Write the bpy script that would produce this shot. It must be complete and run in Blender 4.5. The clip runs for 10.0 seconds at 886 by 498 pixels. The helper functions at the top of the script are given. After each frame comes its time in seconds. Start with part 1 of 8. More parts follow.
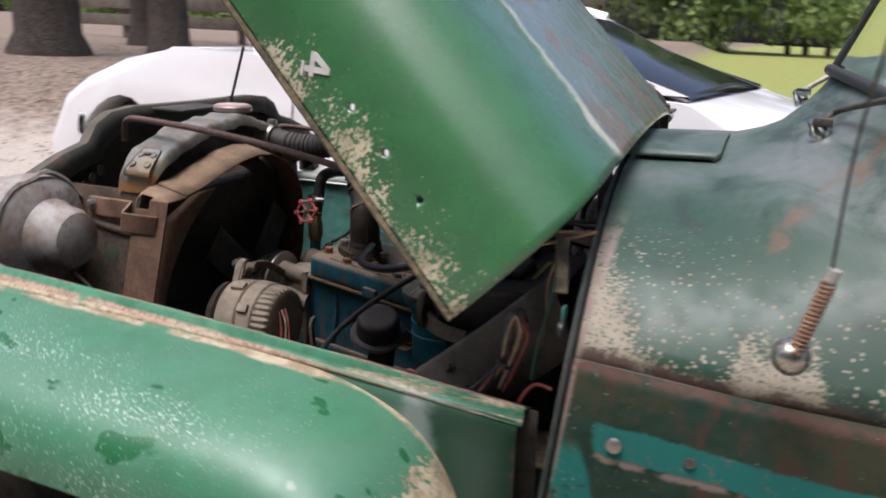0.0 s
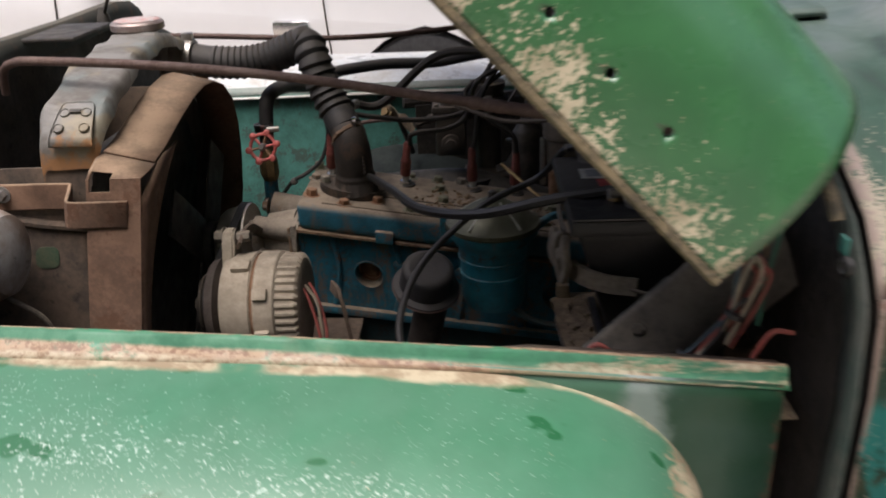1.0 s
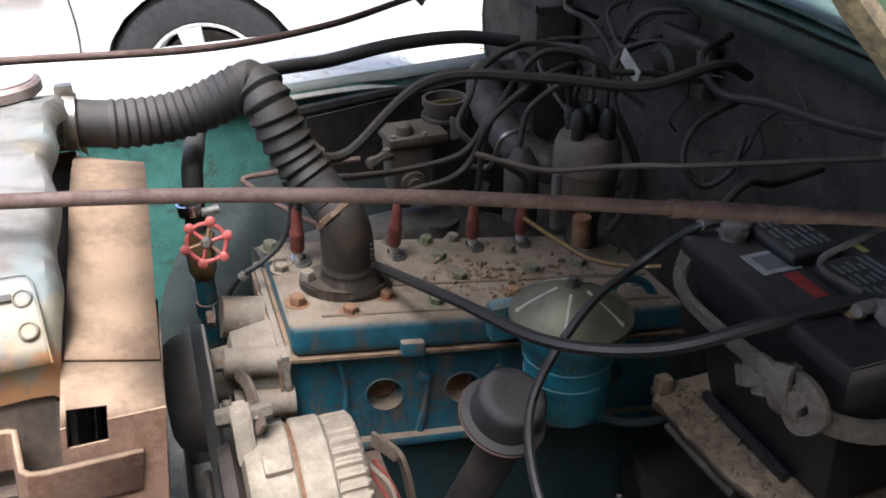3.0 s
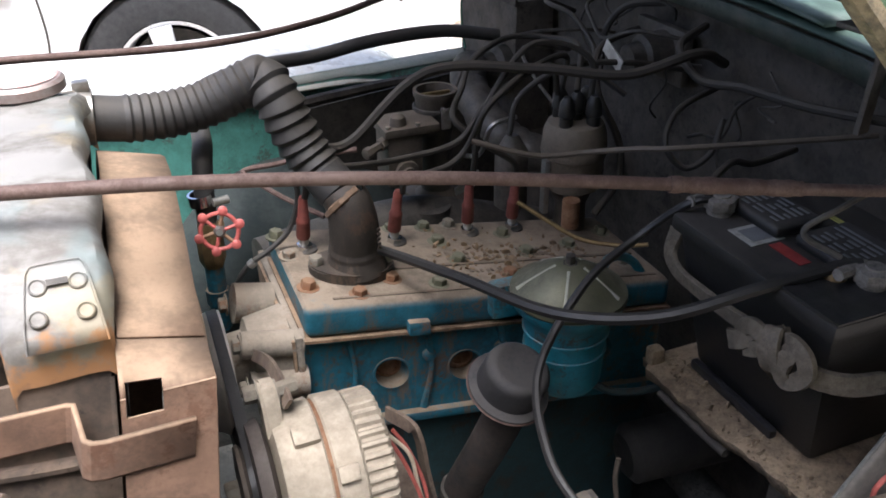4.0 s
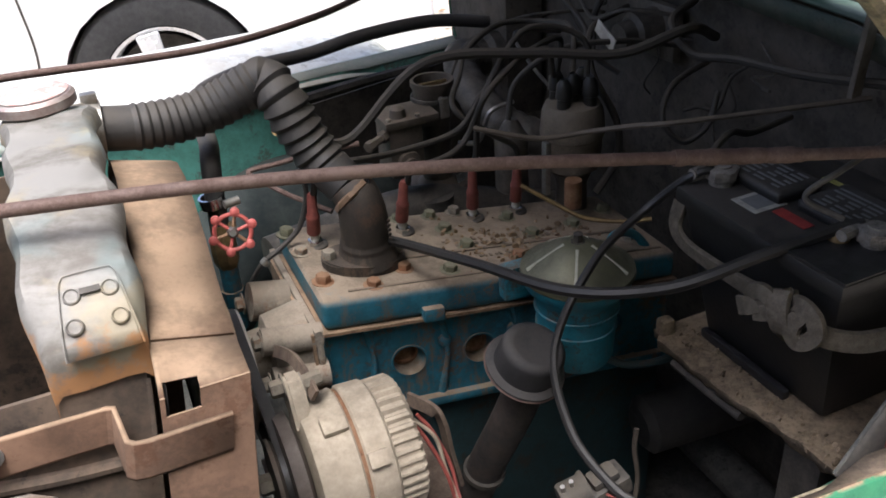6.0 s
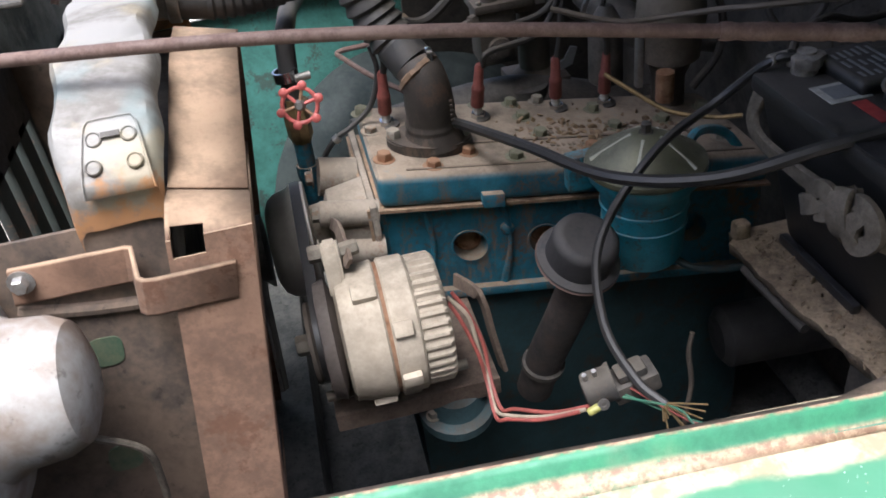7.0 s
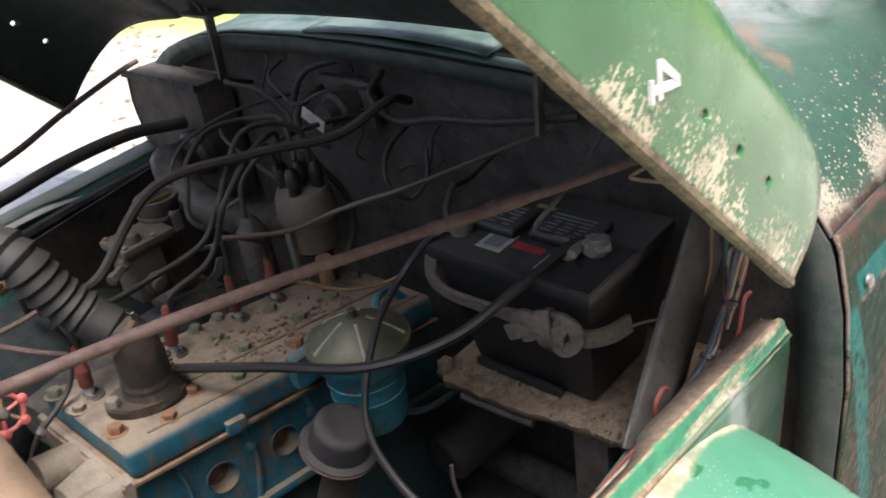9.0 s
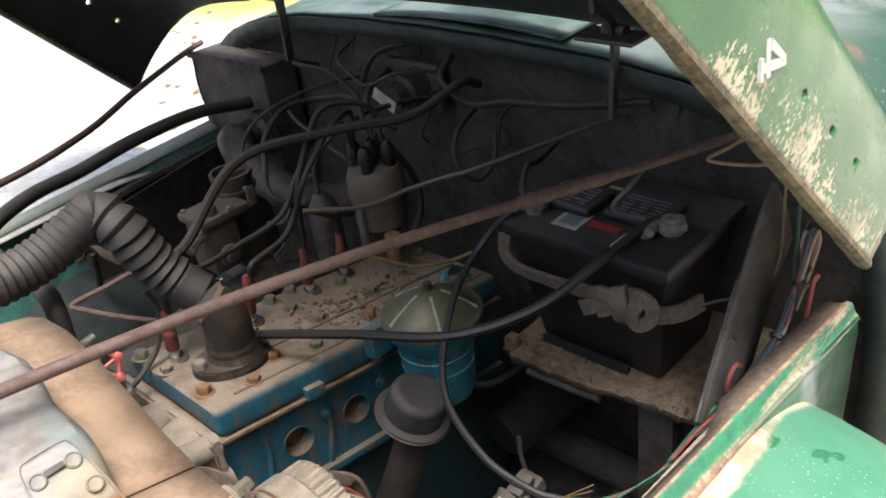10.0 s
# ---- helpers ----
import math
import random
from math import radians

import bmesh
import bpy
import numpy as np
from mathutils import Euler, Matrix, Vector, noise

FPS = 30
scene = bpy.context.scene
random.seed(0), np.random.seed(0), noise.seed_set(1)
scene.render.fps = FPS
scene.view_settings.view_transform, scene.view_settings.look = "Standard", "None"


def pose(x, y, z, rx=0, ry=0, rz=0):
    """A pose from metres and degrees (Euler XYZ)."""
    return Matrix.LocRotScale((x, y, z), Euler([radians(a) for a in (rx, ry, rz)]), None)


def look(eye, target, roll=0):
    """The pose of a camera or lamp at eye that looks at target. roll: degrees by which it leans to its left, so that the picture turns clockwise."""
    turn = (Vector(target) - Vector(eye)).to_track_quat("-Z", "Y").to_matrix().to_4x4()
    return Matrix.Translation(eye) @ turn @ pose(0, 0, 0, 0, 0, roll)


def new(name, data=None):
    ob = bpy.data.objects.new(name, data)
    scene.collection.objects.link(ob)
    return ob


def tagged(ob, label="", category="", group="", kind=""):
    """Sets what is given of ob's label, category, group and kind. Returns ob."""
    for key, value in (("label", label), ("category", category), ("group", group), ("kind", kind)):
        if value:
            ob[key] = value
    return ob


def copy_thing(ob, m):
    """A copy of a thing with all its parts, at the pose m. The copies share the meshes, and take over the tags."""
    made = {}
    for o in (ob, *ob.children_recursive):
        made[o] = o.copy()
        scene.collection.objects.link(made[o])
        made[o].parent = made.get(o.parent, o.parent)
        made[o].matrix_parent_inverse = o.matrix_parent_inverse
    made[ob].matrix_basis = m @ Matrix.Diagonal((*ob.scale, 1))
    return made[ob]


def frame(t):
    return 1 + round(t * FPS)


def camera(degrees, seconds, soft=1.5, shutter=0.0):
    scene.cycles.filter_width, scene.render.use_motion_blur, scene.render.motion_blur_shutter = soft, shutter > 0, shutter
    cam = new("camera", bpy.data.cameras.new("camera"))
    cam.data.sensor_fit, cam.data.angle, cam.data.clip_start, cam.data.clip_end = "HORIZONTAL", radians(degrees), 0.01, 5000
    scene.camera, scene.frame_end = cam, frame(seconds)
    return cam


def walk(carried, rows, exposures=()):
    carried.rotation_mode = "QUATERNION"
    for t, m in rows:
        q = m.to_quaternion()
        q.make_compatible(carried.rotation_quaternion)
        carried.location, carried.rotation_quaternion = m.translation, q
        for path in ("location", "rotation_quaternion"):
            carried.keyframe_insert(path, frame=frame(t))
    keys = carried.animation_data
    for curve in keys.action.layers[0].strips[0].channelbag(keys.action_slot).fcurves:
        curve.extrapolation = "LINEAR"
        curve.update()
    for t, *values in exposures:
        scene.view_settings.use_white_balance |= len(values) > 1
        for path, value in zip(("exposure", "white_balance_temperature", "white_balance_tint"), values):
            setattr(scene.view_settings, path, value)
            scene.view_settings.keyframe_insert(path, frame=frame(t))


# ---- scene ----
cam = camera(55.6, 10.0, soft=1.7, shutter=0.4)
PATH = [
    (0, (0.0079, 0.0232, 1.5152), (-0.6653, 1.8378, 1.0111), 2.44),
    (0.3, (-0.1769, 0.0277, 1.5183), (-0.6054, 1.9025, 0.9693), 0.52),
    (0.5, (-0.2861, 0.0436, 1.5393), (-0.5064, 1.9224, 0.8900), 0.36),
    (1, (-0.4947, 0.2203, 1.5246), (-0.5872, 2.0479, 0.7176), -2.61),
    (1.5, (-0.6618, 0.4542, 1.5531), (-0.6067, 2.1898, 0.5609), 0.45),
    (2, (-0.8083, 0.5911, 1.5749), (-0.4991, 2.2353, 0.4790), -3.86),
    (2.5, (-0.8389, 0.6463, 1.5872), (-0.4265, 2.2767, 0.5048), -2.47),
    (3, (-0.8516, 0.6620, 1.5848), (-0.2906, 2.3077, 0.5964), -0.68),
    (4.5, (-0.9263, 0.6153, 1.6019), (-0.2740, 2.2154, 0.5948), -0.82),
    (5, (-0.9222, 0.6102, 1.6044), (-0.2821, 2.2103, 0.5895), -1.68),
    (5.2, (-0.9217, 0.6098, 1.6069), (-0.2882, 2.2172, 0.5995), -2.10),
    (6.3, (-0.9366, 0.6252, 1.6015), (-0.2945, 2.2125, 0.5679), -4.70),
    (6.5, (-0.9021, 0.6110, 1.5820), (-0.3350, 2.1819, 0.4817), -3.88),
    (6.8, (-0.8420, 0.5624, 1.5623), (-0.4969, 2.1769, 0.4334), -7.00),
    (7, (-0.8224, 0.5731, 1.5578), (-0.5960, 2.1904, 0.4032), -7.96),
    (7.5, (-0.7672, 0.5555, 1.5414), (-0.5762, 2.2342, 0.4711), -7.18),
    (8, (-0.7714, 0.5605, 1.5534), (-0.4116, 2.2353, 0.5212), -7.45),
    (8.3, (-0.8207, 0.5645, 1.5780), (-0.2157, 2.1760, 0.5595), -8.32),
    (8.5, (-0.8961, 0.5969, 1.6033), (-0.0375, 2.0981, 0.5987), -7.68),
    (8.7, (-0.9480, 0.6086, 1.6548), (0.0922, 1.9996, 0.6633), -9.24),
    (9, (-1.0010, 0.6323, 1.6809), (0.2220, 1.8620, 0.6849), -8.78),
    (9.5, (-1.0588, 0.6486, 1.6857), (0.1474, 1.8941, 0.6888), -7.81),
    (10, (-1.0762, 0.6572, 1.6870), (0.1099, 1.9180, 0.6853), -8.07),
]
EXPO = [(0.0, 0.60, 5900, 16), (1.0, 0.64, 6200, 14), (1.5, 1.55, 5900, 12), (2.0, 1.97, 5450, 11), (2.5, 1.76, 5600, 11), (3.0, 1.88, 5650, 11), (4.5, 1.86, 5750, 11), (5.2, 1.78, 5800, 11), (6.5, 1.42, 5900, 11), (7.0, 1.80, 5600, 11), (7.5, 1.88, 5400, 11), (8.5, 1.80, 5750, 12), (9.0, 1.72, 5950, 12), (10.0, 1.70, 6050, 11)]
walk(cam, [(t, look(eye, target, roll)) for t, eye, target, roll in PATH], EXPO)

# ---- light: bright overcast afternoon under open trees ----
world = bpy.data.worlds.new("world")
scene.world = world
world.use_nodes = True
wn = world.node_tree
sky = wn.nodes.new("ShaderNodeTexSky")
sky.sky_type = "NISHITA"
sky.sun_disc = False
sky.sun_elevation = radians(74)
sky.sun_rotation = radians(207)
sky.air_density, sky.dust_density, sky.ozone_density = 0.7, 7.0, 0.4
wn.links.new(sky.outputs[0], wn.nodes["Background"].inputs[0])
wn.nodes["Background"].inputs[1].default_value = 0.138
sun = new("sun", bpy.data.lights.new("sun", "SUN"))
sun.data.energy, sun.data.angle, sun.data.color = 1.7, radians(30), (1.0, 0.96, 0.9)
sun.matrix_world = look((-1.0, -1.0, 8.0), (0, 1.0, 0))


YC = 1.575  # the truck's middle line


# ---- materials ----
class Mat:
    """A small builder for node materials."""

    def __init__(self, name):
        self.m = bpy.data.materials.new(name)
        self.m.use_nodes = True
        self.t = self.m.node_tree
        self.b = self.t.nodes["Principled BSDF"]
        self.geo = self.t.nodes.new("ShaderNodeNewGeometry")
        self.height = None

    def n(self, kind, **sets):
        node = self.t.nodes.new(kind)
        for k, v in sets.items():
            node.inputs[k].default_value = v
        return node

    def link(self, a, b):
        self.t.links.new(a, b)

    def noise(self, scale, detail=4.0, rough=0.55, stretch=None, warp=0.0):
        node = self.n("ShaderNodeTexNoise", Scale=scale, Detail=detail, Roughness=rough, Distortion=warp)
        src = self.geo.outputs["Position"]
        if stretch:
            mul = self.n("ShaderNodeVectorMath")
            mul.operation = "MULTIPLY"
            mul.inputs[1].default_value = stretch
            self.link(src, mul.inputs[0])
            src = mul.outputs[0]
        self.link(src, node.inputs["Vector"])
        return node.outputs["Fac"]

    def turned(self, kind, scale, *dirs):
        """Noise or cells in coordinates along three given directions (long vectors make fine grain)."""
        comb = self.t.nodes.new("ShaderNodeCombineXYZ")
        for i, d in enumerate(dirs):
            self.link(self.along(d, 0.0), comb.inputs[i])
        if kind == "noise":
            node = self.n("ShaderNodeTexNoise", Scale=scale, Detail=5.0, Roughness=0.65)
            self.link(comb.outputs[0], node.inputs["Vector"])
            return node.outputs["Fac"]
        node = self.n("ShaderNodeTexVoronoi", Scale=scale)
        self.link(comb.outputs[0], node.inputs["Vector"])
        return node.outputs["Distance"]

    def cells(self, scale, stretch=None):
        node = self.n("ShaderNodeTexVoronoi", Scale=scale)
        src = self.geo.outputs["Position"]
        if stretch:
            mul = self.n("ShaderNodeVectorMath")
            mul.operation = "MULTIPLY"
            mul.inputs[1].default_value = stretch
            self.link(src, mul.inputs[0])
            src = mul.outputs[0]
        self.link(src, node.inputs["Vector"])
        return node.outputs["Distance"]

    def math(self, op, a, b=0.0, c=0.0):
        node = self.t.nodes.new("ShaderNodeMath")
        node.operation = op
        for i, v in enumerate((a, b, c)):
            if isinstance(v, (int, float)):
                node.inputs[i].default_value = v
            else:
                self.link(v, node.inputs[i])
        return node.outputs[0]

    def ramp(self, v, lo, hi, out0=0.0, out1=1.0):
        node = self.t.nodes.new("ShaderNodeMapRange")
        node.interpolation_type = "SMOOTHSTEP"
        self.link(v, node.inputs[0])
        for i, x in enumerate((lo, hi, out0, out1)):
            node.inputs[i + 1].default_value = x
        return node.outputs[0]

    def axis(self, which, frm="Position"):
        sep = self.t.nodes.new("ShaderNodeSeparateXYZ")
        self.link(self.geo.outputs[frm], sep.inputs[0])
        return sep.outputs[which]

    def along(self, d, c):
        """Position dot d minus c."""
        dot = self.t.nodes.new("ShaderNodeVectorMath")
        dot.operation = "DOT_PRODUCT"
        self.link(self.geo.outputs["Position"], dot.inputs[0])
        dot.inputs[1].default_value = d
        return self.math("SUBTRACT", dot.outputs["Value"], c)

    def mix(self, f, a, b):
        node = self.t.nodes.new("ShaderNodeMix")
        node.data_type = "RGBA"
        for s, v in ((node.inputs[0], f), (node.inputs[6], a), (node.inputs[7], b)):
            if isinstance(v, (int, float)):
                s.default_value = v
            elif isinstance(v, tuple):
                s.default_value = (*v, 1.0)
            else:
                self.link(v, s)
        return node.outputs[2]

    def fmix(self, f, a, b):
        return self.math("ADD", self.math("MULTIPLY", f, self.math("SUBTRACT", b, a)), a)

    def color(self, c):
        if isinstance(c, tuple):
            self.b.inputs["Base Color"].default_value = (*c, 1.0)
        else:
            self.link(c, self.b.inputs["Base Color"])

    def rough(self, r):
        if isinstance(r, (int, float)):
            self.b.inputs["Roughness"].default_value = r
        else:
            self.link(r, self.b.inputs["Roughness"])

    def metal(self, v):
        if isinstance(v, (int, float)):
            self.b.inputs["Metallic"].default_value = v
        else:
            self.link(v, self.b.inputs["Metallic"])

    def bump(self, h, strength=0.3, dist=0.002):
        node = self.n("ShaderNodeBump", Strength=strength, Distance=dist)
        self.link(h, node.inputs["Height"])
        self.link(node.outputs[0], self.b.inputs["Normal"])


def plain(name, a, b, rough=0.6, metal=0.0, scale=60.0, bump=0.2, big=6.0, dist=0.001, speck=0.0):
    """Two tones mixed by noise at three scales, with fine relief and, where asked, dark pits and specks."""
    m = Mat(name)
    fine = m.noise(scale * 5.0, 3.0, 0.6)
    f = m.math("ADD", m.math("MULTIPLY", m.noise(scale, 6.0, 0.65), 0.45), m.math("MULTIPLY", m.noise(big, 4.0), 0.35))
    f = m.math("ADD", f, m.math("MULTIPLY", fine, 0.2))
    col = m.mix(m.ramp(f, 0.38, 0.62), a, b)
    if speck:
        pits = m.ramp(m.math("ADD", m.noise(scale * 3.0, 5.0, 0.7), m.math("MULTIPLY", m.noise(big * 1.7), 0.4)), 0.78, 0.88)
        col = m.mix(m.math("MULTIPLY", pits, speck), col, tuple(c * 0.25 for c in a))
    m.color(col)
    m.rough(m.ramp(m.noise(scale * 0.7), 0.3, 0.7, max(rough - 0.12, 0.03), min(rough + 0.12, 1)))
    m.metal(metal)
    m.bump(m.math("ADD", m.noise(scale * 2), m.math("MULTIPLY", fine, 0.5)), bump, dist)
    return m.m


def dusty(name, base, rough, metal, dust=(0.30, 0.25, 0.19), amount=0.5, rust=None, scale=40.0, grime=0.5, cover=0.0, runs=0.0):
    """Dust lies on faces that look up; rust and oily grime come in patches."""
    m = Mat(name)
    up = m.ramp(m.axis(2, "Normal"), 0.0, 0.9)
    n1, n2, n3 = m.noise(scale, 8.0, 0.7), m.noise(9.0, 5.0, 0.6), m.noise(scale * 6.0, 4.0, 0.65)
    f = m.math("ADD", m.math("MULTIPLY", n1, 0.45), m.math("ADD", m.math("MULTIPLY", n2, 0.35), m.math("MULTIPLY", n3, 0.2)))
    f = m.math("MULTIPLY", m.math("MULTIPLY", up, m.ramp(f, 0.36 - cover, 0.58 - cover)), amount)
    col = m.mix(m.ramp(n1, 0.3, 0.7), base, tuple(c * 0.65 for c in base))
    dirt = m.math("MULTIPLY", m.ramp(m.math("ADD", m.math("MULTIPLY", n2, 0.6), m.math("MULTIPLY", n3, 0.4)), 0.48, 0.62), grime)
    col = m.mix(dirt, col, tuple(c * 0.22 + 0.012 for c in base))
    if rust:
        r = m.ramp(m.math("ADD", m.math("MULTIPLY", m.noise(17.0, 8.0, 0.75), 0.8), m.math("MULTIPLY", n3, 0.2)), 0.53, 0.60)
        col = m.mix(m.math("MULTIPLY", r, 0.85), col, m.mix(n3, rust, tuple(c * 0.5 for c in rust)))
    if runs:
        s = m.math("ADD", m.math("MULTIPLY", m.noise(38.0, 5.0, 0.7, (1.0, 1.0, 0.22)), 0.75), m.math("MULTIPLY", n3, 0.25))
        col = m.mix(m.math("MULTIPLY", m.ramp(s, 0.50, 0.62), runs), col, m.mix(n1, (0.10, 0.068, 0.045), (0.23, 0.165, 0.11)))
    col = m.mix(f, col, m.mix(m.ramp(m.math("ADD", m.math("MULTIPLY", n3, 0.15), m.math("ADD", m.math("MULTIPLY", n2, 0.5), m.math("MULTIPLY", n1, 0.35))), 0.42, 0.60), dust, tuple(c * 0.55 for c in dust)))
    m.color(col)
    m.rough(m.fmix(f, rough, 0.92))
    m.metal(m.math("MULTIPLY", m.math("SUBTRACT", 1.0, f), metal))
    m.bump(m.math("ADD", n1, m.math("MULTIPLY", n3, 0.6)), 0.4, 0.0014)
    return m.m


RUBBER = dusty("rubber", (0.016, 0.0155, 0.015), 0.42, 0.0, (0.13, 0.115, 0.095), 0.22)
HOSE = dusty("hose_rubber", (0.034, 0.033, 0.032), 0.6, 0.0, (0.17, 0.14, 0.105), 0.42)
BLACK = plain("black_plastic", (0.012, 0.012, 0.013), (0.028, 0.027, 0.027), 0.4, 0, 80, 0.1)
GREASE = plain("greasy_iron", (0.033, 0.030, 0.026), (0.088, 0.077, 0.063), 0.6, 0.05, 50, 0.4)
DARKGREY = plain("dark_grey", (0.034, 0.036, 0.034), (0.095, 0.092, 0.080), 0.8, 0.0, 40, 0.6, 9.0, 0.003, 0.6)
DUSTBLACK = dusty("dusty_black_plastic", (0.012, 0.012, 0.012), 0.5, 0.0, (0.11, 0.095, 0.08), 0.6)
ALU = dusty("dusty_aluminium", (0.44, 0.375, 0.285), 0.72, 0.1, (0.43, 0.36, 0.265), 0.5, None, 40.0, 0.12)
RUST = plain("rust", (0.16, 0.075, 0.035), (0.28, 0.17, 0.10), 0.85, 0.1, 50, 0.5, 8.0, 0.001, 0.5)
RUSTROD = plain("rusty_rod", (0.085, 0.050, 0.040), (0.155, 0.105, 0.085), 0.75, 0.1, 90, 0.4)
BROWN = dusty("brown_dusty_sheet", (0.215, 0.125, 0.078), 0.85, 0.0, (0.355, 0.25, 0.16), 0.82, (0.17, 0.082, 0.045), 26.0, 0.36, 0.09)
CHROME = plain("chrome", (0.75, 0.76, 0.78), (0.6, 0.6, 0.6), 0.15, 1.0, 40, 0.05)
STEEL = plain("bare_steel", (0.42, 0.41, 0.39), (0.28, 0.26, 0.23), 0.4, 0.8, 60, 0.2)
BRASS = plain("dirty_brass", (0.30, 0.22, 0.10), (0.18, 0.12, 0.06), 0.5, 0.7, 60, 0.2)
RED = plain("red_paint", (0.52, 0.13, 0.11), (0.38, 0.08, 0.07), 0.5, 0, 80, 0.2)
REDBOOT = plain("red_boot", (0.13, 0.036, 0.03), (0.22, 0.065, 0.05), 0.6, 0, 60, 0.2)
WIRERED = plain("red_wire", (0.28, 0.065, 0.05), (0.17, 0.045, 0.035), 0.6, 0, 60, 0.1)
WIREWHITE = plain("white_wire", (0.36, 0.30, 0.22), (0.22, 0.18, 0.13), 0.6, 0, 60, 0.1)
WIREGREEN = plain("green_wire", (0.02, 0.12, 0.07), (0.04, 0.10, 0.06), 0.55, 0, 60, 0.1)
WIREBLUE = plain("blue_wire", (0.025, 0.05, 0.065), (0.05, 0.075, 0.085), 0.6, 0, 60, 0.1)
WIREYELLOW = plain("tan_wire", (0.30, 0.19, 0.09), (0.2, 0.13, 0.065), 0.6, 0, 60, 0.1)
BLUEBLOCK = dusty("blue_engine_paint", (0.026, 0.175, 0.25), 0.55, 0.0, (0.33, 0.26, 0.18), 1.0, (0.17, 0.105, 0.065), 30.0, 0.58, 0.05, 0.8)
# shaded copy of the engine blue, for the lower block and a low pipe
BLUESHADE = dusty("shaded_blue_engine_paint", (0.018, 0.052, 0.058), 0.65, 0.0, (0.10, 0.08, 0.06), 0.6, (0.05, 0.035, 0.025), 30.0)
HEADTOP = dusty("dusty_head", (0.12, 0.095, 0.07), 0.85, 0.0, (0.31, 0.235, 0.165), 0.9, (0.15, 0.09, 0.055), 60.0)
CAN = dusty("turquoise_canister", (0.03, 0.25, 0.335), 0.45, 0.0, (0.22, 0.18, 0.14), 0.6, (0.07, 0.06, 0.05), 40.0, 0.6, 0.0, 0.35)
LID = dusty("olive_metal_lid", (0.15, 0.15, 0.095), 0.32, 0.5, (0.24, 0.23, 0.16), 0.4, None, 60.0, 0.6)
CAST = dusty("cast_zinc", (0.105, 0.088, 0.070), 0.6, 0.25, (0.23, 0.18, 0.13), 0.6)
BOLT = dusty("dirty_bolt", (0.24, 0.22, 0.18), 0.6, 0.3, (0.42, 0.34, 0.24), 0.6, (0.30, 0.14, 0.07))
BOLTRUST = dusty("rusty_bolt", (0.25, 0.12, 0.06), 0.75, 0.1, (0.40, 0.27, 0.16), 0.5)
BOLTOLIVE = dusty("olive_bolt", (0.17, 0.17, 0.11), 0.65, 0.2, (0.34, 0.31, 0.21), 0.5)
CABLE = dusty("dusty_cable", (0.022, 0.020, 0.017), 0.65, 0.0, (0.14, 0.115, 0.085), 0.6)
STRAPMAT = plain("grey_strap", (0.075, 0.062, 0.045), (0.150, 0.126, 0.094), 0.8, 0, 120, 0.5)
GASKET = plain("gasket", (0.29, 0.20, 0.125), (0.13, 0.085, 0.055), 0.85, 0, 60, 0.4)
LABELWHITE = plain("label_white", (0.26, 0.25, 0.22), (0.42, 0.41, 0.37), 0.5, 0, 60, 0.05, 30.0)
LABELGREY = plain("label_grey", (0.16, 0.165, 0.17), (0.12, 0.12, 0.12), 0.5, 0, 60, 0.05)
LABELRED = plain("label_red", (0.30, 0.04, 0.035), (0.2, 0.03, 0.03), 0.5, 0, 60, 0.05)
LABELYELLOW = plain("label_yellow", (0.35, 0.33, 0.08), (0.25, 0.24, 0.08), 0.4, 0, 60, 0.05)
CARWHITE = plain("white_car_paint", (0.80, 0.80, 0.80), (0.82, 0.82, 0.82), 0.12, 0, 3, 0.0)
CARGLASS = plain("dark_car_glass", (0.012, 0.014, 0.016), (0.016, 0.018, 0.02), 0.05, 0, 3, 0.0)
TYRE = plain("tyre", (0.016, 0.016, 0.017), (0.03, 0.03, 0.03), 0.75, 0, 60, 0.2)
RIM = plain("alloy_rim", (0.72, 0.72, 0.72), (0.62, 0.62, 0.62), 0.3, 0.3, 20, 0.05)
BARK = plain("bark", (0.038, 0.030, 0.024), (0.085, 0.068, 0.052), 0.95, 0, 14, 1.0, 2.0, 0.03)
OLDWOOD = plain("weathered_wood", (0.10, 0.08, 0.06), (0.19, 0.16, 0.125), 0.9, 0, 20, 0.5)
TARP = plain("blue_tarp", (0.06, 0.11, 0.22), (0.10, 0.16, 0.28), 0.6, 0, 8, 0.5)


def silver_tank():
    """Silvered tank: bare and pale on top, rusting towards its lower end."""
    m = Mat("silver_tank_paint")
    n = m.noise(25.0, 6.0, 0.65)
    z = m.math("ADD", m.axis(2), m.math("MULTIPLY", m.math("SUBTRACT", n, 0.5), 0.14))
    low = m.ramp(z, 1.238, 1.260)
    verylow = m.ramp(z, 1.20, 1.236)
    stain = m.ramp(m.math("ADD", m.math("MULTIPLY", m.noise(9.0, 7.0, 0.6, (1.0, 2.2, 1.0), 0.6), 0.85), m.math("MULTIPLY", m.noise(120.0, 4.0, 0.7), 0.15)), 0.42, 0.62)
    col = m.mix(stain, (0.235, 0.225, 0.205), (0.125, 0.112, 0.095))
    col = m.mix(m.math("MULTIPLY", m.ramp(m.noise(10.0), 0.54, 0.68), 0.4), col, (0.19, 0.27, 0.27))
    col = m.mix(m.math("MULTIPLY", m.ramp(m.noise(13.0, 5.0, 0.6, (1, 1, 1.7)), 0.52, 0.66), 0.6), col, (0.30, 0.25, 0.155))
    col = m.mix(low, (0.30, 0.15, 0.06), col)
    col = m.mix(verylow, (0.06, 0.05, 0.042), col)
    m.color(col)
    m.rough(m.fmix(low, 0.85, 0.62))
    m.metal(m.math("MULTIPLY", low, 0.2))
    m.bump(n, 0.3, 0.0015)
    return m.m


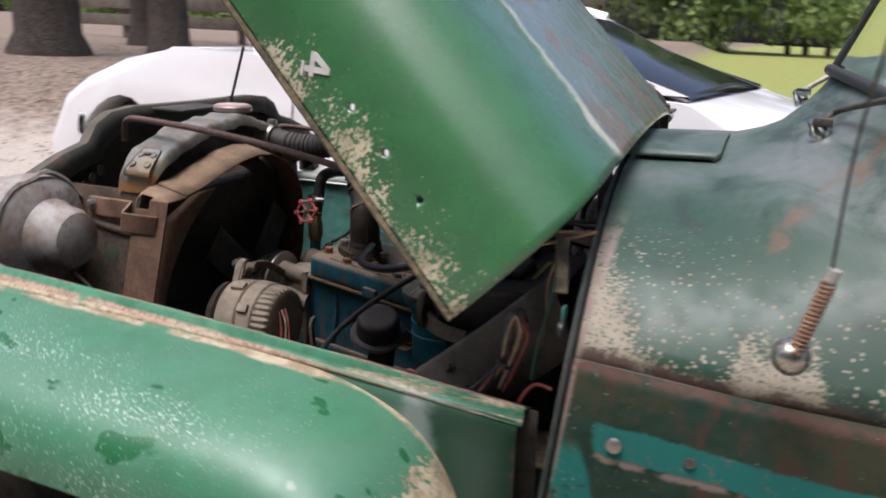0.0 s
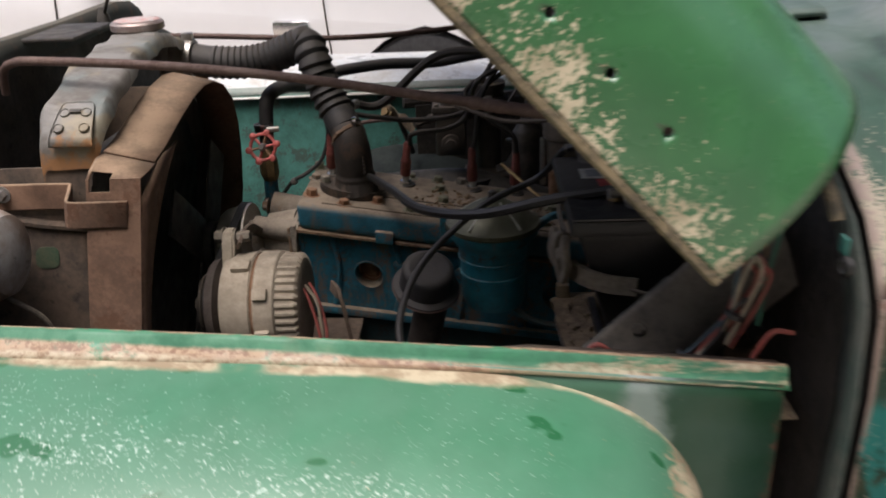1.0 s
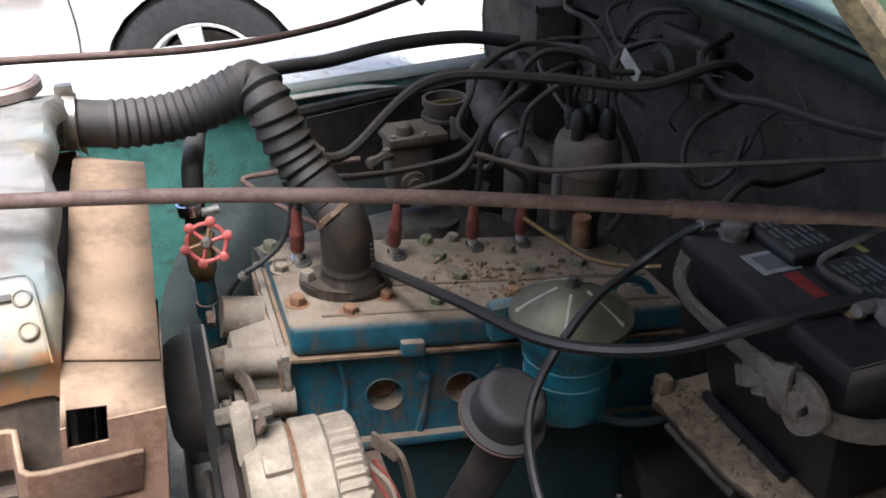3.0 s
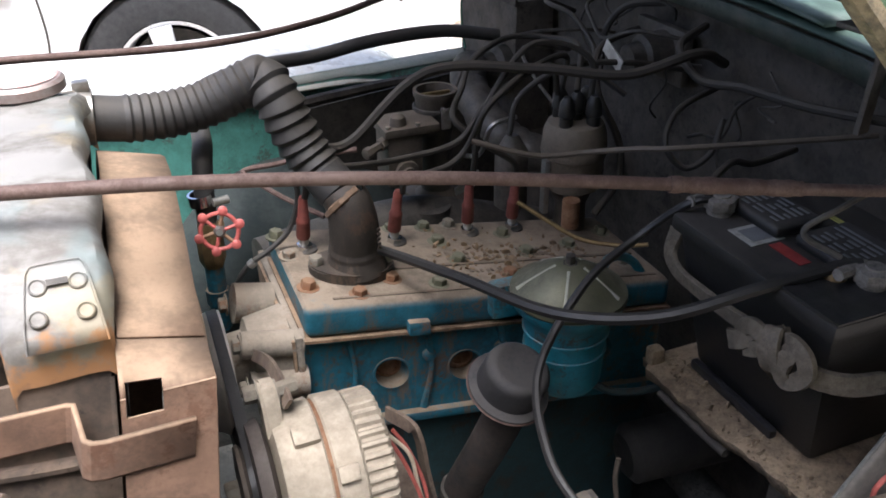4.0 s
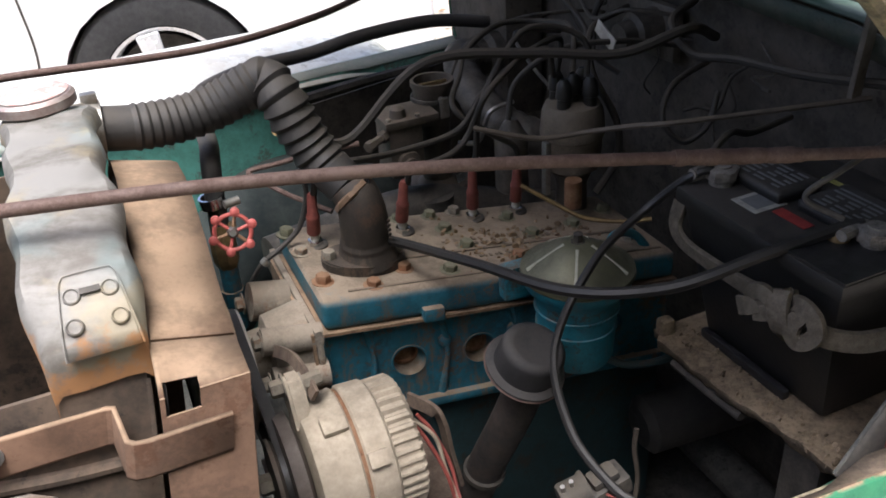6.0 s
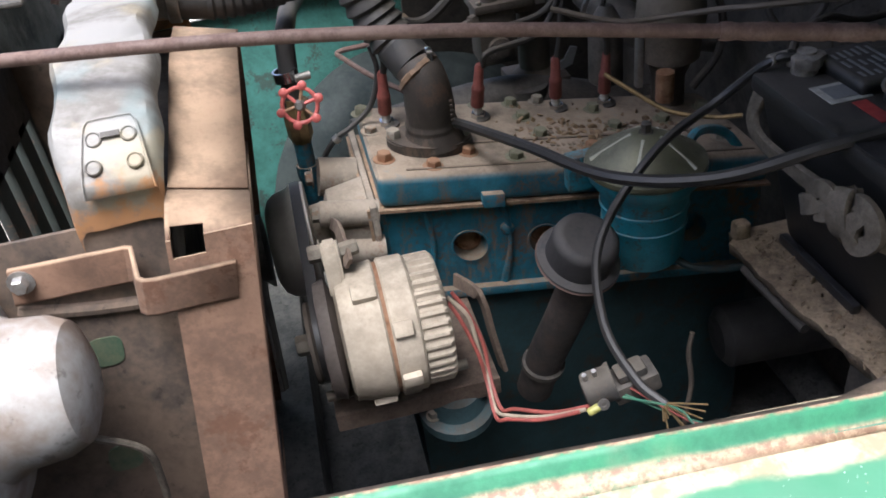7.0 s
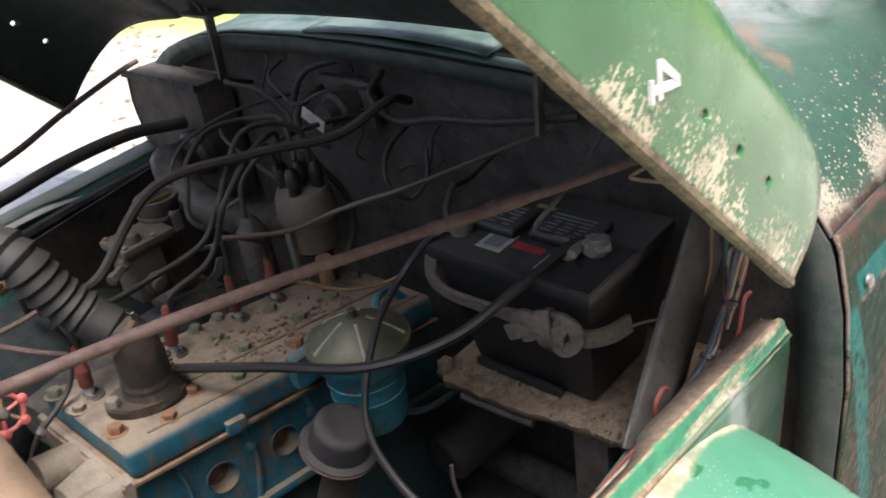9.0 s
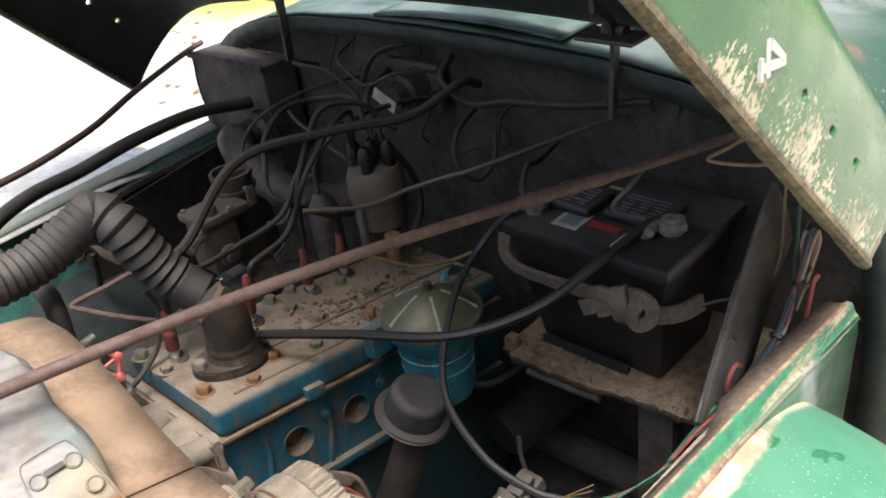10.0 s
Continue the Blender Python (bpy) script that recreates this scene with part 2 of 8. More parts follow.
SILVER = silver_tank()


def green_paint(name, base, edge=None, reach=0.12, cream=(0.50, 0.43, 0.30), fade=(0.12, 0.17, 0.14), fleck=0.55, rough=0.28, rustline=None, fadeamt=0.6, spotstretch=None, oxide=0.0, grainsize=130.0, sweep=False):
    """Old green enamel: faded and scuffed, chipped through to cream primer in flecks that crowd towards an edge.
    edge: (direction, offset): the distance from the plane of the worn edge."""
    m = Mat(name)
    big, mid = m.noise(3.5, 3.0), m.noise(18.0, 5.0, 0.6)
    col = m.mix(m.ramp(mid, 0.3, 0.7), base, tuple(c * 0.82 for c in base))
    col = m.mix(m.math("MULTIPLY", m.ramp(big, 0.42, 0.7), fadeamt), col, fade)
    if oxide:
        side = m.math("ABSOLUTE", m.math("SUBTRACT", m.axis(1), YC))
        ox = m.ramp(m.math("ADD", side, m.math("MULTIPLY", m.math("SUBTRACT", m.noise(7.0, 6.0, 0.7), 0.5), 0.10)), oxide + 0.02, oxide - 0.03)
        tone = m.mix(m.ramp(m.noise(9.0, 6.0, 0.7), 0.45, 0.6), (0.10, 0.095, 0.09), (0.13, 0.07, 0.05))
        col = m.mix(m.math("MULTIPLY", ox, 0.8), col, tone)
    flecks = m.math("SUBTRACT", 1.0, m.ramp(m.math("ADD", m.cells(150.0), m.math("MULTIPLY", m.noise(60.0), 0.25)), 0.20, 0.28))
    some = m.ramp(m.noise(9.0, 3.0), fleck, fleck + 0.12)
    chip = m.math("MULTIPLY", flecks, some)
    if edge:
        d = m.along(*edge)
        d = m.math("ADD", d, m.math("MULTIPLY", m.math("SUBTRACT", m.noise(10.0, 3.0, 0.6), 0.5), reach * 1.5))
        near = m.math("SUBTRACT", 1.0, m.ramp(d, reach * 0.0, reach))
        grain = m.math("SUBTRACT", m.math("ADD", m.noise(grainsize, 4.0, 0.7, spotstretch), m.math("MULTIPLY", near, 0.33)), 0.72)
        if sweep:
            # solid primer by the front edge and in patches over the seam, round specks above
            h = m.math("ADD", m.along((0.075, 0.0, 1.0), 1.162), m.math("ADD", m.math("MULTIPLY", m.math("SUBTRACT", m.noise(45.0, 3.0, 0.6), 0.5), 0.05), m.math("MULTIPLY", m.math("SUBTRACT", m.noise(260.0, 4.0, 0.7), 0.5), 0.15)))
            tall = m.math("ADD", m.ramp(m.axis(0), -0.155, -0.05, 0.098, 0.006), m.math("MULTIPLY", m.ramp(m.axis(0), 0.0, 0.022), m.ramp(m.axis(0), 0.115, 0.085, 0.0, 0.05)))
            solidp = m.ramp(m.math("SUBTRACT", tall, h), 0.0, 0.008)
            dots = m.math("SUBTRACT", 1.0, m.ramp(m.math("ADD", m.cells(125.0), m.math("MULTIPLY", m.noise(40.0, 2.0), 0.6)), 0.49, 0.54))
            thin = m.math("MULTIPLY", m.ramp(h, 0.14, 0.08), m.ramp(m.noise(13.0, 3.0), 0.30, 0.42))
            pits = m.ramp(m.noise(230.0, 4.0, 0.7), 0.53, 0.60)
            chip = m.math("MAXIMUM", m.math("MULTIPLY", chip, 0.08), m.math("MAXIMUM", m.math("MULTIPLY", solidp, m.math("SUBTRACT", 1.0, m.math("MULTIPLY", pits, 0.85))), m.math("MULTIPLY", dots, thin)))
        else:
            chip = m.math("MAXIMUM", chip, m.ramp(grain, 0.0, 0.02))
    paint = m.mix(chip, col, m.mix(m.ramp(mid, 0.4, 0.7), cream, tuple(c * 0.75 for c in cream)))
    if rustline:
        r = m.along(*rustline)
        r = m.math("ABSOLUTE", m.math("ADD", r, m.math("MULTIPLY", m.math("SUBTRACT", m.noise(20.0, 5.0, 0.7), 0.5), 0.05)))
        paint = m.mix(m.math("SUBTRACT", 1.0, m.ramp(r, 0.004, 0.022)), paint, (0.16, 0.07, 0.045))
    if sweep:
        # upper surfaces paled by height: sky sheen painted in, broken by dark smudges
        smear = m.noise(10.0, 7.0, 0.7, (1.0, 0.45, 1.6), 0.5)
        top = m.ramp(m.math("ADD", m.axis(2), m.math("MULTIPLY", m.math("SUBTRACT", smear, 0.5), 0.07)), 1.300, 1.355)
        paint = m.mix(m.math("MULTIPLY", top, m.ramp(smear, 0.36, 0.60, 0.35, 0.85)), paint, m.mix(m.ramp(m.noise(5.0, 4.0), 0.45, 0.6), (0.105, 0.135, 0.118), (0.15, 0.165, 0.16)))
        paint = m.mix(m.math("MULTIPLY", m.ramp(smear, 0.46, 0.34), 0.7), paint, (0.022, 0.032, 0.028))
        # rust running down the fold that sweeps up to the windscreen
        s = m.math("ABSOLUTE", m.math("ADD", m.along((0.64, 0.0, -0.77), -0.979), m.math("MULTIPLY", m.math("SUBTRACT", m.noise(12.0, 5.0, 0.7), 0.5), 0.05)))
        back = m.ramp(m.axis(0), 0.0, 0.05)
        worn = m.math("MULTIPLY", m.math("MULTIPLY", m.ramp(s, 0.010, 0.001), back), m.ramp(m.noise(26.0, 5.0, 0.7), 0.38, 0.55))
        paint = m.mix(m.math("MULTIPLY", worn, 0.7), paint, (0.145, 0.08, 0.05))
    if sweep:
        bleed = m.math("ADD", m.along((0.075, 0.0, 1.0), 1.162), m.math("MULTIPLY", m.math("SUBTRACT", m.noise(30.0, 5.0, 0.7), 0.5), 0.045))
        paint = m.mix(m.math("MULTIPLY", m.ramp(bleed, 0.016, 0.008), m.ramp(m.noise(17.0, 4.0, 0.6), 0.36, 0.5, 0.25, 0.85)), paint, (0.085, 0.046, 0.036))
        lip = m.math("MULTIPLY", m.ramp(m.along((1.0, 0.0, -0.09), -0.1098), -0.139, -0.1455), m.ramp(m.noise(40.0, 5.0, 0.7), 0.38, 0.5))
        lip = m.math("MULTIPLY", lip, m.ramp(m.axis(2), 1.31, 1.26))
        paint = m.mix(lip, paint, (0.24, 0.19, 0.16))
        m.b.inputs["Specular IOR Level"].default_value = 0.42
    m.color(paint)
    m.rough(m.fmix(chip, m.ramp(mid, 0.3, 0.7, rough - 0.06, rough + 0.12), 0.8))
    h = m.math("SUBTRACT", m.math("MULTIPLY", m.noise(40.0), 0.3), chip)
    m.bump(h, 0.35, 0.0007)
    return m.m


# ---- mesh helpers ----
def thing(name, base, label, category, group="", kind=""):
    ob = new(name)
    ob.empty_display_size = 0.05
    ob.location = base
    return tagged(ob, label, category, group, kind)


def part(name, bm, material, parent, label="", smooth=True, angle=40.0):
    """Links a bmesh, in world metres, as one mesh object under a thing or a part."""
    me = bpy.data.meshes.new(name)
    bmesh.ops.recalc_face_normals(bm, faces=bm.faces)
    for f in bm.faces:
        f.smooth = smooth
    for e in bm.edges:
        if len(e.link_faces) == 2 and e.calc_face_angle(0.0) > radians(angle):
            e.smooth = False
    bm.to_mesh(me)
    bm.free()
    for mat in material if isinstance(material, (list, tuple)) else (material,):
        me.materials.append(mat)
    ob = new(name, me)
    if parent is not None:
        top = parent
        off = Vector((0, 0, 0))
        while top is not None:
            off += top.location
            top = top.parent
        if parent.type == "EMPTY":
            ob.parent = parent
            ob.matrix_parent_inverse = Matrix.Translation(-parent.location)
        else:
            ob.parent = parent
            ob.matrix_parent_inverse = Matrix.Identity(4)
    return tagged(ob, label)


def solid(ob, thickness, offset=-1.0):
    mod = ob.modifiers.new("thickness", "SOLIDIFY")
    mod.thickness, mod.offset = thickness, offset
    return ob


def box(x0, x1, y0, y1, z0, z1, bevel=0.003, m=None, seg=2, bm=None):
    own = bm is None
    bm = bm or bmesh.new()
    r = bmesh.ops.create_cube(bm, size=1.0)
    vs = r["verts"]
    for v in vs:
        v.co = Vector(((x0 + x1) / 2 + v.co.x * (x1 - x0), (y0 + y1) / 2 + v.co.y * (y1 - y0), (z0 + z1) / 2 + v.co.z * (z1 - z0)))
    if bevel and own:
        bmesh.ops.bevel(bm, geom=bm.edges[:], offset=bevel, segments=seg, affect="EDGES", profile=0.6)
    if m is not None:
        bmesh.ops.transform(bm, matrix=m, verts=bm.verts[:] if own else vs)
    return bm


def basis(axis):
    a = Vector(axis).normalized()
    u = a.cross(Vector((0, 0, 1)))
    if u.length < 1e-3:
        u = Vector((1, 0, 0))
    u.normalize()
    return a, u, a.cross(u).normalized()


def lathe(base, axis, profile, n=28, bm=None, wobble=None, cap=True, start=0.0):
    """Turns (height, radius) pairs round an axis from base."""
    bm = bm or bmesh.new()
    a, u, w = basis(axis)
    rings = []
    for k, (h, r) in enumerate(profile):
        ring = []
        for i in range(n):
            t = 2 * math.pi * i / n + start
            rr = r * (wobble(k, i, n) if wobble else 1)
            ring.append(bm.verts.new(Vector(base) + a * h + (u * math.cos(t) + w * math.sin(t)) * max(rr, 1e-5)))
        rings.append(ring)
    for r0, r1 in zip(rings, rings[1:]):
        for i in range(n):
            bm.faces.new((r0[i], r0[(i + 1) % n], r1[(i + 1) % n], r1[i]))
    if cap:
        bm.faces.new(rings[0])
        bm.faces.new(rings[-1][::-1])
    return bm


def rod(a, b, r, n=12, bm=None, r2=None):
    a, b = Vector(a), Vector(b)
    return lathe(a, b - a, [(0, r), ((b - a).length, r if r2 is None else r2)], n, bm)


def smooth_path(pts, per=8):
    """A Catmull-Rom line through the points."""
    p = [Vector(q) for q in pts]
    p = [2 * p[0] - p[1]] + p + [2 * p[-1] - p[-2]]
    out = []
    for i in range(1, len(p) - 2):
        for k in range(per):
            t = k / per
            a, b, c, d = p[i - 1], p[i], p[i + 1], p[i + 2]
            out.append(0.5 * ((2 * b) + (c - a) * t + (2 * a - 5 * b + 4 * c - d) * t * t + (3 * b - a - 3 * c + d) * t ** 3))
    out.append(p[-2])
    return out


def tube(pts, r, n=10, per=8, bm=None, shape=None, cap=True):
    """A tube swept along a smooth line; shape(s, length) scales its radius."""
    bm = bm or bmesh.new()
    line = smooth_path(pts, per)
    lens = [0.0]
    for a, b in zip(line, line[1:]):
        lens.append(lens[-1] + (b - a).length)
    up = Vector((0.13, 0.21, 0.97))
    rings = []
    for i, c in enumerate(line):
        d = (line[min(i + 1, len(line) - 1)] - line[max(i - 1, 0)]).normalized()
        u = up - d * up.dot(d)
        if u.length < 1e-4:
            u = Vector((1, 0, 0))
        u.normalize()
        up = u
        w = d.cross(u)
        k = r * (shape(lens[i], lens[-1]) if shape else 1.0)
        rings.append([bm.verts.new(c + (u * math.cos(t) + w * math.sin(t)) * k) for t in (2 * math.pi * j / n for j in range(n))])
    for r0, r1 in zip(rings, rings[1:]):
        for j in range(n):
            bm.faces.new((r0[j], r0[(j + 1) % n], r1[(j + 1) % n], r1[j]))
    if cap:
        bm.faces.new(rings[0][::-1])
        bm.faces.new(rings[-1])
    return bm


def grid(rows, bm=None, closed=False):
    """A surface through rows of points."""
    bm = bm or bmesh.new()
    vs = [[bm.verts.new(p) for p in row] for row in rows]
    for a, b in zip(vs, vs[1:]):
        for i in range(len(a) - (0 if closed else 1)):
            j = (i + 1) % len(a)
            bm.faces.new((a[i], a[j], b[j], b[i]))
    return bm


def prism(outline, x0, x1, plane="yz", bevel=0.0, bm=None):
    """An outline of (a, b) pairs, drawn out along the third axis."""
    own = bm is None
    bm = bm or bmesh.new()

    def put(a, b, c):
        return {"yz": (c, a, b), "xz": (a, c, b), "xy": (a, b, c)}[plane]

    lo = [bm.verts.new(put(a, b, x0)) for a, b in outline]
    hi = [bm.verts.new(put(a, b, x1)) for a, b in outline]
    bm.faces.new(lo)
    bm.faces.new(hi[::-1])
    for i in range(len(lo)):
        j = (i + 1) % len(lo)
        bm.faces.new((lo[i], hi[i], hi[j], lo[j]))
    if bevel and own:
        bmesh.ops.bevel(bm, geom=bm.edges[:], offset=bevel, segments=2, affect="EDGES")
    return bm


def hexbolt(at, axis, r=0.008, h=0.007, washer=True):
    bm = lathe(at, axis, [(0, r * 1.5), (0.0015, r * 1.5)], 14) if washer else bmesh.new()
    return lathe(Vector(at) + Vector(axis).normalized() * (0.0015 if washer else 0), axis, [(0, r), (h * 0.85, r), (h, r * 0.85)], 6, bm)


def lerp(a, b, t):
    return a + (b - a) * t


def curve_at(table, x):
    """Straight-line reading of a small table of (x, value)."""
    if x <= table[0][0]:
        return table[0][1]
    for (a, u), (b, v) in zip(table, table[1:]):
        if x <= b:
            return lerp(u, v, (x - a) / (b - a))
    return table[-1][1]


def ribbon(pts, width, thick, twist=None, bm=None):
    """A flat strap along a smooth line, broad side turned by twist(s) degrees."""
    bm = bm or bmesh.new()
    line = smooth_path(pts, 8)
    n = len(line)
    rings = []
    for i, c in enumerate(line):
        d = (line[min(i + 1, n - 1)] - line[max(i - 1, 0)]).normalized()
        side = d.cross(Vector((-1, -0.2, 0.2))).normalized()
        q = Matrix.Rotation(radians(twist(i / (n - 1)) if twist else 0), 3, d)
        s, o = q @ side * width / 2, q @ d.cross(side) * thick / 2
        rings.append([bm.verts.new(c + p) for p in (s * 0.9 + o, s, s * 0.9 - o, -s * 0.9 - o, -s, -s * 0.9 + o)])
    for a, b in zip(rings, rings[1:]):
        for j in range(6):
            bm.faces.new((a[j], a[(j + 1) % 6], b[(j + 1) % 6], b[j]))
    bm.faces.new(rings[0][::-1])
    bm.faces.new(rings[-1])
    return bm



# ---- ground and distance ----


def ground_material():
    """Pale sandy gravel with dead leaves near by, grass further off."""
    m = Mat("gravel_and_grass")
    n1, n2 = m.noise(35.0, 6.0, 0.7), m.noise(1.3, 4.0)
    gravel = m.mix(m.ramp(n1, 0.3, 0.7), (0.46, 0.41, 0.35), (0.30, 0.26, 0.21))
    leaf = m.math("MULTIPLY", m.math("SUBTRACT", 1.0, m.ramp(m.cells(9.0), 0.18, 0.26)), m.ramp(m.noise(2.2), 0.42, 0.55))
    gravel = m.mix(leaf, gravel, (0.13, 0.085, 0.05))
    grass = m.mix(m.ramp(m.noise(6.0, 6.0, 0.7), 0.3, 0.7), (0.17, 0.20, 0.045), (0.26, 0.27, 0.07))
    x, y = m.axis(0), m.axis(1)
    d = m.math("ADD", m.math("SUBTRACT", y, 7.6), m.math("ADD", m.math("MULTIPLY", x, 0.75), m.math("MULTIPLY", m.math("SUBTRACT", n2, 0.5), 2.0)))
    rough = m.math("MULTIPLY", m.math("SUBTRACT", m.noise(2.5, 5.0, 0.7), 0.5), 4.0)
    litter = m.math("MULTIPLY", m.ramp(m.math("ADD", m.along((-0.5, 1.0, 0.0), 9.6), rough), -0.6, 0.8), m.ramp(x, -2.6, -4.0))
    brown = m.mix(m.ramp(m.noise(14.0, 6.0, 0.75), 0.38, 0.62), (0.10, 0.075, 0.055), (0.27, 0.21, 0.155))
    m.color(m.mix(litter, m.mix(m.ramp(d, -0.5, 0.6), gravel, grass), brown))
    m.rough(0.95)
    m.bump(m.math("ADD", n1, m.math("MULTIPLY", leaf, 0.5)), 0.6, 0.01)
    return m.m


def step(v, lo, hi):
    k = min(max((v - lo) / (hi - lo), 0.0), 1.0)
    return k * k * (3 - 2 * k)


def ground_height(x, y):
    """The yard climbs beyond the truck, then runs level to a field that rises a little."""
    r = min(max((y - 0.9) / 1.9, 0.0), 1.0)
    h = 0.30 * r * r * (3 - 2 * r)
    far = max(math.hypot(x, y) - 9.0, 0.0)
    return h + min(far * 0.012, 0.55) + 0.62 * step(y - 0.5 * x, 8.5, 12.5) * step(-x, 2.5, 5.0)


xs = [-400, -200, -100, -60, -40, -28, -20, -15, -12, -10] + [-8 + 0.5 * i for i in range(33)] + [10, 12, 15, 20, 28, 40, 60, 100, 200, 400]
ys = [-400, -100, -40, -15, -6, -3, -1, 0] + [0.3 * i for i in range(1, 34)] + [11, 12, 14, 17, 21, 26, 32, 40, 60, 100, 200, 400]
g = part("ground", grid([[(x, y, ground_height(x, y)) for x in xs] for y in ys]), ground_material(), None)
tagged(g, "pale sandy gravel yard with dead leaves and mown grass beyond", "ground", kind="structure")

# ---- truck body ----


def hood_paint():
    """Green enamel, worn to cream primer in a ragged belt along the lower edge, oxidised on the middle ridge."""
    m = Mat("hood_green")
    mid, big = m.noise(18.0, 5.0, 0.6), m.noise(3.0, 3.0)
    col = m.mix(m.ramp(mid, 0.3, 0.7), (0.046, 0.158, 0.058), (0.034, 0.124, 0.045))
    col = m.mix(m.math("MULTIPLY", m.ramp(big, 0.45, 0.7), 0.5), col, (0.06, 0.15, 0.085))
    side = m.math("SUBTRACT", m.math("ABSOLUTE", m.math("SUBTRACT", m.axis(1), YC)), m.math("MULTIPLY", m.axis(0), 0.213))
    # shoulder fades to grey-green, lightened further for the sky's broad highlight
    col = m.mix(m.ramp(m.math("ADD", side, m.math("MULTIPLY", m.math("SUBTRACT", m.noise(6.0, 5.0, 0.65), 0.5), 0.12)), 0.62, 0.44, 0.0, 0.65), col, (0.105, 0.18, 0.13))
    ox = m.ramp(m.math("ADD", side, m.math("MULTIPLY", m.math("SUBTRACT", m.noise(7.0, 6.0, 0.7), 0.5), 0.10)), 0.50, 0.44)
    # ridge tone: oxide, with the sky's reflection put into its pale colour
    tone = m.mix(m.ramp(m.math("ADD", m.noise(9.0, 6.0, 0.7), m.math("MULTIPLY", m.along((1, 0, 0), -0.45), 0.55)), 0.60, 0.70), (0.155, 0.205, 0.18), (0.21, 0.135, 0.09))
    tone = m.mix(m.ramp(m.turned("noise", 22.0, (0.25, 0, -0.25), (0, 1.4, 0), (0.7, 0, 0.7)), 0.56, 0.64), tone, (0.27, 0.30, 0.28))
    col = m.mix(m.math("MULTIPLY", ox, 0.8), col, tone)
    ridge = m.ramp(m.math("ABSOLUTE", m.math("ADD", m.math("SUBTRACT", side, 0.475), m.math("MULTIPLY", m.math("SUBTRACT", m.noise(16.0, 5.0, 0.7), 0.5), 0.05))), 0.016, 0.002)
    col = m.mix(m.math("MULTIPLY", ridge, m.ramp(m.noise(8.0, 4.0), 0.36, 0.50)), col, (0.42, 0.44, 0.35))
    run, fall = (0.713, 0.0, -0.701), (0.701, 0.0, 0.713)
    d = m.along(fall, 0.645)
    ragged = m.math("SUBTRACT", m.turned("noise", 11.0, run, (0, 1, 0), tuple(c * 0.3 for c in fall)), 0.5)
    place = m.along(run, 0.0)
    below = m.ramp(m.math("ADD", place, m.math("MULTIPLY", ragged, 0.06)), -1.47, -1.40)
    wide = m.math("ADD", m.math("MULTIPLY", below, 0.080), m.math("ADD", m.ramp(place, -1.10, -0.98, 0.018, 0.065), m.ramp(place, -1.6, -1.9, 0.0, 0.03)))
    belt = m.ramp(m.math("DIVIDE", m.math("ADD", d, m.math("MULTIPLY", ragged, 0.16)), wide), 1.0, 0.0)
    patch = m.ramp(m.math("ADD", m.turned("noise", 7.0, run, (0, 1, 0), tuple(c * 0.5 for c in fall)), m.math("MULTIPLY", m.along(run, -1.25), 0.10)), 0.42, 0.56)
    grain = m.math("ADD", m.turned("noise", 250.0, run, (0, 1, 0), tuple(c * 0.55 for c in fall)), m.math("MULTIPLY", belt, m.fmix(patch, 0.05, 0.262)))
    chip = m.ramp(grain, 0.69, 0.71)
    fleck = m.math("SUBTRACT", 1.0, m.ramp(m.math("ADD", m.cells(130.0), m.math("MULTIPLY", m.noise(50.0), 0.5)), 0.29, 0.33))
    spread = m.ramp(m.math("ADD", m.along(fall, 0.645), m.math("MULTIPLY", m.math("SUBTRACT", m.noise(8.0), 0.5), 0.3)), 0.17, 0.05)
    spread = m.math("MULTIPLY", spread, m.math("MULTIPLY", m.ramp(m.noise(14.0, 3.0), 0.42, 0.54), m.math("ADD", 0.15, m.math("MULTIPLY", below, 0.85))))
    chip = m.math("MAXIMUM", chip, m.ramp(m.math("MULTIPLY", fleck, spread), 0.35, 0.55))
    cream = m.mix(m.ramp(m.noise(30.0, 5.0), 0.4, 0.65), (0.56, 0.50, 0.35), (0.36, 0.31, 0.20))
    cream = m.mix(m.ramp(m.noise(22.0, 5.0, 0.7), 0.60, 0.66), cream, (0.16, 0.07, 0.04))
    m.color(m.mix(chip, col, cream))
    m.b.inputs["Coat Weight"].default_value = 0.7
    m.b.inputs["Coat Roughness"].default_value = 0.3
    m.rough(m.fmix(chip, m.ramp(mid, 0.3, 0.7, 0.2, 0.36), 0.85))
    m.bump(m.math("SUBTRACT", m.math("MULTIPLY", m.noise(40.0), 0.25), chip), 0.35, 0.0007)
    return m.m


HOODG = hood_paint()


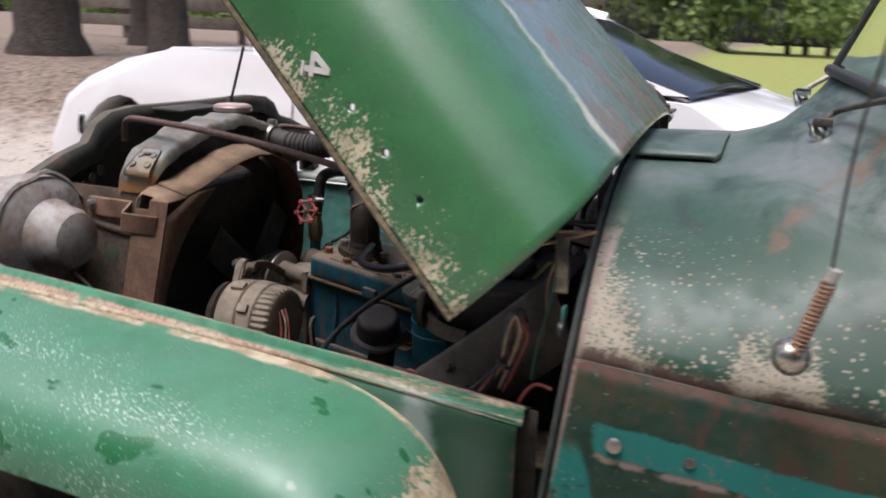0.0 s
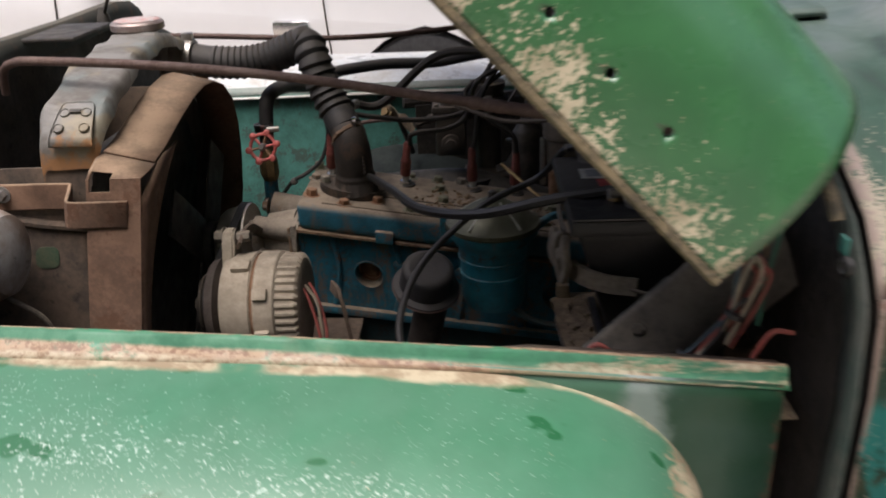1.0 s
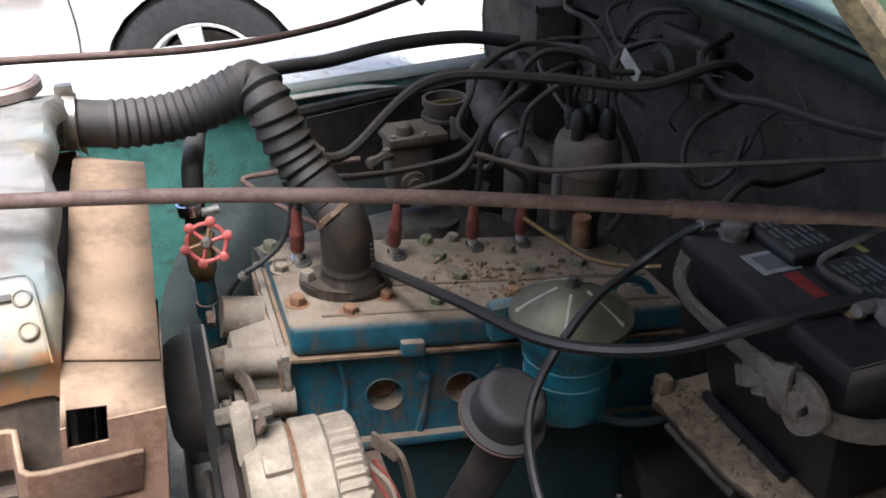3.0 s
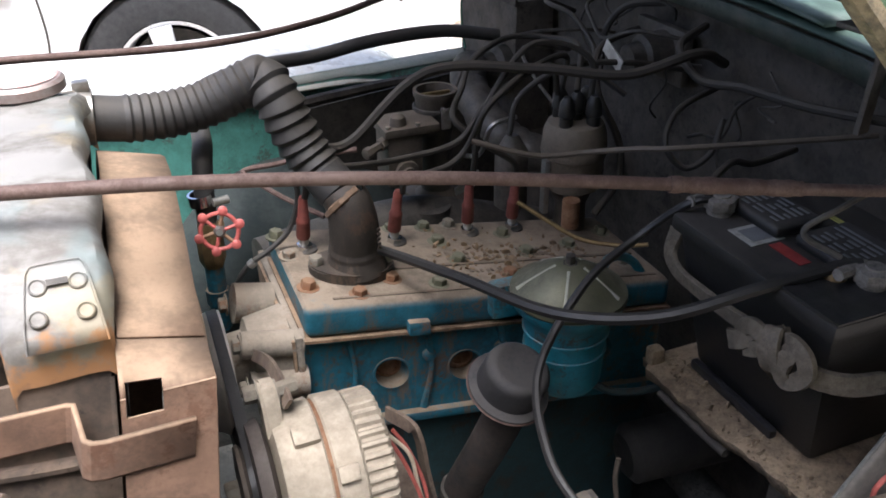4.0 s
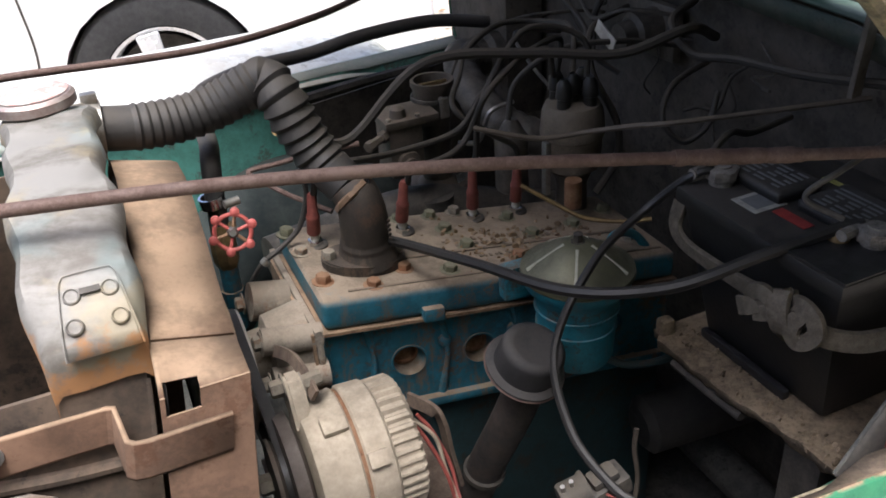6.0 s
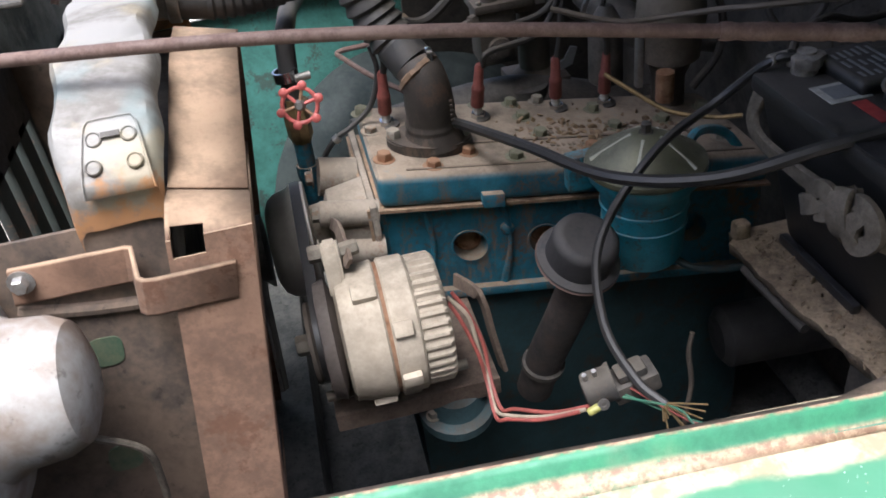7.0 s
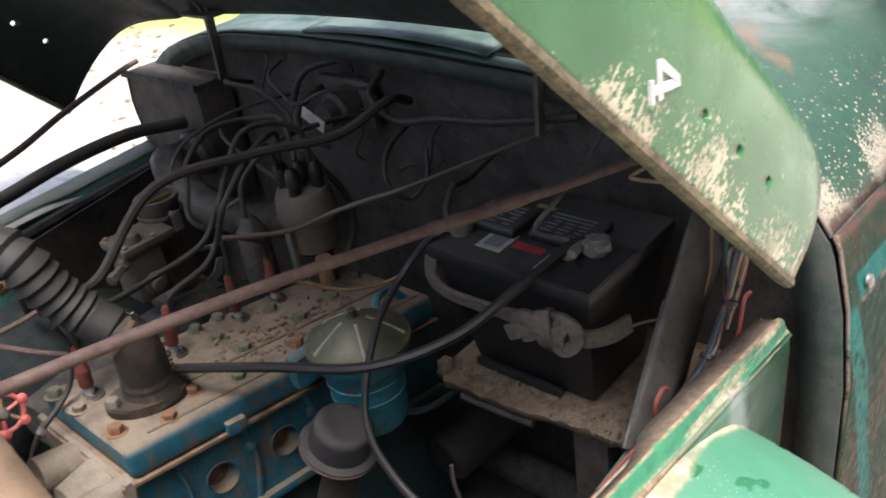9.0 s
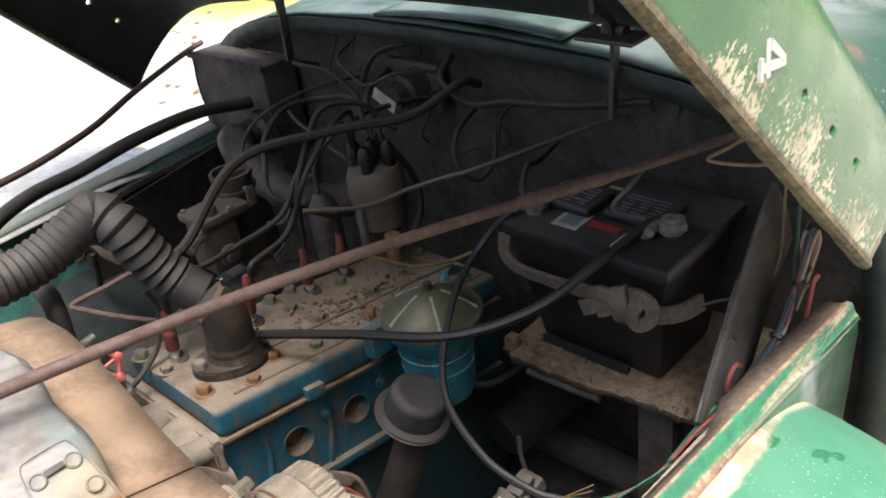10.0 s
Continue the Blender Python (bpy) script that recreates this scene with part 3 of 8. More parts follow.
def fender_paint():
    """Glossy green, wet in dark patches, cream at the rear seam; white flecks on the outer ridge are scuffs and painted
    glints.
    """
    m = Mat("fender_green")
    mid, big = m.noise(16.0, 5.0, 0.6), m.noise(5.0, 4.0, 0.6)
    col = m.mix(m.ramp(mid, 0.3, 0.7), (0.052, 0.182, 0.098), (0.040, 0.148, 0.076))
    col = m.mix(m.math("MULTIPLY", m.ramp(big, 0.40, 0.62), 0.55), col, (0.088, 0.205, 0.13))
    wet = m.ramp(m.noise(10.0, 3.0, 0.55, (0.8, 1.3, 1.0)), 0.585, 0.61)
    col = m.mix(m.math("MULTIPLY", wet, 0.75), col, (0.016, 0.105, 0.036))
    v = m.along((0.027, 1.0, 0.0), 0.903)
    outer = m.ramp(m.math("ADD", v, m.math("MULTIPLY", m.math("SUBTRACT", m.noise(7.0), 0.5), 0.22)), -0.04, -0.17)
    streaky = m.turned("noise", 390.0, (0.55, 0, 0), (0, 0.8, 0), (0, 0, 0.8))
    where = m.ramp(m.math("ADD", m.axis(0), m.math("MULTIPLY", m.math("SUBTRACT", m.noise(5.0), 0.5), 0.3)), -0.42, -0.62)
    crowd = m.math("MULTIPLY", m.ramp(m.noise(6.0, 3.0, 0.5, (0.6, 1.4, 1.0)), 0.47, 0.60), 0.055)
    f = m.ramp(m.math("ADD", streaky, m.math("MULTIPLY", where, m.math("ADD", crowd, m.math("MULTIPLY", outer, 0.085)))), 0.715, 0.73)
    small = m.math("SUBTRACT", 1.0, m.ramp(m.cells(190.0), 0.08, 0.15))
    f = m.math("MAXIMUM", f, m.math("MULTIPLY", small, m.ramp(m.noise(8.0), 0.50, 0.60)))
    # pale flecks: glints put into the colour along with scuffs
    col = m.mix(m.math("MULTIPLY", f, 0.85), col, (0.50, 0.60, 0.53))
    rear = m.math("ADD", m.along((-0.8, 0.0, 0.6), 0.806), m.math("MULTIPLY", m.math("SUBTRACT", m.noise(14.0), 0.5), 0.08))
    grit = m.ramp(m.math("ADD", m.noise(120.0, 4.0, 0.7), m.ramp(rear, 0.095, 0.015, 0.0, 0.33)), 0.70, 0.72)
    cream = m.mix(m.ramp(m.noise(34.0, 5.0, 0.7), 0.4, 0.6), (0.46, 0.395, 0.27), (0.28, 0.215, 0.135))
    col = m.mix(grit, col, cream)
    shift = m.math("ADD", m.ramp(m.axis(0), -0.9, -0.5, 0.0, 0.012), m.ramp(m.axis(0), -0.52, -0.42, 0.0, 0.010))
    joint = m.ramp(m.math("ADD", m.math("SUBTRACT", v, shift), m.math("MULTIPLY", m.math("SUBTRACT", m.noise(12.0, 5.0, 0.65, (0.5, 1, 1)), 0.5), 0.032)), -0.045, -0.037)
    col = m.mix(m.math("MULTIPLY", joint, m.ramp(m.noise(9.0, 3.0, 0.5), 0.36, 0.46)), col, cream)
    m.color(col)
    m.rough(m.fmix(m.math("MAXIMUM", m.math("MAXIMUM", f, grit), joint), m.fmix(wet, m.ramp(mid, 0.3, 0.7, 0.34, 0.48), 0.24), 0.6))
    m.bump(m.math("ADD", m.noise(60.0, 3.0), m.math("MULTIPLY", f, 0.6)), 0.3, 0.0012)
    return m.m


FENDG = fender_paint()
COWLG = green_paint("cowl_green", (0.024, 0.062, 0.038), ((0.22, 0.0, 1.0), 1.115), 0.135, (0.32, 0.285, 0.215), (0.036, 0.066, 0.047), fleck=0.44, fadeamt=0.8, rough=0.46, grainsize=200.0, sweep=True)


def cowl_low():
    """Older teal paint where a trim strip sat, rust running down the green above it."""
    m = Mat("cowl_side_paint")
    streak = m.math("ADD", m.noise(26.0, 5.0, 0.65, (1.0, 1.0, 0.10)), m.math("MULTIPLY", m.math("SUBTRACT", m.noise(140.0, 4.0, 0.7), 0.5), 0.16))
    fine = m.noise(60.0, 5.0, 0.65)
    # dark green, taken below the cowl's tone to hold the side's shade
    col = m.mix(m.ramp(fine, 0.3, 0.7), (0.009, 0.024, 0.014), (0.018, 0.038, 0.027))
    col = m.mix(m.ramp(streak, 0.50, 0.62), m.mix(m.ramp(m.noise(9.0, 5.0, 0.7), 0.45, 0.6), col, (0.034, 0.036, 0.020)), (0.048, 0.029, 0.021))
    wob = m.math("MULTIPLY", m.math("SUBTRACT", m.noise(25.0, 5.0, 0.7), 0.5), 0.018)
    d = m.math("ADD", m.along((0.075, 0, 1), 1.089), wob)
    band = m.math("SUBTRACT", 1.0, m.ramp(m.math("ABSOLUTE", d), 0.014, 0.018))
    front = m.ramp(m.math("ADD", m.axis(0), m.math("MULTIPLY", wob, 2.0)), -0.125, -0.115)
    flake = m.ramp(m.noise(60.0, 5.0, 0.7), 0.60, 0.66)
    teal = m.mix(flake, (0.016, 0.105, 0.090), (0.075, 0.10, 0.085))
    col = m.mix(m.math("MULTIPLY", m.math("MULTIPLY", band, front), m.ramp(m.noise(14.0, 4.0), 0.75, 0.62)), col, teal)
    slant = m.math("ABSOLUTE", m.math("ADD", m.along((1.0, 0, 0.32), 0.192), wob))
    leg = m.math("MULTIPLY", m.ramp(slant, 0.026, 0.018), m.ramp(m.axis(2), 1.095, 1.074))
    col = m.mix(m.math("MULTIPLY", leg, m.ramp(m.noise(38.0, 5.0, 0.7), 0.62, 0.50)), col, teal)
    under = m.math("SUBTRACT", 1.0, m.ramp(m.math("ABSOLUTE", m.math("ADD", m.along((0.075, 0, 1), 1.069), wob)), 0.001, 0.006))
    col = m.mix(m.math("MULTIPLY", m.math("MULTIPLY", under, front), m.ramp(m.noise(30.0, 4.0), 0.45, 0.55)), col, (0.15, 0.12, 0.10))
    seam = m.math("SUBTRACT", 1.0, m.ramp(m.math("ABSOLUTE", m.math("ADD", m.along((0.075, 0, 1), 1.159), wob)), 0.002, 0.010))
    col = m.mix(m.math("MULTIPLY", seam, m.ramp(m.math("ADD", m.math("MULTIPLY", m.noise(17.0, 4.0, 0.6), 0.6), m.math("MULTIPLY", m.noise(120.0, 4.0, 0.7), 0.4)), 0.42, 0.54, 0.1, 0.9)), col, (0.075, 0.040, 0.030))
    edge = m.math("SUBTRACT", 1.0, m.ramp(m.math("ADD", m.axis(0), m.math("MULTIPLY", wob, 2.5)), -0.165, -0.10))
    grit = m.ramp(m.math("ADD", m.noise(170.0, 4.0, 0.7), m.math("MULTIPLY", edge, 0.045)), 0.665, 0.70)
    col = m.mix(m.math("MULTIPLY", grit, 0.7), col, (0.26, 0.24, 0.19))
    lip = m.math("MULTIPLY", m.ramp(m.along((1.0, 0.0, -0.09), -0.1098), -0.139, -0.1455), m.ramp(m.noise(40.0, 5.0, 0.7), 0.38, 0.5))
    col = m.mix(lip, col, (0.20, 0.15, 0.125))
    m.color(col)
    m.b.inputs["Specular IOR Level"].default_value = 0.14
    m.rough(m.ramp(fine, 0.3, 0.7, 0.5, 0.85))
    m.bump(fine, 0.3, 0.0012)
    return m.m


COWLLOW = cowl_low()
LEDGEG = green_paint("ledge_green", (0.045, 0.18, 0.105), None, cream=(0.46, 0.37, 0.24), fleck=0.45)


def ledge_paint():
    """Ledge beside the bay: dusty brown inner flange, rusty lip, green outer face, cream and rust in the joint."""
    m = Mat("worn_ledge")
    n1, n2, n3 = m.noise(26.0, 6.0, 0.7), m.noise(8.0, 4.0, 0.6), m.noise(110.0, 5.0, 0.7)
    v = m.math("ADD", m.along((0.027, 1.0, 0.0), 0.903), m.math("MULTIPLY", m.math("SUBTRACT", n1, 0.5), 0.006))
    green = m.mix(m.ramp(n1, 0.3, 0.7), (0.045, 0.20, 0.10), (0.03, 0.13, 0.07))
    dust = m.mix(m.ramp(n3, 0.35, 0.65), (0.26, 0.20, 0.14), (0.15, 0.11, 0.08))
    rust = m.mix(m.ramp(n3, 0.4, 0.6), (0.20, 0.12, 0.075), (0.36, 0.26, 0.165))
    cream = m.mix(m.ramp(n3, 0.42, 0.66), (0.42, 0.355, 0.245), (0.22, 0.15, 0.09))
    col = m.mix(m.ramp(n2, 0.58, 0.72), green, m.mix(0.3, green, cream))
    back = m.ramp(m.math("ADD", m.axis(0), m.math("MULTIPLY", m.math("SUBTRACT", n2, 0.5), 0.4)), -0.52, -0.36)
    streak = m.math("MULTIPLY", back, m.ramp(m.noise(14.0, 5.0, 0.7, (0.3, 2.0, 2.0)), 0.47, 0.56))
    col = m.mix(streak, col, cream)
    low = m.math("MULTIPLY", m.ramp(v, -0.007, -0.011), m.math("SUBTRACT", 1.0, back))
    col = m.mix(m.math("MULTIPLY", low, m.ramp(n1, 0.34, 0.46)), col, m.mix(m.ramp(m.math("SUBTRACT", v, m.math("MULTIPLY", m.math("SUBTRACT", n2, 0.5), 0.03)), -0.015, -0.020), rust, cream))
    lip = m.math("MULTIPLY", m.ramp(v, -0.001, 0.003), m.ramp(n1, 0.38, 0.48))
    col = m.mix(lip, col, rust)
    col = m.mix(m.ramp(v, 0.007, 0.010), col, dust)
    m.color(col)
    m.rough(m.ramp(n1, 0.3, 0.7, 0.35, 0.8))
    m.bump(m.math("ADD", n1, n3), 0.4, 0.001)
    return m.m


LEDGEWORN = ledge_paint()


def side_paint():
    """Dark green with a smear of grey primer down its front edge and cream flecks."""
    m = Mat("dark_side_green")
    n1, n2, n3 = m.noise(20.0, 6.0, 0.7), m.noise(7.0, 4.0), m.noise(150.0, 4.0, 0.7)
    col = m.mix(m.ramp(n2, 0.35, 0.65), (0.012, 0.050, 0.022), (0.026, 0.068, 0.044))
    x = m.math("ADD", m.axis(0), m.math("MULTIPLY", m.math("SUBTRACT", n1, 0.5), 0.05))
    col = m.mix(m.ramp(x, -0.312, -0.338, 0.0, 0.85), col, m.mix(n1, (0.20, 0.26, 0.24), (0.30, 0.34, 0.31)))
    col = m.mix(m.ramp(x, -0.352, -0.372, 0.0, 0.8), col, (0.03, 0.125, 0.062))
    col = m.mix(m.ramp(m.math("ADD", n3, m.ramp(m.axis(2), 1.0, 0.9, 0.0, 0.03)), 0.70, 0.73, 0.0, 0.7), col, (0.30, 0.28, 0.2))
    rust = m.math("MULTIPLY", m.ramp(m.math("ADD", m.axis(0), m.math("MULTIPLY", m.math("SUBTRACT", n3, 0.5), 0.04)), -0.222, -0.212), m.ramp(n1, 0.40, 0.52))
    col = m.mix(rust, col, (0.17, 0.075, 0.05))
    m.color(col)
    m.rough(m.ramp(n1, 0.3, 0.7, 0.35, 0.6))
    m.bump(m.math("ADD", n1, n3), 0.25, 0.0008)
    return m.m


DARKG = side_paint()
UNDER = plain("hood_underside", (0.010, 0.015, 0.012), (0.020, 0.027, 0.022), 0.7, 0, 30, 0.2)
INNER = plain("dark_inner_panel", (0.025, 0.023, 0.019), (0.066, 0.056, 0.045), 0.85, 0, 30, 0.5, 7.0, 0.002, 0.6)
TEAL = dusty("teal_inner_fender", (0.10, 0.30, 0.25), 0.55, 0.0, (0.28, 0.27, 0.21), 0.4, (0.10, 0.13, 0.11), 40.0, 0.3)

truck = thing("pickup_truck", (-0.4, YC, 0.0), "old green pickup truck with chipped paint and its hood raised", "truck")

PROFILE = [(0.645, 0.0), (0.648, 0.035), (0.647, 0.07), (0.641, 0.10), (0.628, 0.133), (0.608, 0.160), (0.585, 0.180), (0.552, 0.195), (0.506, 0.205), (0.45, 0.211), (0.412, 0.2135), (0.398, 0.2150), (0.388, 0.2180), (0.37, 0.2205), (0.25, 0.229), (0.12, 0.2345), (0.0, 0.236)]


def across(profile, per=0):
    wide = [(p.x + 0.045 * min(p.x / 0.3, 1.0), p.z) for p in smooth_path([(dy, 0, h) for dy, h in profile], per)] if per else [(dy + 0.045 * min(dy / 0.3, 1.0), h) for dy, h in profile]
    return [(-dy, h) for dy, h in wide] + [(dy, h) for dy, h in wide[-2::-1]]


def hood_rows(inset=0.0):
    rows = []
    for i in range(81):
        t = i / 80
        x = lerp(-0.205, -1.25, t)
        s = lerp(1.017, 0.849, t) - inset
        bow = 0.028 * max(0.0, 1.0 - 4.0 * t)  # the rear edge curves forward over the middle
        rows.append([(x - bow * (1 - (dy / 0.69) ** 2), YC + dy * s, lerp(1.088, 1.10, t) + h - inset * 0.5) for dy, h in across(PROFILE, 4)])
    return rows


PIVOT = Vector((-0.131, YC, 1.262))
OPEN = Matrix(((1, -0.032, 0, 0.0408), (0, 1, 0, 0), (0, -0.010, 1, 0.0145), (0, 0, 0, 1))) @ Matrix.Translation(PIVOT) @ Matrix.Rotation(radians(45.5), 4, "Y") @ Matrix.Translation(-PIVOT)
bm = grid(hood_rows())
bmesh.ops.transform(bm, matrix=OPEN, verts=bm.verts[:])
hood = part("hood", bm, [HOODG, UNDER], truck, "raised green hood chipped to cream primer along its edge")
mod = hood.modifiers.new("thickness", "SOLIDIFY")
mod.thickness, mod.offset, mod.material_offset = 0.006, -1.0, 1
LIP = plain("worn_hood_edge", (0.19, 0.15, 0.085), (0.040, 0.034, 0.022), 0.85, 0, 60, 0.8, 14.0, 0.002, 0.8)
for k in (0, -1):
    rows = []
    for row in hood_rows()[:-1]:
        x, y, z = row[k]
        s = 1 if k == 0 else -1
        rows.append([(x, y + s * a, z + b) for a, b in ((-0.002, 0.004), (-0.003, -0.002), (0.0, -0.0055), (0.005, -0.006), (0.0105 + 0.0015 * math.sin(x * 90) * math.sin(x * 37), -0.0045), (0.011, 0.002))])
    bm = grid(rows)
    bmesh.ops.transform(bm, matrix=OPEN, verts=bm.verts[:])
    part("hood_lip", bm, LIP, hood, "folded edge worn to tan primer")
# drilled holes where the badge was fixed
bm = bmesh.new()
for x, y, z in ((-0.437, 0.890, 1.425), (-0.389, 0.883, 1.377), (-0.342, 0.876, 1.329)):
    for q in (y, 2 * YC - y):
        rod((x, q - 0.06, z), (x, q + 0.06, z), 0.0045, 14, bm)
me = bpy.data.meshes.new("drill")
bm.to_mesh(me)
bm.free()
drill = new("drill", me)
mod = hood.modifiers.new("holes", "BOOLEAN")
mod.object, mod.operation, mod.solver = drill, "DIFFERENCE", "EXACT"
bpy.context.view_layer.update()
cut = bpy.data.meshes.new_from_object(hood.evaluated_get(bpy.context.evaluated_depsgraph_get()))
hood.modifiers.clear()
hood.data = cut
bpy.data.objects.remove(drill)
# white metal figure on the hood side
BADGE_TURN = 50
bm = bmesh.new()
quads = [[(0.0, 0.012), (0.038, 0.012), (0.038, 0.0205), (0.0, 0.0205)], [(0.0225, 0.0), (0.032, 0.0), (0.032, 0.012), (0.0225, 0.012)], [(0.0225, 0.0205), (0.032, 0.0205), (0.032, 0.05), (0.0225, 0.05)], [(0.0, 0.0205), (0.0115, 0.0205), (0.0265, 0.043), (0.0225, 0.05)], [(0.016, -0.002), (0.039, -0.002), (0.039, 0.003), (0.016, 0.003)]]
for i, q in enumerate(quads):
    prism(q, -0.0036 - 0.0004 * i, 0.0, "xz", 0.0, bm)
near = [OPEN @ Vector(row[0]) for row in hood_rows()]
inner = [OPEN @ Vector(row[12]) for row in hood_rows()]
at = min(range(80), key=lambda i: abs(near[i].x + 0.517))
up_run, up_side = (near[at + 1] - near[at]).normalized(), (inner[at] - near[at]).normalized()
out = up_side.cross(up_run).normalized()
if out.y > 0:
    out = -out
spot = near[at].lerp(inner[at], 0.50) + out * 0.002
turn = Matrix((-up_run, -out, up_side)).transposed().to_4x4()
place = Matrix.Translation(spot) @ turn @ Matrix.Rotation(radians(BADGE_TURN), 4, "Y") @ Matrix.Diagonal((0.75, 1.0, 0.75, 1.0)) @ Matrix.Translation((-0.02, 0, -0.025))
bmesh.ops.transform(bm, matrix=place, verts=bm.verts[:])
part("badge", bm, plain("worn_white_metal", (0.62, 0.61, 0.58), (0.5, 0.48, 0.44), 0.5, 0.1, 60, 0.2), hood, "white metal figure 4", False)

# cowl: side, shoulder, top and the sweep up to the windscreen
def cowl_rise(x):
    return curve_at([(-0.17, 0.0), (-0.04, 0.006), (0.018, 0.03), (0.052, 0.06), (0.084, 0.095), (0.10, 0.125), (0.12, 0.14), (0.2, 0.15)], x)


COWLP = [(0.69, -0.9), (0.69, -0.35), (0.685, -0.10), (0.672, 0.0), (0.655, 0.069), (0.648, 0.086), (0.632, 0.109), (0.60, 0.145), (0.545, 0.178), (0.47, 0.203), (0.38, 0.226), (0.27, 0.243), (0.12, 0.254), (0.0, 0.257)]


def cowl_x(x, dy, z):
    """The front edge bows forward in the middle and leans back up its sides."""
    k = (dy / 0.72) ** 2
    w = min(max((0.03 - x) / 0.19, 0.0), 1.0)
    return x + w * (k * min(max(0.02 + 0.09 * (z - 1.22), -0.01), 0.032) - 0.02 * (1 - k))


def cowl_rows(keep):
    rows = []
    for x in (-0.165, -0.15, -0.12, -0.08, -0.04, 0.0, 0.03, 0.06, 0.085, 0.11, 0.14, 0.17, 0.2):
        r = cowl_rise(x)
        row = []
        for dy, h in across(COWLP):
            if keep(dy, h):
                row.append((cowl_x(x, dy, 1.088 + h) + 0.22 * abs(dy) * min(r / 0.1, 1.0), YC + dy, 1.088 + h + r * min(max((h - 0.10) / 0.13, 0), 1) ** 1.5 - 0.075 * (x + 0.165) * (1.0 if h < 0.09 else max(0.0, (0.15 - h) / 0.06) if h < 0.15 else 0.0)))
        rows.append(row)
    return rows


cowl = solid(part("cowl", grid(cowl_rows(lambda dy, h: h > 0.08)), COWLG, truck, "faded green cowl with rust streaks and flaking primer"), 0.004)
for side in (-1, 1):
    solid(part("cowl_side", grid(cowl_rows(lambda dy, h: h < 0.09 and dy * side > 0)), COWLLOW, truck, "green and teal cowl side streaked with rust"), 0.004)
    y0 = YC + side * 0.6935
    part("belt_seam", tube([(-0.147, y0 - side * 0.0005, 1.173), (0.0, y0, 1.1625), (0.2, y0 + side * 0.004, 1.1475)], 0.0016, 6), GREASE, truck)
    for x, z, r in ((-0.097, 1.095, 0.0085), (-0.018, 1.092, 0.006)):
        yy = YC + side * 0.7205
        if x < -0.05:
            part("trim_bolt", lathe((x, yy, z), (0, side, 0.1), [(0, r), (0.004, r), (0.006, r * 0.6)], 14), STEEL, truck)
        else:
            part("trim_hole", lathe((x, yy, z), (0, side, 0.1), [(0, r), (0.0015, r * 0.95)], 14), GREASE, truck)
# rear body below the windscreen
side = grid([[(x, YC - 0.69 - 0.02 * (x - 0.2), z) for z in (0.45, 0.8, 1.0, 1.17, 1.24)] for x in (0.2, 0.6, 1.2)])
part("door", side, COWLG, truck)
# firewall
fw = [(YC + dy * 0.985, 1.088 + h * 0.98 - 0.004) for dy, h in across(COWLP)]
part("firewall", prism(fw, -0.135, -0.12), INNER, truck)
# flange round the firewall
fl = []
for k, (a, b) in enumerate(((1.0, -0.004), (0.93, -0.03))):
    fl.append([(cowl_x(-0.172 if k == 0 else -0.166, dy, 1.088 + h), YC + dy * a, 1.088 + (h + b if h > -0.2 else h)) for dy, h in across(COWLP)])
solid(part("cowl_flange", grid(fl), plain("worn_flange", (0.016, 0.032, 0.025), (0.048, 0.052, 0.043), 0.75, 0, 45, 0.4, 9.0, 0.001, 0.6), truck), 0.004)
# vent lid
rows = []
for i in range(13):
    y = lerp(1.325, 1.69, i / 12)
    z = 1.349 + 0.010 * (1 - ((y - 1.51) / 0.185) ** 2)
    inset = 0.006 if i in (0, 12) else 0.0
    rows.append([(x, y, z + dz) for x, dz in ((-0.186, -0.003), (-0.184, 0.0), (-0.11, 0.001), (-0.052 - inset, 0.003), (-0.046 - inset, 0.001), (-0.045 - inset, -0.006))])
vent = part("cowl_vent_lid", grid(rows), COWLG, cowl, "faded green vent lid")
solid(vent, 0.007, -1.0)

# hood ledges, fenders and side panels
def ledge_y(x):
    return 0.9033 - 0.027 * x


def ledge_lift(x):
    """The ledge climbs towards the grille."""
    return curve_at([(-1.9, 0.060), (-1.3, 0.057), (-0.985, 0.047), (-0.72, 0.034), (-0.46, 0.017), (-0.198, -0.004)], x)


def joint(x):
    """How far the fender's joint lies outside the ledge: wide at the front, closing towards the cowl."""
    return curve_at([(-1.3, 0.026), (-0.85, 0.020), (-0.63, 0.014), (-0.49, 0.010), (-0.2, 0.009)], x)


def flange(x):
    """The inner flange is broad beside the battery and trimmed narrow further forward."""
    return curve_at([(-1.3, 0.3), (-0.50, 0.3), (-0.46, 0.62), (-0.2, 0.62)], x)


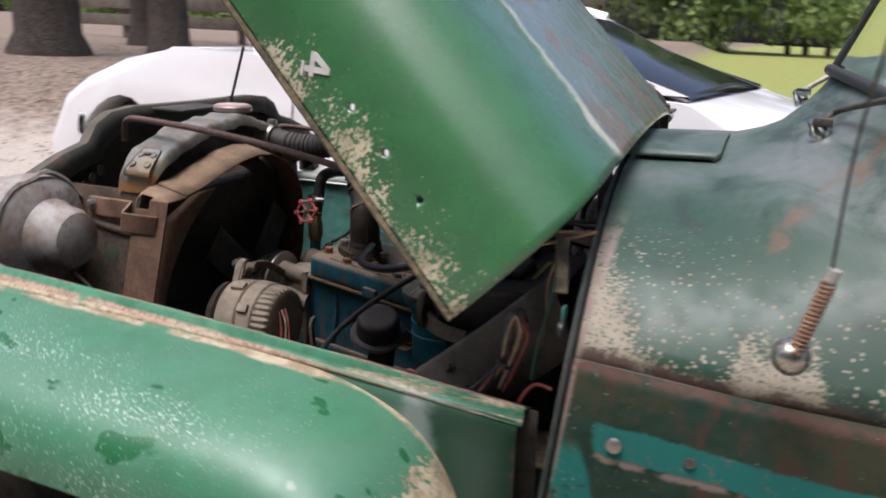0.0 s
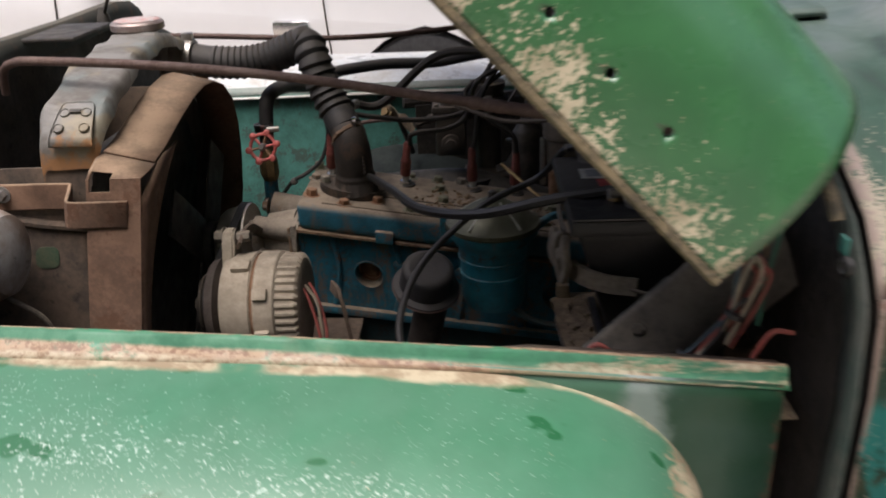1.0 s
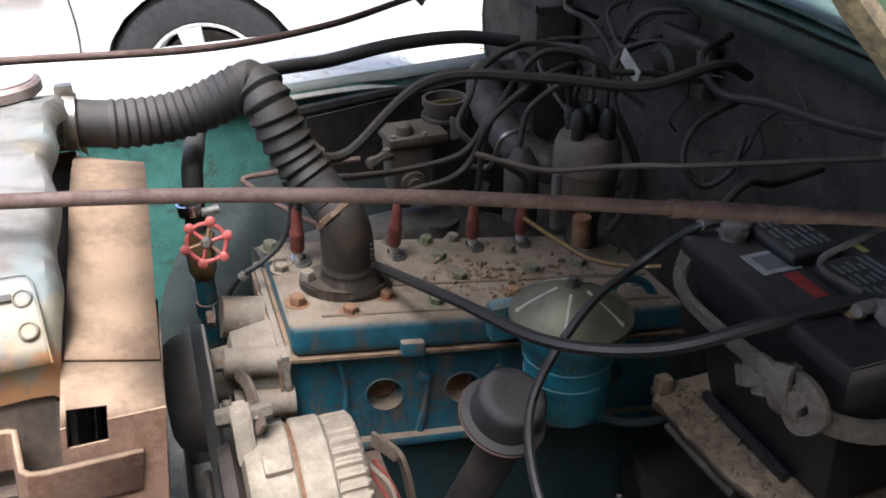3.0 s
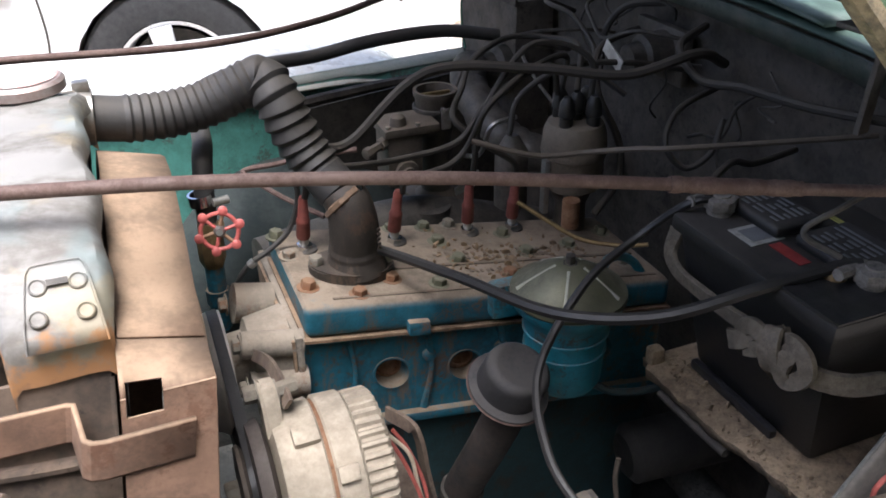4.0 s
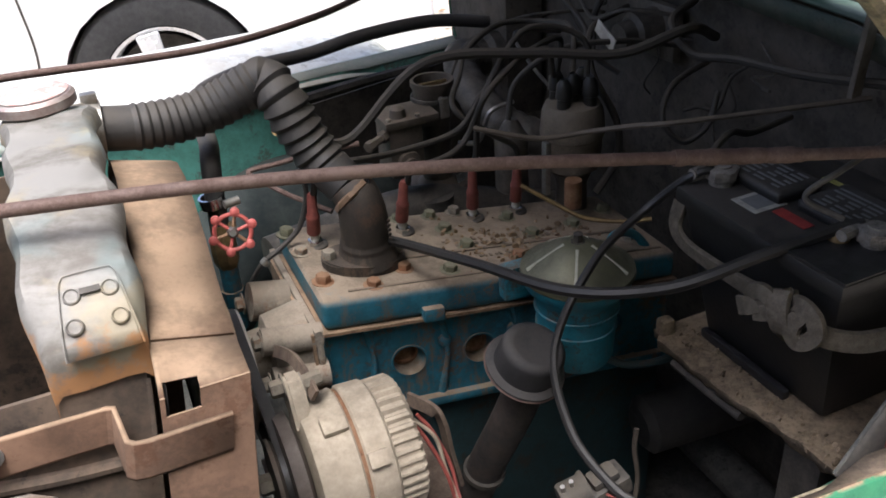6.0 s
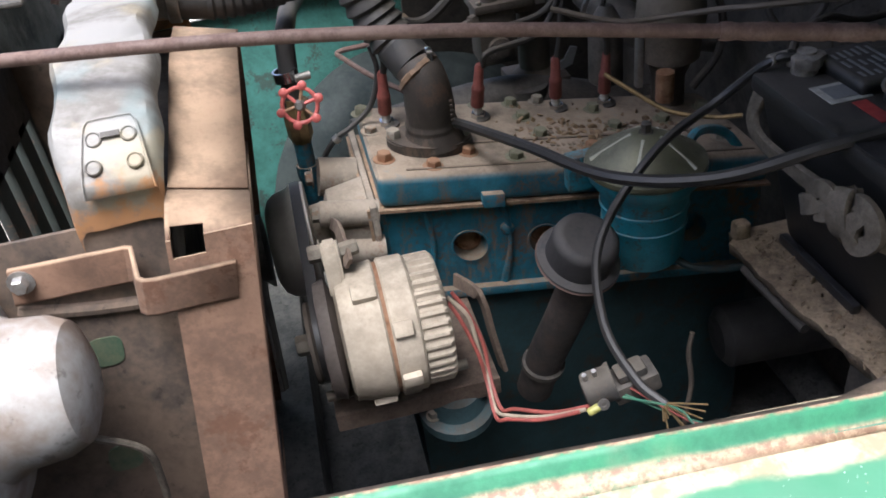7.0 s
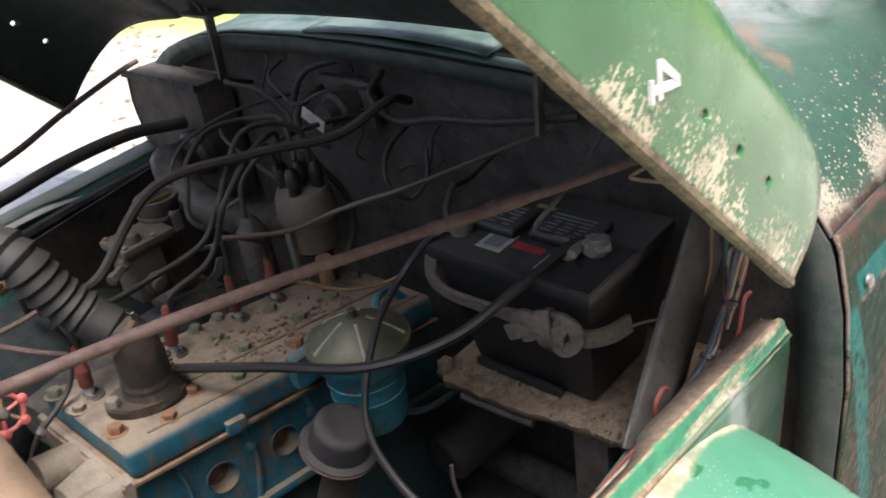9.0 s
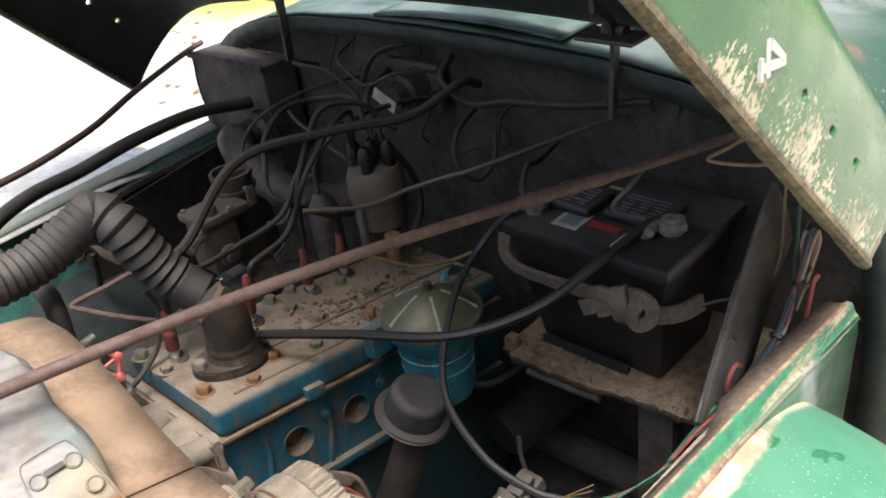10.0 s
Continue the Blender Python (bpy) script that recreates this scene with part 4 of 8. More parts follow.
def build_side(flip):
    """One side of the front: ledge, fender and panel. flip mirrors it to the far side."""
    def put(x, y, z):
        if not flip:
            return (x, y, z + ledge_lift(x))
        k = min(max(x, -1.4), -0.15)
        return (x, 2.209 + 0.271 * (k + 0.289) - (y - ledge_y(k)), z - 0.005 - 0.052 * (k + 0.289))

    xs = [-1.32 + 0.03 * i for i in range(38)]
    prof = [(0.05, -0.012), (0.012, -0.004), (0.006, 0.0), (0.0, 0.0), (-0.15, -0.002), (-0.35, -0.0075), (-0.6, -0.0115), (-0.95, -0.0142), (-1.25, -0.0178)]
    rows = [[put(x, ledge_y(x) + (a * flange(x) if a >= 0 else a * joint(x)), 1.092 + b) for a, b in prof] for x in xs]
    solid(part("hood_ledge", grid(rows), FARLEDGE if flip else LEDGEWORN, truck, "green ledge worn to bare cream and rust"), 0.002, 1.0)
    # fender: level crown that bends down behind
    line = smooth_path([(-1.95, 0, 0.70), (-1.90, 0, 0.86), (-1.8, 0, 0.98), (-1.65, 0, 1.04), (-1.45, 0, 1.063), (-1.2, 0, 1.077), (-0.95, 0, 1.077), (-0.72, 0, 1.077), (-0.545, 0, 1.0765), (-0.465, 0, 1.072), (-0.398, 0, 1.059), (-0.343, 0, 1.034), (-0.297, 0, 0.983), (-0.271, 0, 0.914), (-0.257, 0, 0.80), (-0.25, 0, 0.6)], 4)
    spine = []
    for k, p in enumerate(line):
        d = (line[min(k + 1, len(line) - 1)] - line[max(k - 1, 0)]).normalized()
        spine.append((p.x, p.z, -d.z, d.x))
    rows = []
    for x, z, nx, nz in spine:
        inner = ledge_y(min(max(x, -1.35), -0.2)) - joint(x) + 0.004
        inner = min(inner, 1.03)
        row = []
        outs = [(-0.03, -0.001), (0.0, 0.0), (0.04, -0.002), (0.08, -0.006), (0.115, -0.0115), (0.14, -0.0175), (0.16, -0.025), (0.177, -0.034), (0.191, -0.045), (0.202, -0.058), (0.210, -0.073), (0.215, -0.09), (0.217, -0.108), (0.216, -0.125), (0.20, -0.13)]
        for w, drop in outs:
            drop -= 0.011 * min(max(w, 0.0) / 0.14, 1.0)
            if flip:
                w *= 1.45
            row.append(put(x + nx * drop, inner - w, z + nz * drop + (0.3 * max(w, 0.0) if flip else 0.0)))
        rows.append(row)
    solid(part("fender", grid(rows), GLAREFEND if flip else FENDG, truck, "front fender near white with painted sky glare" if flip else "glossy green front fender scuffed and chipped"), 0.003)
    # worn beading where the fender meets the ledge
    pts = [put(x, ledge_y(x) - joint(x) + 0.002, z) for x, z in ((-1.3, 1.0775), (-1.0, 1.0775), (-0.72, 1.0775), (-0.545, 1.0775), (-0.465, 1.0735), (-0.396, 1.0605), (-0.341, 1.0355), (-0.295, 0.984), (-0.269, 0.918), (-0.256, 0.82))]
    part("fender_bead", tube(pts, 0.0024, 6), CREAM, truck)
    # side panel behind the fender
    rows = [[put(x, ledge_y(x) - 0.0085 - d, z) for z, d in ((1.0795, 0.0), (1.06, 0.002), (0.9, 0.0), (0.6, 0.0))] for x in (-0.62, -0.5, -0.4, -0.3, -0.215)]
    solid(part("side_panel", grid(rows), DARKG, truck, "dark green side panel with grey primer smear"), 0.003)
    # inner wing sheet
    rows = [[put(x, ledge_y(x) + 0.045 * flange(x) + d, z) for z, d in ((1.081, 0.0), (1.05, 0.0), (0.95, 0.02), (0.75, 0.05), (0.55, 0.05))] for x in xs[::3] + [-0.2]]
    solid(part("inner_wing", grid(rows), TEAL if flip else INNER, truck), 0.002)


FARLEDGE = plain("pale_grey_ledge", (0.30, 0.36, 0.32), (0.42, 0.44, 0.40), 0.5, 0, 30, 0.2, 5.0)
# near white stands in for the sky's glare off the far fender
GLAREFEND = plain("fender_glare", (0.66, 0.67, 0.64), (0.52, 0.49, 0.42), 0.35, 0, 30, 0.2, 5.0)
CREAM = plain("worn_cream_primer", (0.42, 0.33, 0.20), (0.16, 0.11, 0.065), 0.85, 0, 60, 0.4, 14.0)
build_side(False)
build_side(True)

# ---- engine ----
PITCH = 0.165  # fall of the engine towards the rear


def engine_z(x):
    return -PITCH * (x + 0.77)


def slope(bm):
    for v in bm.verts:
        v.co.z += engine_z(v.co.x)
    return bm


def top_z(x):
    return 1.088 + engine_z(x)


HEADM = dusty("dusty_blue_head", (0.030, 0.165, 0.235), 0.5, 0.0, (0.29, 0.23, 0.165), 1.0, (0.24, 0.14, 0.08), 55.0, 0.35, 0.12, 0.55)
engine = thing("engine", (-0.5, 1.48, 0.6), "blue flathead engine, dusty on top and rusty at the seams", "engine")
bm = box(-0.772, -0.285, 1.390, 1.585, 1.047, 1.088, 0.010, None, 3)
head = part("cylinder_head", slope(bm), HEADM, engine, "blue cylinder head under tan dust")
part("head_rib", slope(box(-0.66, -0.30, 1.462, 1.467, 1.086, 1.0900, 0.0012)), HEADTOP, head)
part("head_rib", slope(box(-0.735, -0.30, 1.404, 1.408, 1.086, 1.0895, 0.0010)), HEADTOP, head)
part("head_lug", slope(box(-0.655, -0.628, 1.381, 1.394, 1.043, 1.062, 0.003)), HEADM, head)
part("head_gasket", slope(box(-0.775, -0.283, 1.387, 1.587, 1.0425, 1.0465, 0.0)), GASKET, engine)
for x, y in ((-0.756, 1.435), (-0.703, 1.412), (-0.655, 1.44), (-0.602, 1.422), (-0.504, 1.43), (-0.761, 1.51), (-0.555, 1.475), (-0.453, 1.485), (-0.765, 1.563), (-0.612, 1.572), (-0.566, 1.57), (-0.528, 1.574), (-0.562, 1.528), (-0.462, 1.54), (-0.38, 1.50), (-0.31, 1.53), (-0.40, 1.43), (-0.33, 1.44)):
    rusty = (x, y) in ((-0.756, 1.435), (-0.703, 1.412), (-0.655, 1.44), (-0.504, 1.43))
    part("head_bolt", hexbolt((x, y, top_z(x) - 0.001), (PITCH, 0, 1), random.uniform(0.0078, 0.009), random.uniform(0.007, 0.010)), BOLTRUST if rusty else random.choice((BOLT, BOLTOLIVE, BOLTOLIVE)), head)
# raised cast marks too worn to read
rng = random.Random(77)
for row, (x0, y0, n) in enumerate(((-0.590, 1.490, 22), (-0.575, 1.476, 18), (-0.560, 1.443, 16))):
    x = x0
    for k in range(n):
        w = rng.uniform(0.0035, 0.0065)
        x += w + rng.uniform(0.002, 0.004)
        if rng.random() < 0.2:
            continue
        part("cast_mark", slope(box(x, x + w, y0 + rng.uniform(-0.001, 0.001), y0 + rng.uniform(0.004, 0.0085), 1.0865, 1.0888 + rng.uniform(0, 0.0012), 0.0006, None, 1)), HEADTOP, head)


def holed_cell(bm, x0, x1, z0, z1, cx, cz, r, y, deep, n=28):
    """A flat upright cell with a round pocket in it."""
    ring, rim, back = [], [], []
    for i in range(n):
        t = 2 * math.pi * i / n
        c, s = math.cos(t), math.sin(t)
        k = min(abs(((x1 if c > 0 else x0) - cx) / c) if abs(c) > 1e-6 else 9, abs(((z1 if s > 0 else z0) - cz) / s) if abs(s) > 1e-6 else 9)
        ring.append(bm.verts.new((cx + c * k, y, cz + s * k)))
        rim.append(bm.verts.new((cx + c * r, y, cz + s * r)))
        back.append(bm.verts.new((cx + c * r * 0.9, y + deep, cz + s * r * 0.9)))
    for i in range(n):
        j = (i + 1) % n
        bm.faces.new((ring[i], ring[j], rim[j], rim[i]))
        bm.faces.new((rim[i], rim[j], back[j], back[i]))
    bm.faces.new(back)


bm = bmesh.new()
cuts = [-0.772, -0.72, -0.625, -0.525, -0.43, -0.335, -0.285]
for a, b in zip(cuts, cuts[1:]):
    cx = {-0.72: -0.672, -0.625: -0.576, -0.525: -0.478, -0.43: -0.38}.get(a)
    if cx:
        holed_cell(bm, a, b, 0.918, 1.041, cx, 0.978, 0.0215, 1.402, 0.022)
    else:
        bm.faces.new([bm.verts.new(p) for p in ((a, 1.402, 0.918), (b, 1.402, 0.918), (b, 1.402, 1.041), (a, 1.402, 1.041))])
bmesh.ops.remove_doubles(bm, verts=bm.verts[:], dist=1e-5)
face = part("valve_chamber_wall", slope(bm), BLUEBLOCK, engine)
part("engine_block", slope(box(-0.77, -0.285, 1.4255, 1.60, 0.55, 1.0405, 0.004)), BLUEBLOCK, engine)
part("block_end", slope(box(-0.776, -0.768, 1.400, 1.60, 0.90, 1.041, 0.002)), BLUEBLOCK, engine)
part("block_rib", slope(box(-0.774, -0.285, 1.392, 1.426, 0.905, 0.919, 0.004)), BLUEBLOCK, engine)
part("lower_block", slope(box(-0.77, -0.285, 1.408, 1.60, 0.50, 0.906, 0.006)), BLUESHADE, engine)
for cx in (-0.672, -0.576):
    part("core_plug", slope(lathe((cx, 1.4235, 0.978), (0, -1, 0), [(0, 0.0185), (0.004, 0.018), (0.004, 0.015), (0.001, 0.013)], 24)), RUST, face, "rusty cup plug")
    part("plug_rim", slope(lathe((cx, 1.4035, 0.978), (0, -1, 0), [(0, 0.024), (0.003, 0.0235), (0.003, 0.0215), (0, 0.0215)], 28, None, None, False)), BLUEBLOCK, face)
# lumps of casting on the wall between the ports
for cx, cz, r in ((-0.624, 1.0, 0.01), (-0.527, 1.0, 0.011)):
    part("casting_boss", slope(lathe((cx, 1.404, cz), (0, -1, 0), [(0, r), (0.005, r * 0.9), (0.008, r * 0.5)], 12)), BLUEBLOCK, face)

for cx in (-0.720, -0.624, -0.527, -0.432):
    part("casting_web", slope(tube([(cx - 0.004, 1.4045, 1.040), (cx, 1.401, 1.018), (cx + 0.003, 1.400, 0.985), (cx - 0.002, 1.401, 0.950), (cx - 0.008, 1.4045, 0.920)], 0.0050, 8, 5, None, lambda s, l: 1.3 - 0.6 * math.sin(math.pi * s / l))), BLUEBLOCK, face)
# dirt and crumbs lying on the head
bm = bmesh.new()
rng = random.Random(5)
for k in range(170):
    x, y = rng.uniform(-0.60, -0.36), rng.gauss(1.47, 0.032)
    if not 1.41 < y < 1.57:
        continue
    s = rng.uniform(0.0012, 0.0036) * (1.6 if rng.random() < 0.1 else 1)
    bmesh.ops.create_icosphere(bm, subdivisions=1, radius=s, matrix=Matrix.Translation((x, y, top_z(x) + s * 0.4)) @ Euler((rng.random() * 3, rng.random() * 3, 0)).to_matrix().to_4x4() @ Matrix.Diagonal((1.5, 1.0, 0.5, 1)))
crumbs = part("head_crumbs", bm, plain("tan_crumbs", (0.30, 0.21, 0.12), (0.14, 0.10, 0.07), 0.95, 0, 200, 0.2), None)
tagged(crumbs, "tan crumbs of dirt and rust lying on the cylinder head", "debris", kind="stuff")

# spark plugs with boots
for k, (x, y, lean) in enumerate(((-0.737, 1.528, (0.06, -0.10, 1)), (-0.618, 1.536, (0.12, -0.06, 1)), (-0.508, 1.552, (0.02, -0.05, 1)), (-0.437, 1.560, (0.05, -0.03, 1)))):
    z = top_z(x) - 0.002
    plug = thing("spark_plug", (x, y, z), "spark plug with a worn red rubber boot", "spark plug", "spark plugs on the head")
    # dark raised disc stands in for the shade of a recess
    part("well", lathe((x, y, z), (0, 0, 1), [(0, 0.016), (0.0028, 0.0155)], 20), GREASE, plug)
    part("hex_base", lathe((x, y, z + 0.002), lean, [(0, 0.010), (0.007, 0.010), (0.008, 0.007)], 6), CHROME, plug)
    part("insulator", lathe((x, y, z + 0.009), lean, [(0, 0.0062), (0.012, 0.0055)], 14), LABELWHITE, plug)
    a = Vector(lean).normalized()
    part("boot", lathe(Vector((x, y, z + 0.018)), lean, [(0, 0.0076), (0.002, 0.0086), (0.022, 0.0082), (0.024, 0.0088), (0.027, 0.0082), (0.030, 0.0068), (0.054, 0.0058), (0.058, 0.0042)], 16), REDBOOT, plug)

# thermostat elbow
ELBOW = dusty("dark_cast_elbow", (0.042, 0.036, 0.030), 0.6, 0.1, (0.17, 0.13, 0.095), 0.5, (0.10, 0.06, 0.04), 60.0, 0.6, 0.0, 0.4)
elbow = thing("thermostat_housing", (-0.695, 1.465, 1.075), "dark cast thermostat elbow bolted to the cylinder head", "housing")
out = [(-0.695 + 0.058 * math.cos(t) * (1.0 if abs(math.cos(t)) < 0.8 else 1.04), 1.466 + 0.040 * math.sin(t)) for t in (2 * math.pi * i / 32 for i in range(32))]
part("flange", slope(prism([(x * 0.86 - 0.695 * 0.14, 1.466 + (y - 1.466) * 0.88) for x, y in out], 1.088, 1.101, "xy", 0.002)), ELBOW, elbow)
part("neck", tube([(-0.690, 1.466, 1.082), (-0.690, 1.465, 1.105), (-0.690, 1.463, 1.130), (-0.691, 1.463, 1.150), (-0.694, 1.467, 1.166), (-0.698, 1.475, 1.175)], 0.034, 24, 8, None, lambda s, l: 1.10 - 0.24 * min(s / 0.025, 1) - (0.10 * max(0, s - 0.05) / 0.05) + (0.05 if 0.022 < s < 0.028 else 0)), ELBOW, elbow)
part("lip", lathe((-0.694, 1.466, 1.166), (-0.50, 0.52, 0.69), [(0, 0.024), (0.003, 0.0285), (0.008, 0.0275), (0.010, 0.024), (0.012, 0.0)], 26, None, lambda k, i, n: 1 + 0.09 * math.sin(i * 1.9 + k) * math.sin(i * 0.7)), plain("crusted_seal", (0.19, 0.12, 0.07), (0.09, 0.06, 0.04), 0.9, 0, 70, 0.8), elbow, "crusty sealed lip")
for k in range(5):
    part("cast_mark", box(-0.672 + 0.0 * k, -0.668, 1.4305, 1.4325, 1.118 + 0.006 * k, 1.1215 + 0.006 * k, 0.0008), ELBOW, elbow)
for x in (-0.738, -0.652):
    part("flange_bolt", hexbolt((x, 1.466, 1.101 + engine_z(x)), (0.1, 0, 1), 0.0085, 0.010, False), BOLT, elbow)
part("clamp_end", box(-0.688, -0.680, 1.452, 1.464, 1.184, 1.200, 0.003), CHROME, elbow)

# corrugated radiator hose
HP = [(-0.945, 1.542, 1.280), (-0.905, 1.544, 1.273), (-0.86, 1.547, 1.271), (-0.82, 1.549, 1.277), (-0.785, 1.548, 1.290), (-0.762, 1.545, 1.297), (-0.750, 1.528, 1.279), (-0.741, 1.520, 1.252), (-0.729, 1.513, 1.222), (-0.714, 1.500, 1.195), (-0.700, 1.482, 1.175)]


def ribs(s, l):
    """Saw-tooth ridges, wider apart past the bend, with plain cuffs."""
    if s < 0.034 or s > l - 0.030:
        return 0.95 if s < 0.034 else 1.0
    bend = l * 0.55
    pitch, deep = (0.0105, 0.10) if s < bend else (0.0150, 0.17)
    p = ((s - (0 if s < bend else bend)) % pitch) / pitch
    return 0.93 + deep * (p / 0.72 if p < 0.72 else (1 - p) / 0.28)


hose = thing("radiator_hose", (-0.82, 1.55, 1.25), "black corrugated rubber radiator hose", "hose")
part("hose_body", tube(HP, 0.0258, 24, 48, None, ribs), HOSE, hose)
part("clamp", lathe((-0.940, 1.542, 1.281), (-1, 0, 0.12), [(0, 0.0285), (0.001, 0.0295), (0.012, 0.0295), (0.013, 0.0285), (0.013, 0.025), (0, 0.025)], 30), STEEL, hose)
part("clamp_screw", box(-0.955, -0.938, 1.535, 1.549, 1.309, 1.321, 0.003), STEEL, hose)

# water pump castings in front of the block
pump = thing("water_pump", (-0.82, 1.43, 0.95), "dusty cast water pump on the front of the engine", "water pump")
PUMPM = dusty("dusty_cast_pump", (0.30, 0.26, 0.21), 0.8, 0.1, (0.44, 0.36, 0.27), 0.8, (0.22, 0.14, 0.09))
part("pump_body", lathe((-0.855, 1.445, 1.005), (1, 0, 0), [(0, 0.03), (0.02, 0.032), (0.025, 0.045), (0.07, 0.052)], 24), PUMPM, pump)
part("inlet_boss", rod((-0.835, 1.50, 1.045), (-0.79, 1.50, 1.035), 0.024, 18), PUMPM, pump)
part("upper_boss", rod((-0.842, 1.408, 1.047), (-0.775, 1.404, 1.036), 0.016, 16), PUMPM, pump)
part("lower_boss", rod((-0.838, 1.398, 0.995), (-0.775, 1.396, 0.99), 0.018, 16), PUMPM, pump)
part("front_plate", box(-0.785, -0.7765, 1.388, 1.60, 0.90, 1.053, 0.003), PUMPM, pump)
part("plate_gasket", box(-0.789, -0.7855, 1.389, 1.585, 0.93, 1.049, 0.0), GASKET, pump)
for y, z in ((1.408, 1.047), (1.398, 0.995), (1.50, 1.045)):
    part("pump_bolt", hexbolt((-0.842, y, z), (-1, 0, 0.1), 0.009, 0.008), BOLT, pump)

# fan pulley, belt
pulley = thing("fan_pulley", (-0.87, 1.44, 0.95), "grey steel fan pulley with worn grooves", "pulley")
part("wheel", lathe((-0.906, 1.43, 1.002), (1, 0, 0), [(0, 0.025), (0.001, 0.045), (0.006, 0.056), (0.014, 0.062), (0.030, 0.066), (0.034, 0.070), (0.037, 0.071), (0.042, 0.062), (0.047, 0.071), (0.051, 0.070), (0.052, 0.03)], 36), plain("pulley_steel", (0.52, 0.48, 0.42), (0.64, 0.59, 0.52), 0.4, 0.5, 40, 0.2), pulley)
belt = thing("fan_belt", (-0.865, 1.35, 0.95), "black rubber fan belt", "belt")


def belt_loop(c1, r1, c2, r2):
    pts = []
    d = Vector((c2[0] - c1[0], c2[1] - c1[1]))
    base = math.atan2(d.y, d.x)
    off = math.acos((r1 - r2) / d.length)
    for i in range(25):
        t = base + off + (2 * math.pi - 2 * off) * i / 24
        pts.append((c1[0] + r1 * math.cos(t), c1[1] + r1 * math.sin(t)))
    for i in range(25):
        t = base - off + 2 * off * i / 24
        pts.append((c2[0] + r2 * math.cos(t), c2[1] + r2 * math.sin(t)))
    return pts


def belt_mesh(x0, x1, c1, r1, c2, r2, th=0.009):
    a, b = belt_loop(c1, r1, c2, r2), belt_loop(c1, r1 + th, c2, r2 + th)
    bm = bmesh.new()
    n = len(a)
    vs = [[bm.verts.new((x, *q)) for q in pts] for x, pts in ((x0 + 0.002, a), (x0, b), (x1, b), (x1 - 0.002, a))]
    for i in range(n):
        j = (i + 1) % n
        for k in range(4):
            bm.faces.new((vs[k][i], vs[k][j], vs[(k + 1) % 4][j], vs[(k + 1) % 4][i]))
    return bm


part("loop", belt_mesh(-0.870, -0.858, (1.43, 1.002), 0.063, (1.245, 0.998), 0.034), RUBBER, belt)

# fan blades
fan = thing("radiator_fan", (-0.93, 1.45, 0.8), "dark steel engine fan inside the shroud", "fan")
part("hub", rod((-0.93, 1.43, 1.005), (-0.912, 1.43, 1.005), 0.04, 20), GREASE, fan)
for k in range(4):
    bm = box(-0.928, -0.924, -0.035, 0.035, 0.03, 0.17, 0.001)
    bmesh.ops.transform(bm, matrix=Matrix.Translation((0, 1.43, 1.005)) @ Matrix.Rotation(radians(50 + 90 * k), 4, "X"), verts=bm.verts[:])
    part("blade", bm, GREASE, fan)

# alternator
alt = thing("alternator", (-0.80, 1.245, 0.925), "dusty pale aluminium alternator with ribbed rear case", "alternator")
AC = Vector((-0.855, 1.245, 0.998))


def fins(k, i, n):
    return 1.0 - (0.055 if (k in (2, 3, 4) and (i // 2) % 2 == 0) else 0.0)


part("front_case", lathe(AC, (1, 0, 0), [(0.010, 0.034), (0.011, 0.058), (0.014, 0.067), (0.026, 0.070), (0.046, 0.071), (0.053, 0.072), (0.055, 0.070)], 48), ALU, alt)
part("stator_seam", lathe(AC + Vector((0.055, 0, 0)), (1, 0, 0), [(0, 0.0685), (0.004, 0.0685)], 48), RUST, alt)
part("middle_case", lathe(AC + Vector((0.059, 0, 0)), (1, 0, 0), [(0, 0.070), (0.002, 0.072), (0.026, 0.071), (0.028, 0.069)], 48), ALU, alt)
part("ribbed_case", lathe(AC + Vector((0.087, 0, 0)), (1, 0, 0), [(0, 0.066), (0.001, 0.0682), (0.003, 0.0685), (0.026, 0.0682), (0.030, 0.064), (0.032, 0.050), (0.0325, 0.02)], 152, None, fins), ALU, alt)
for t in (20, 140, 260):
    c, s = math.cos(radians(t)), math.sin(radians(t))
    bm = box(0.028, 0.053, -0.010, 0.010, 0.066, 0.077, 0.003)
    bmesh.ops.transform(bm, matrix=Matrix.Translation(AC) @ Matrix.Rotation(radians(t), 4, "X"), verts=bm.verts[:])
    part("case_lug", bm, ALU, alt)
for t in (55, 160, 100):
    bm = box(0.060, 0.080, -0.008, 0.008, 0.066, 0.078, 0.003)
    bmesh.ops.transform(bm, matrix=Matrix.Translation(AC) @ Matrix.Rotation(radians(t), 4, "X"), verts=bm.verts[:])
    part("case_lug", bm, ALU, alt)
part("top_ear", prism([(1.236, 1.052), (1.285, 1.052), (1.284, 1.090), (1.275, 1.100), (1.262, 1.100), (1.253, 1.092)], -0.846, -0.829, "yz", 0.003), ALU, alt)
part("ear_bolt", hexbolt((-0.846, 1.270, 1.088), (-1, 0, 0), 0.009, 0.012), BOLT, alt)
part("bottom_ear", prism([(1.225, 0.92), (1.265, 0.92), (1.270, 0.945), (1.22, 0.945)], -0.846, -0.818, "yz", 0.003), ALU, alt)
part("cooling_fan", lathe((-0.866, 1.245, 0.998), (1, 0, 0), [(0, 0.028), (0.003, 0.060), (0.015, 0.064), (0.019, 0.050), (0.022, 0.036)], 36), plain("brown_fan", (0.07, 0.055, 0.045), (0.12, 0.1, 0.085), 0.7, 0.2, 50, 0.3), alt)
part("pulley", lathe((-0.879, 1.245, 0.998), (1, 0, 0), [(0, 0.014), (0.002, 0.042), (0.006, 0.043), (0.012, 0.034), (0.018, 0.034), (0.024, 0.043), (0.028, 0.042)], 32), CAST, alt)
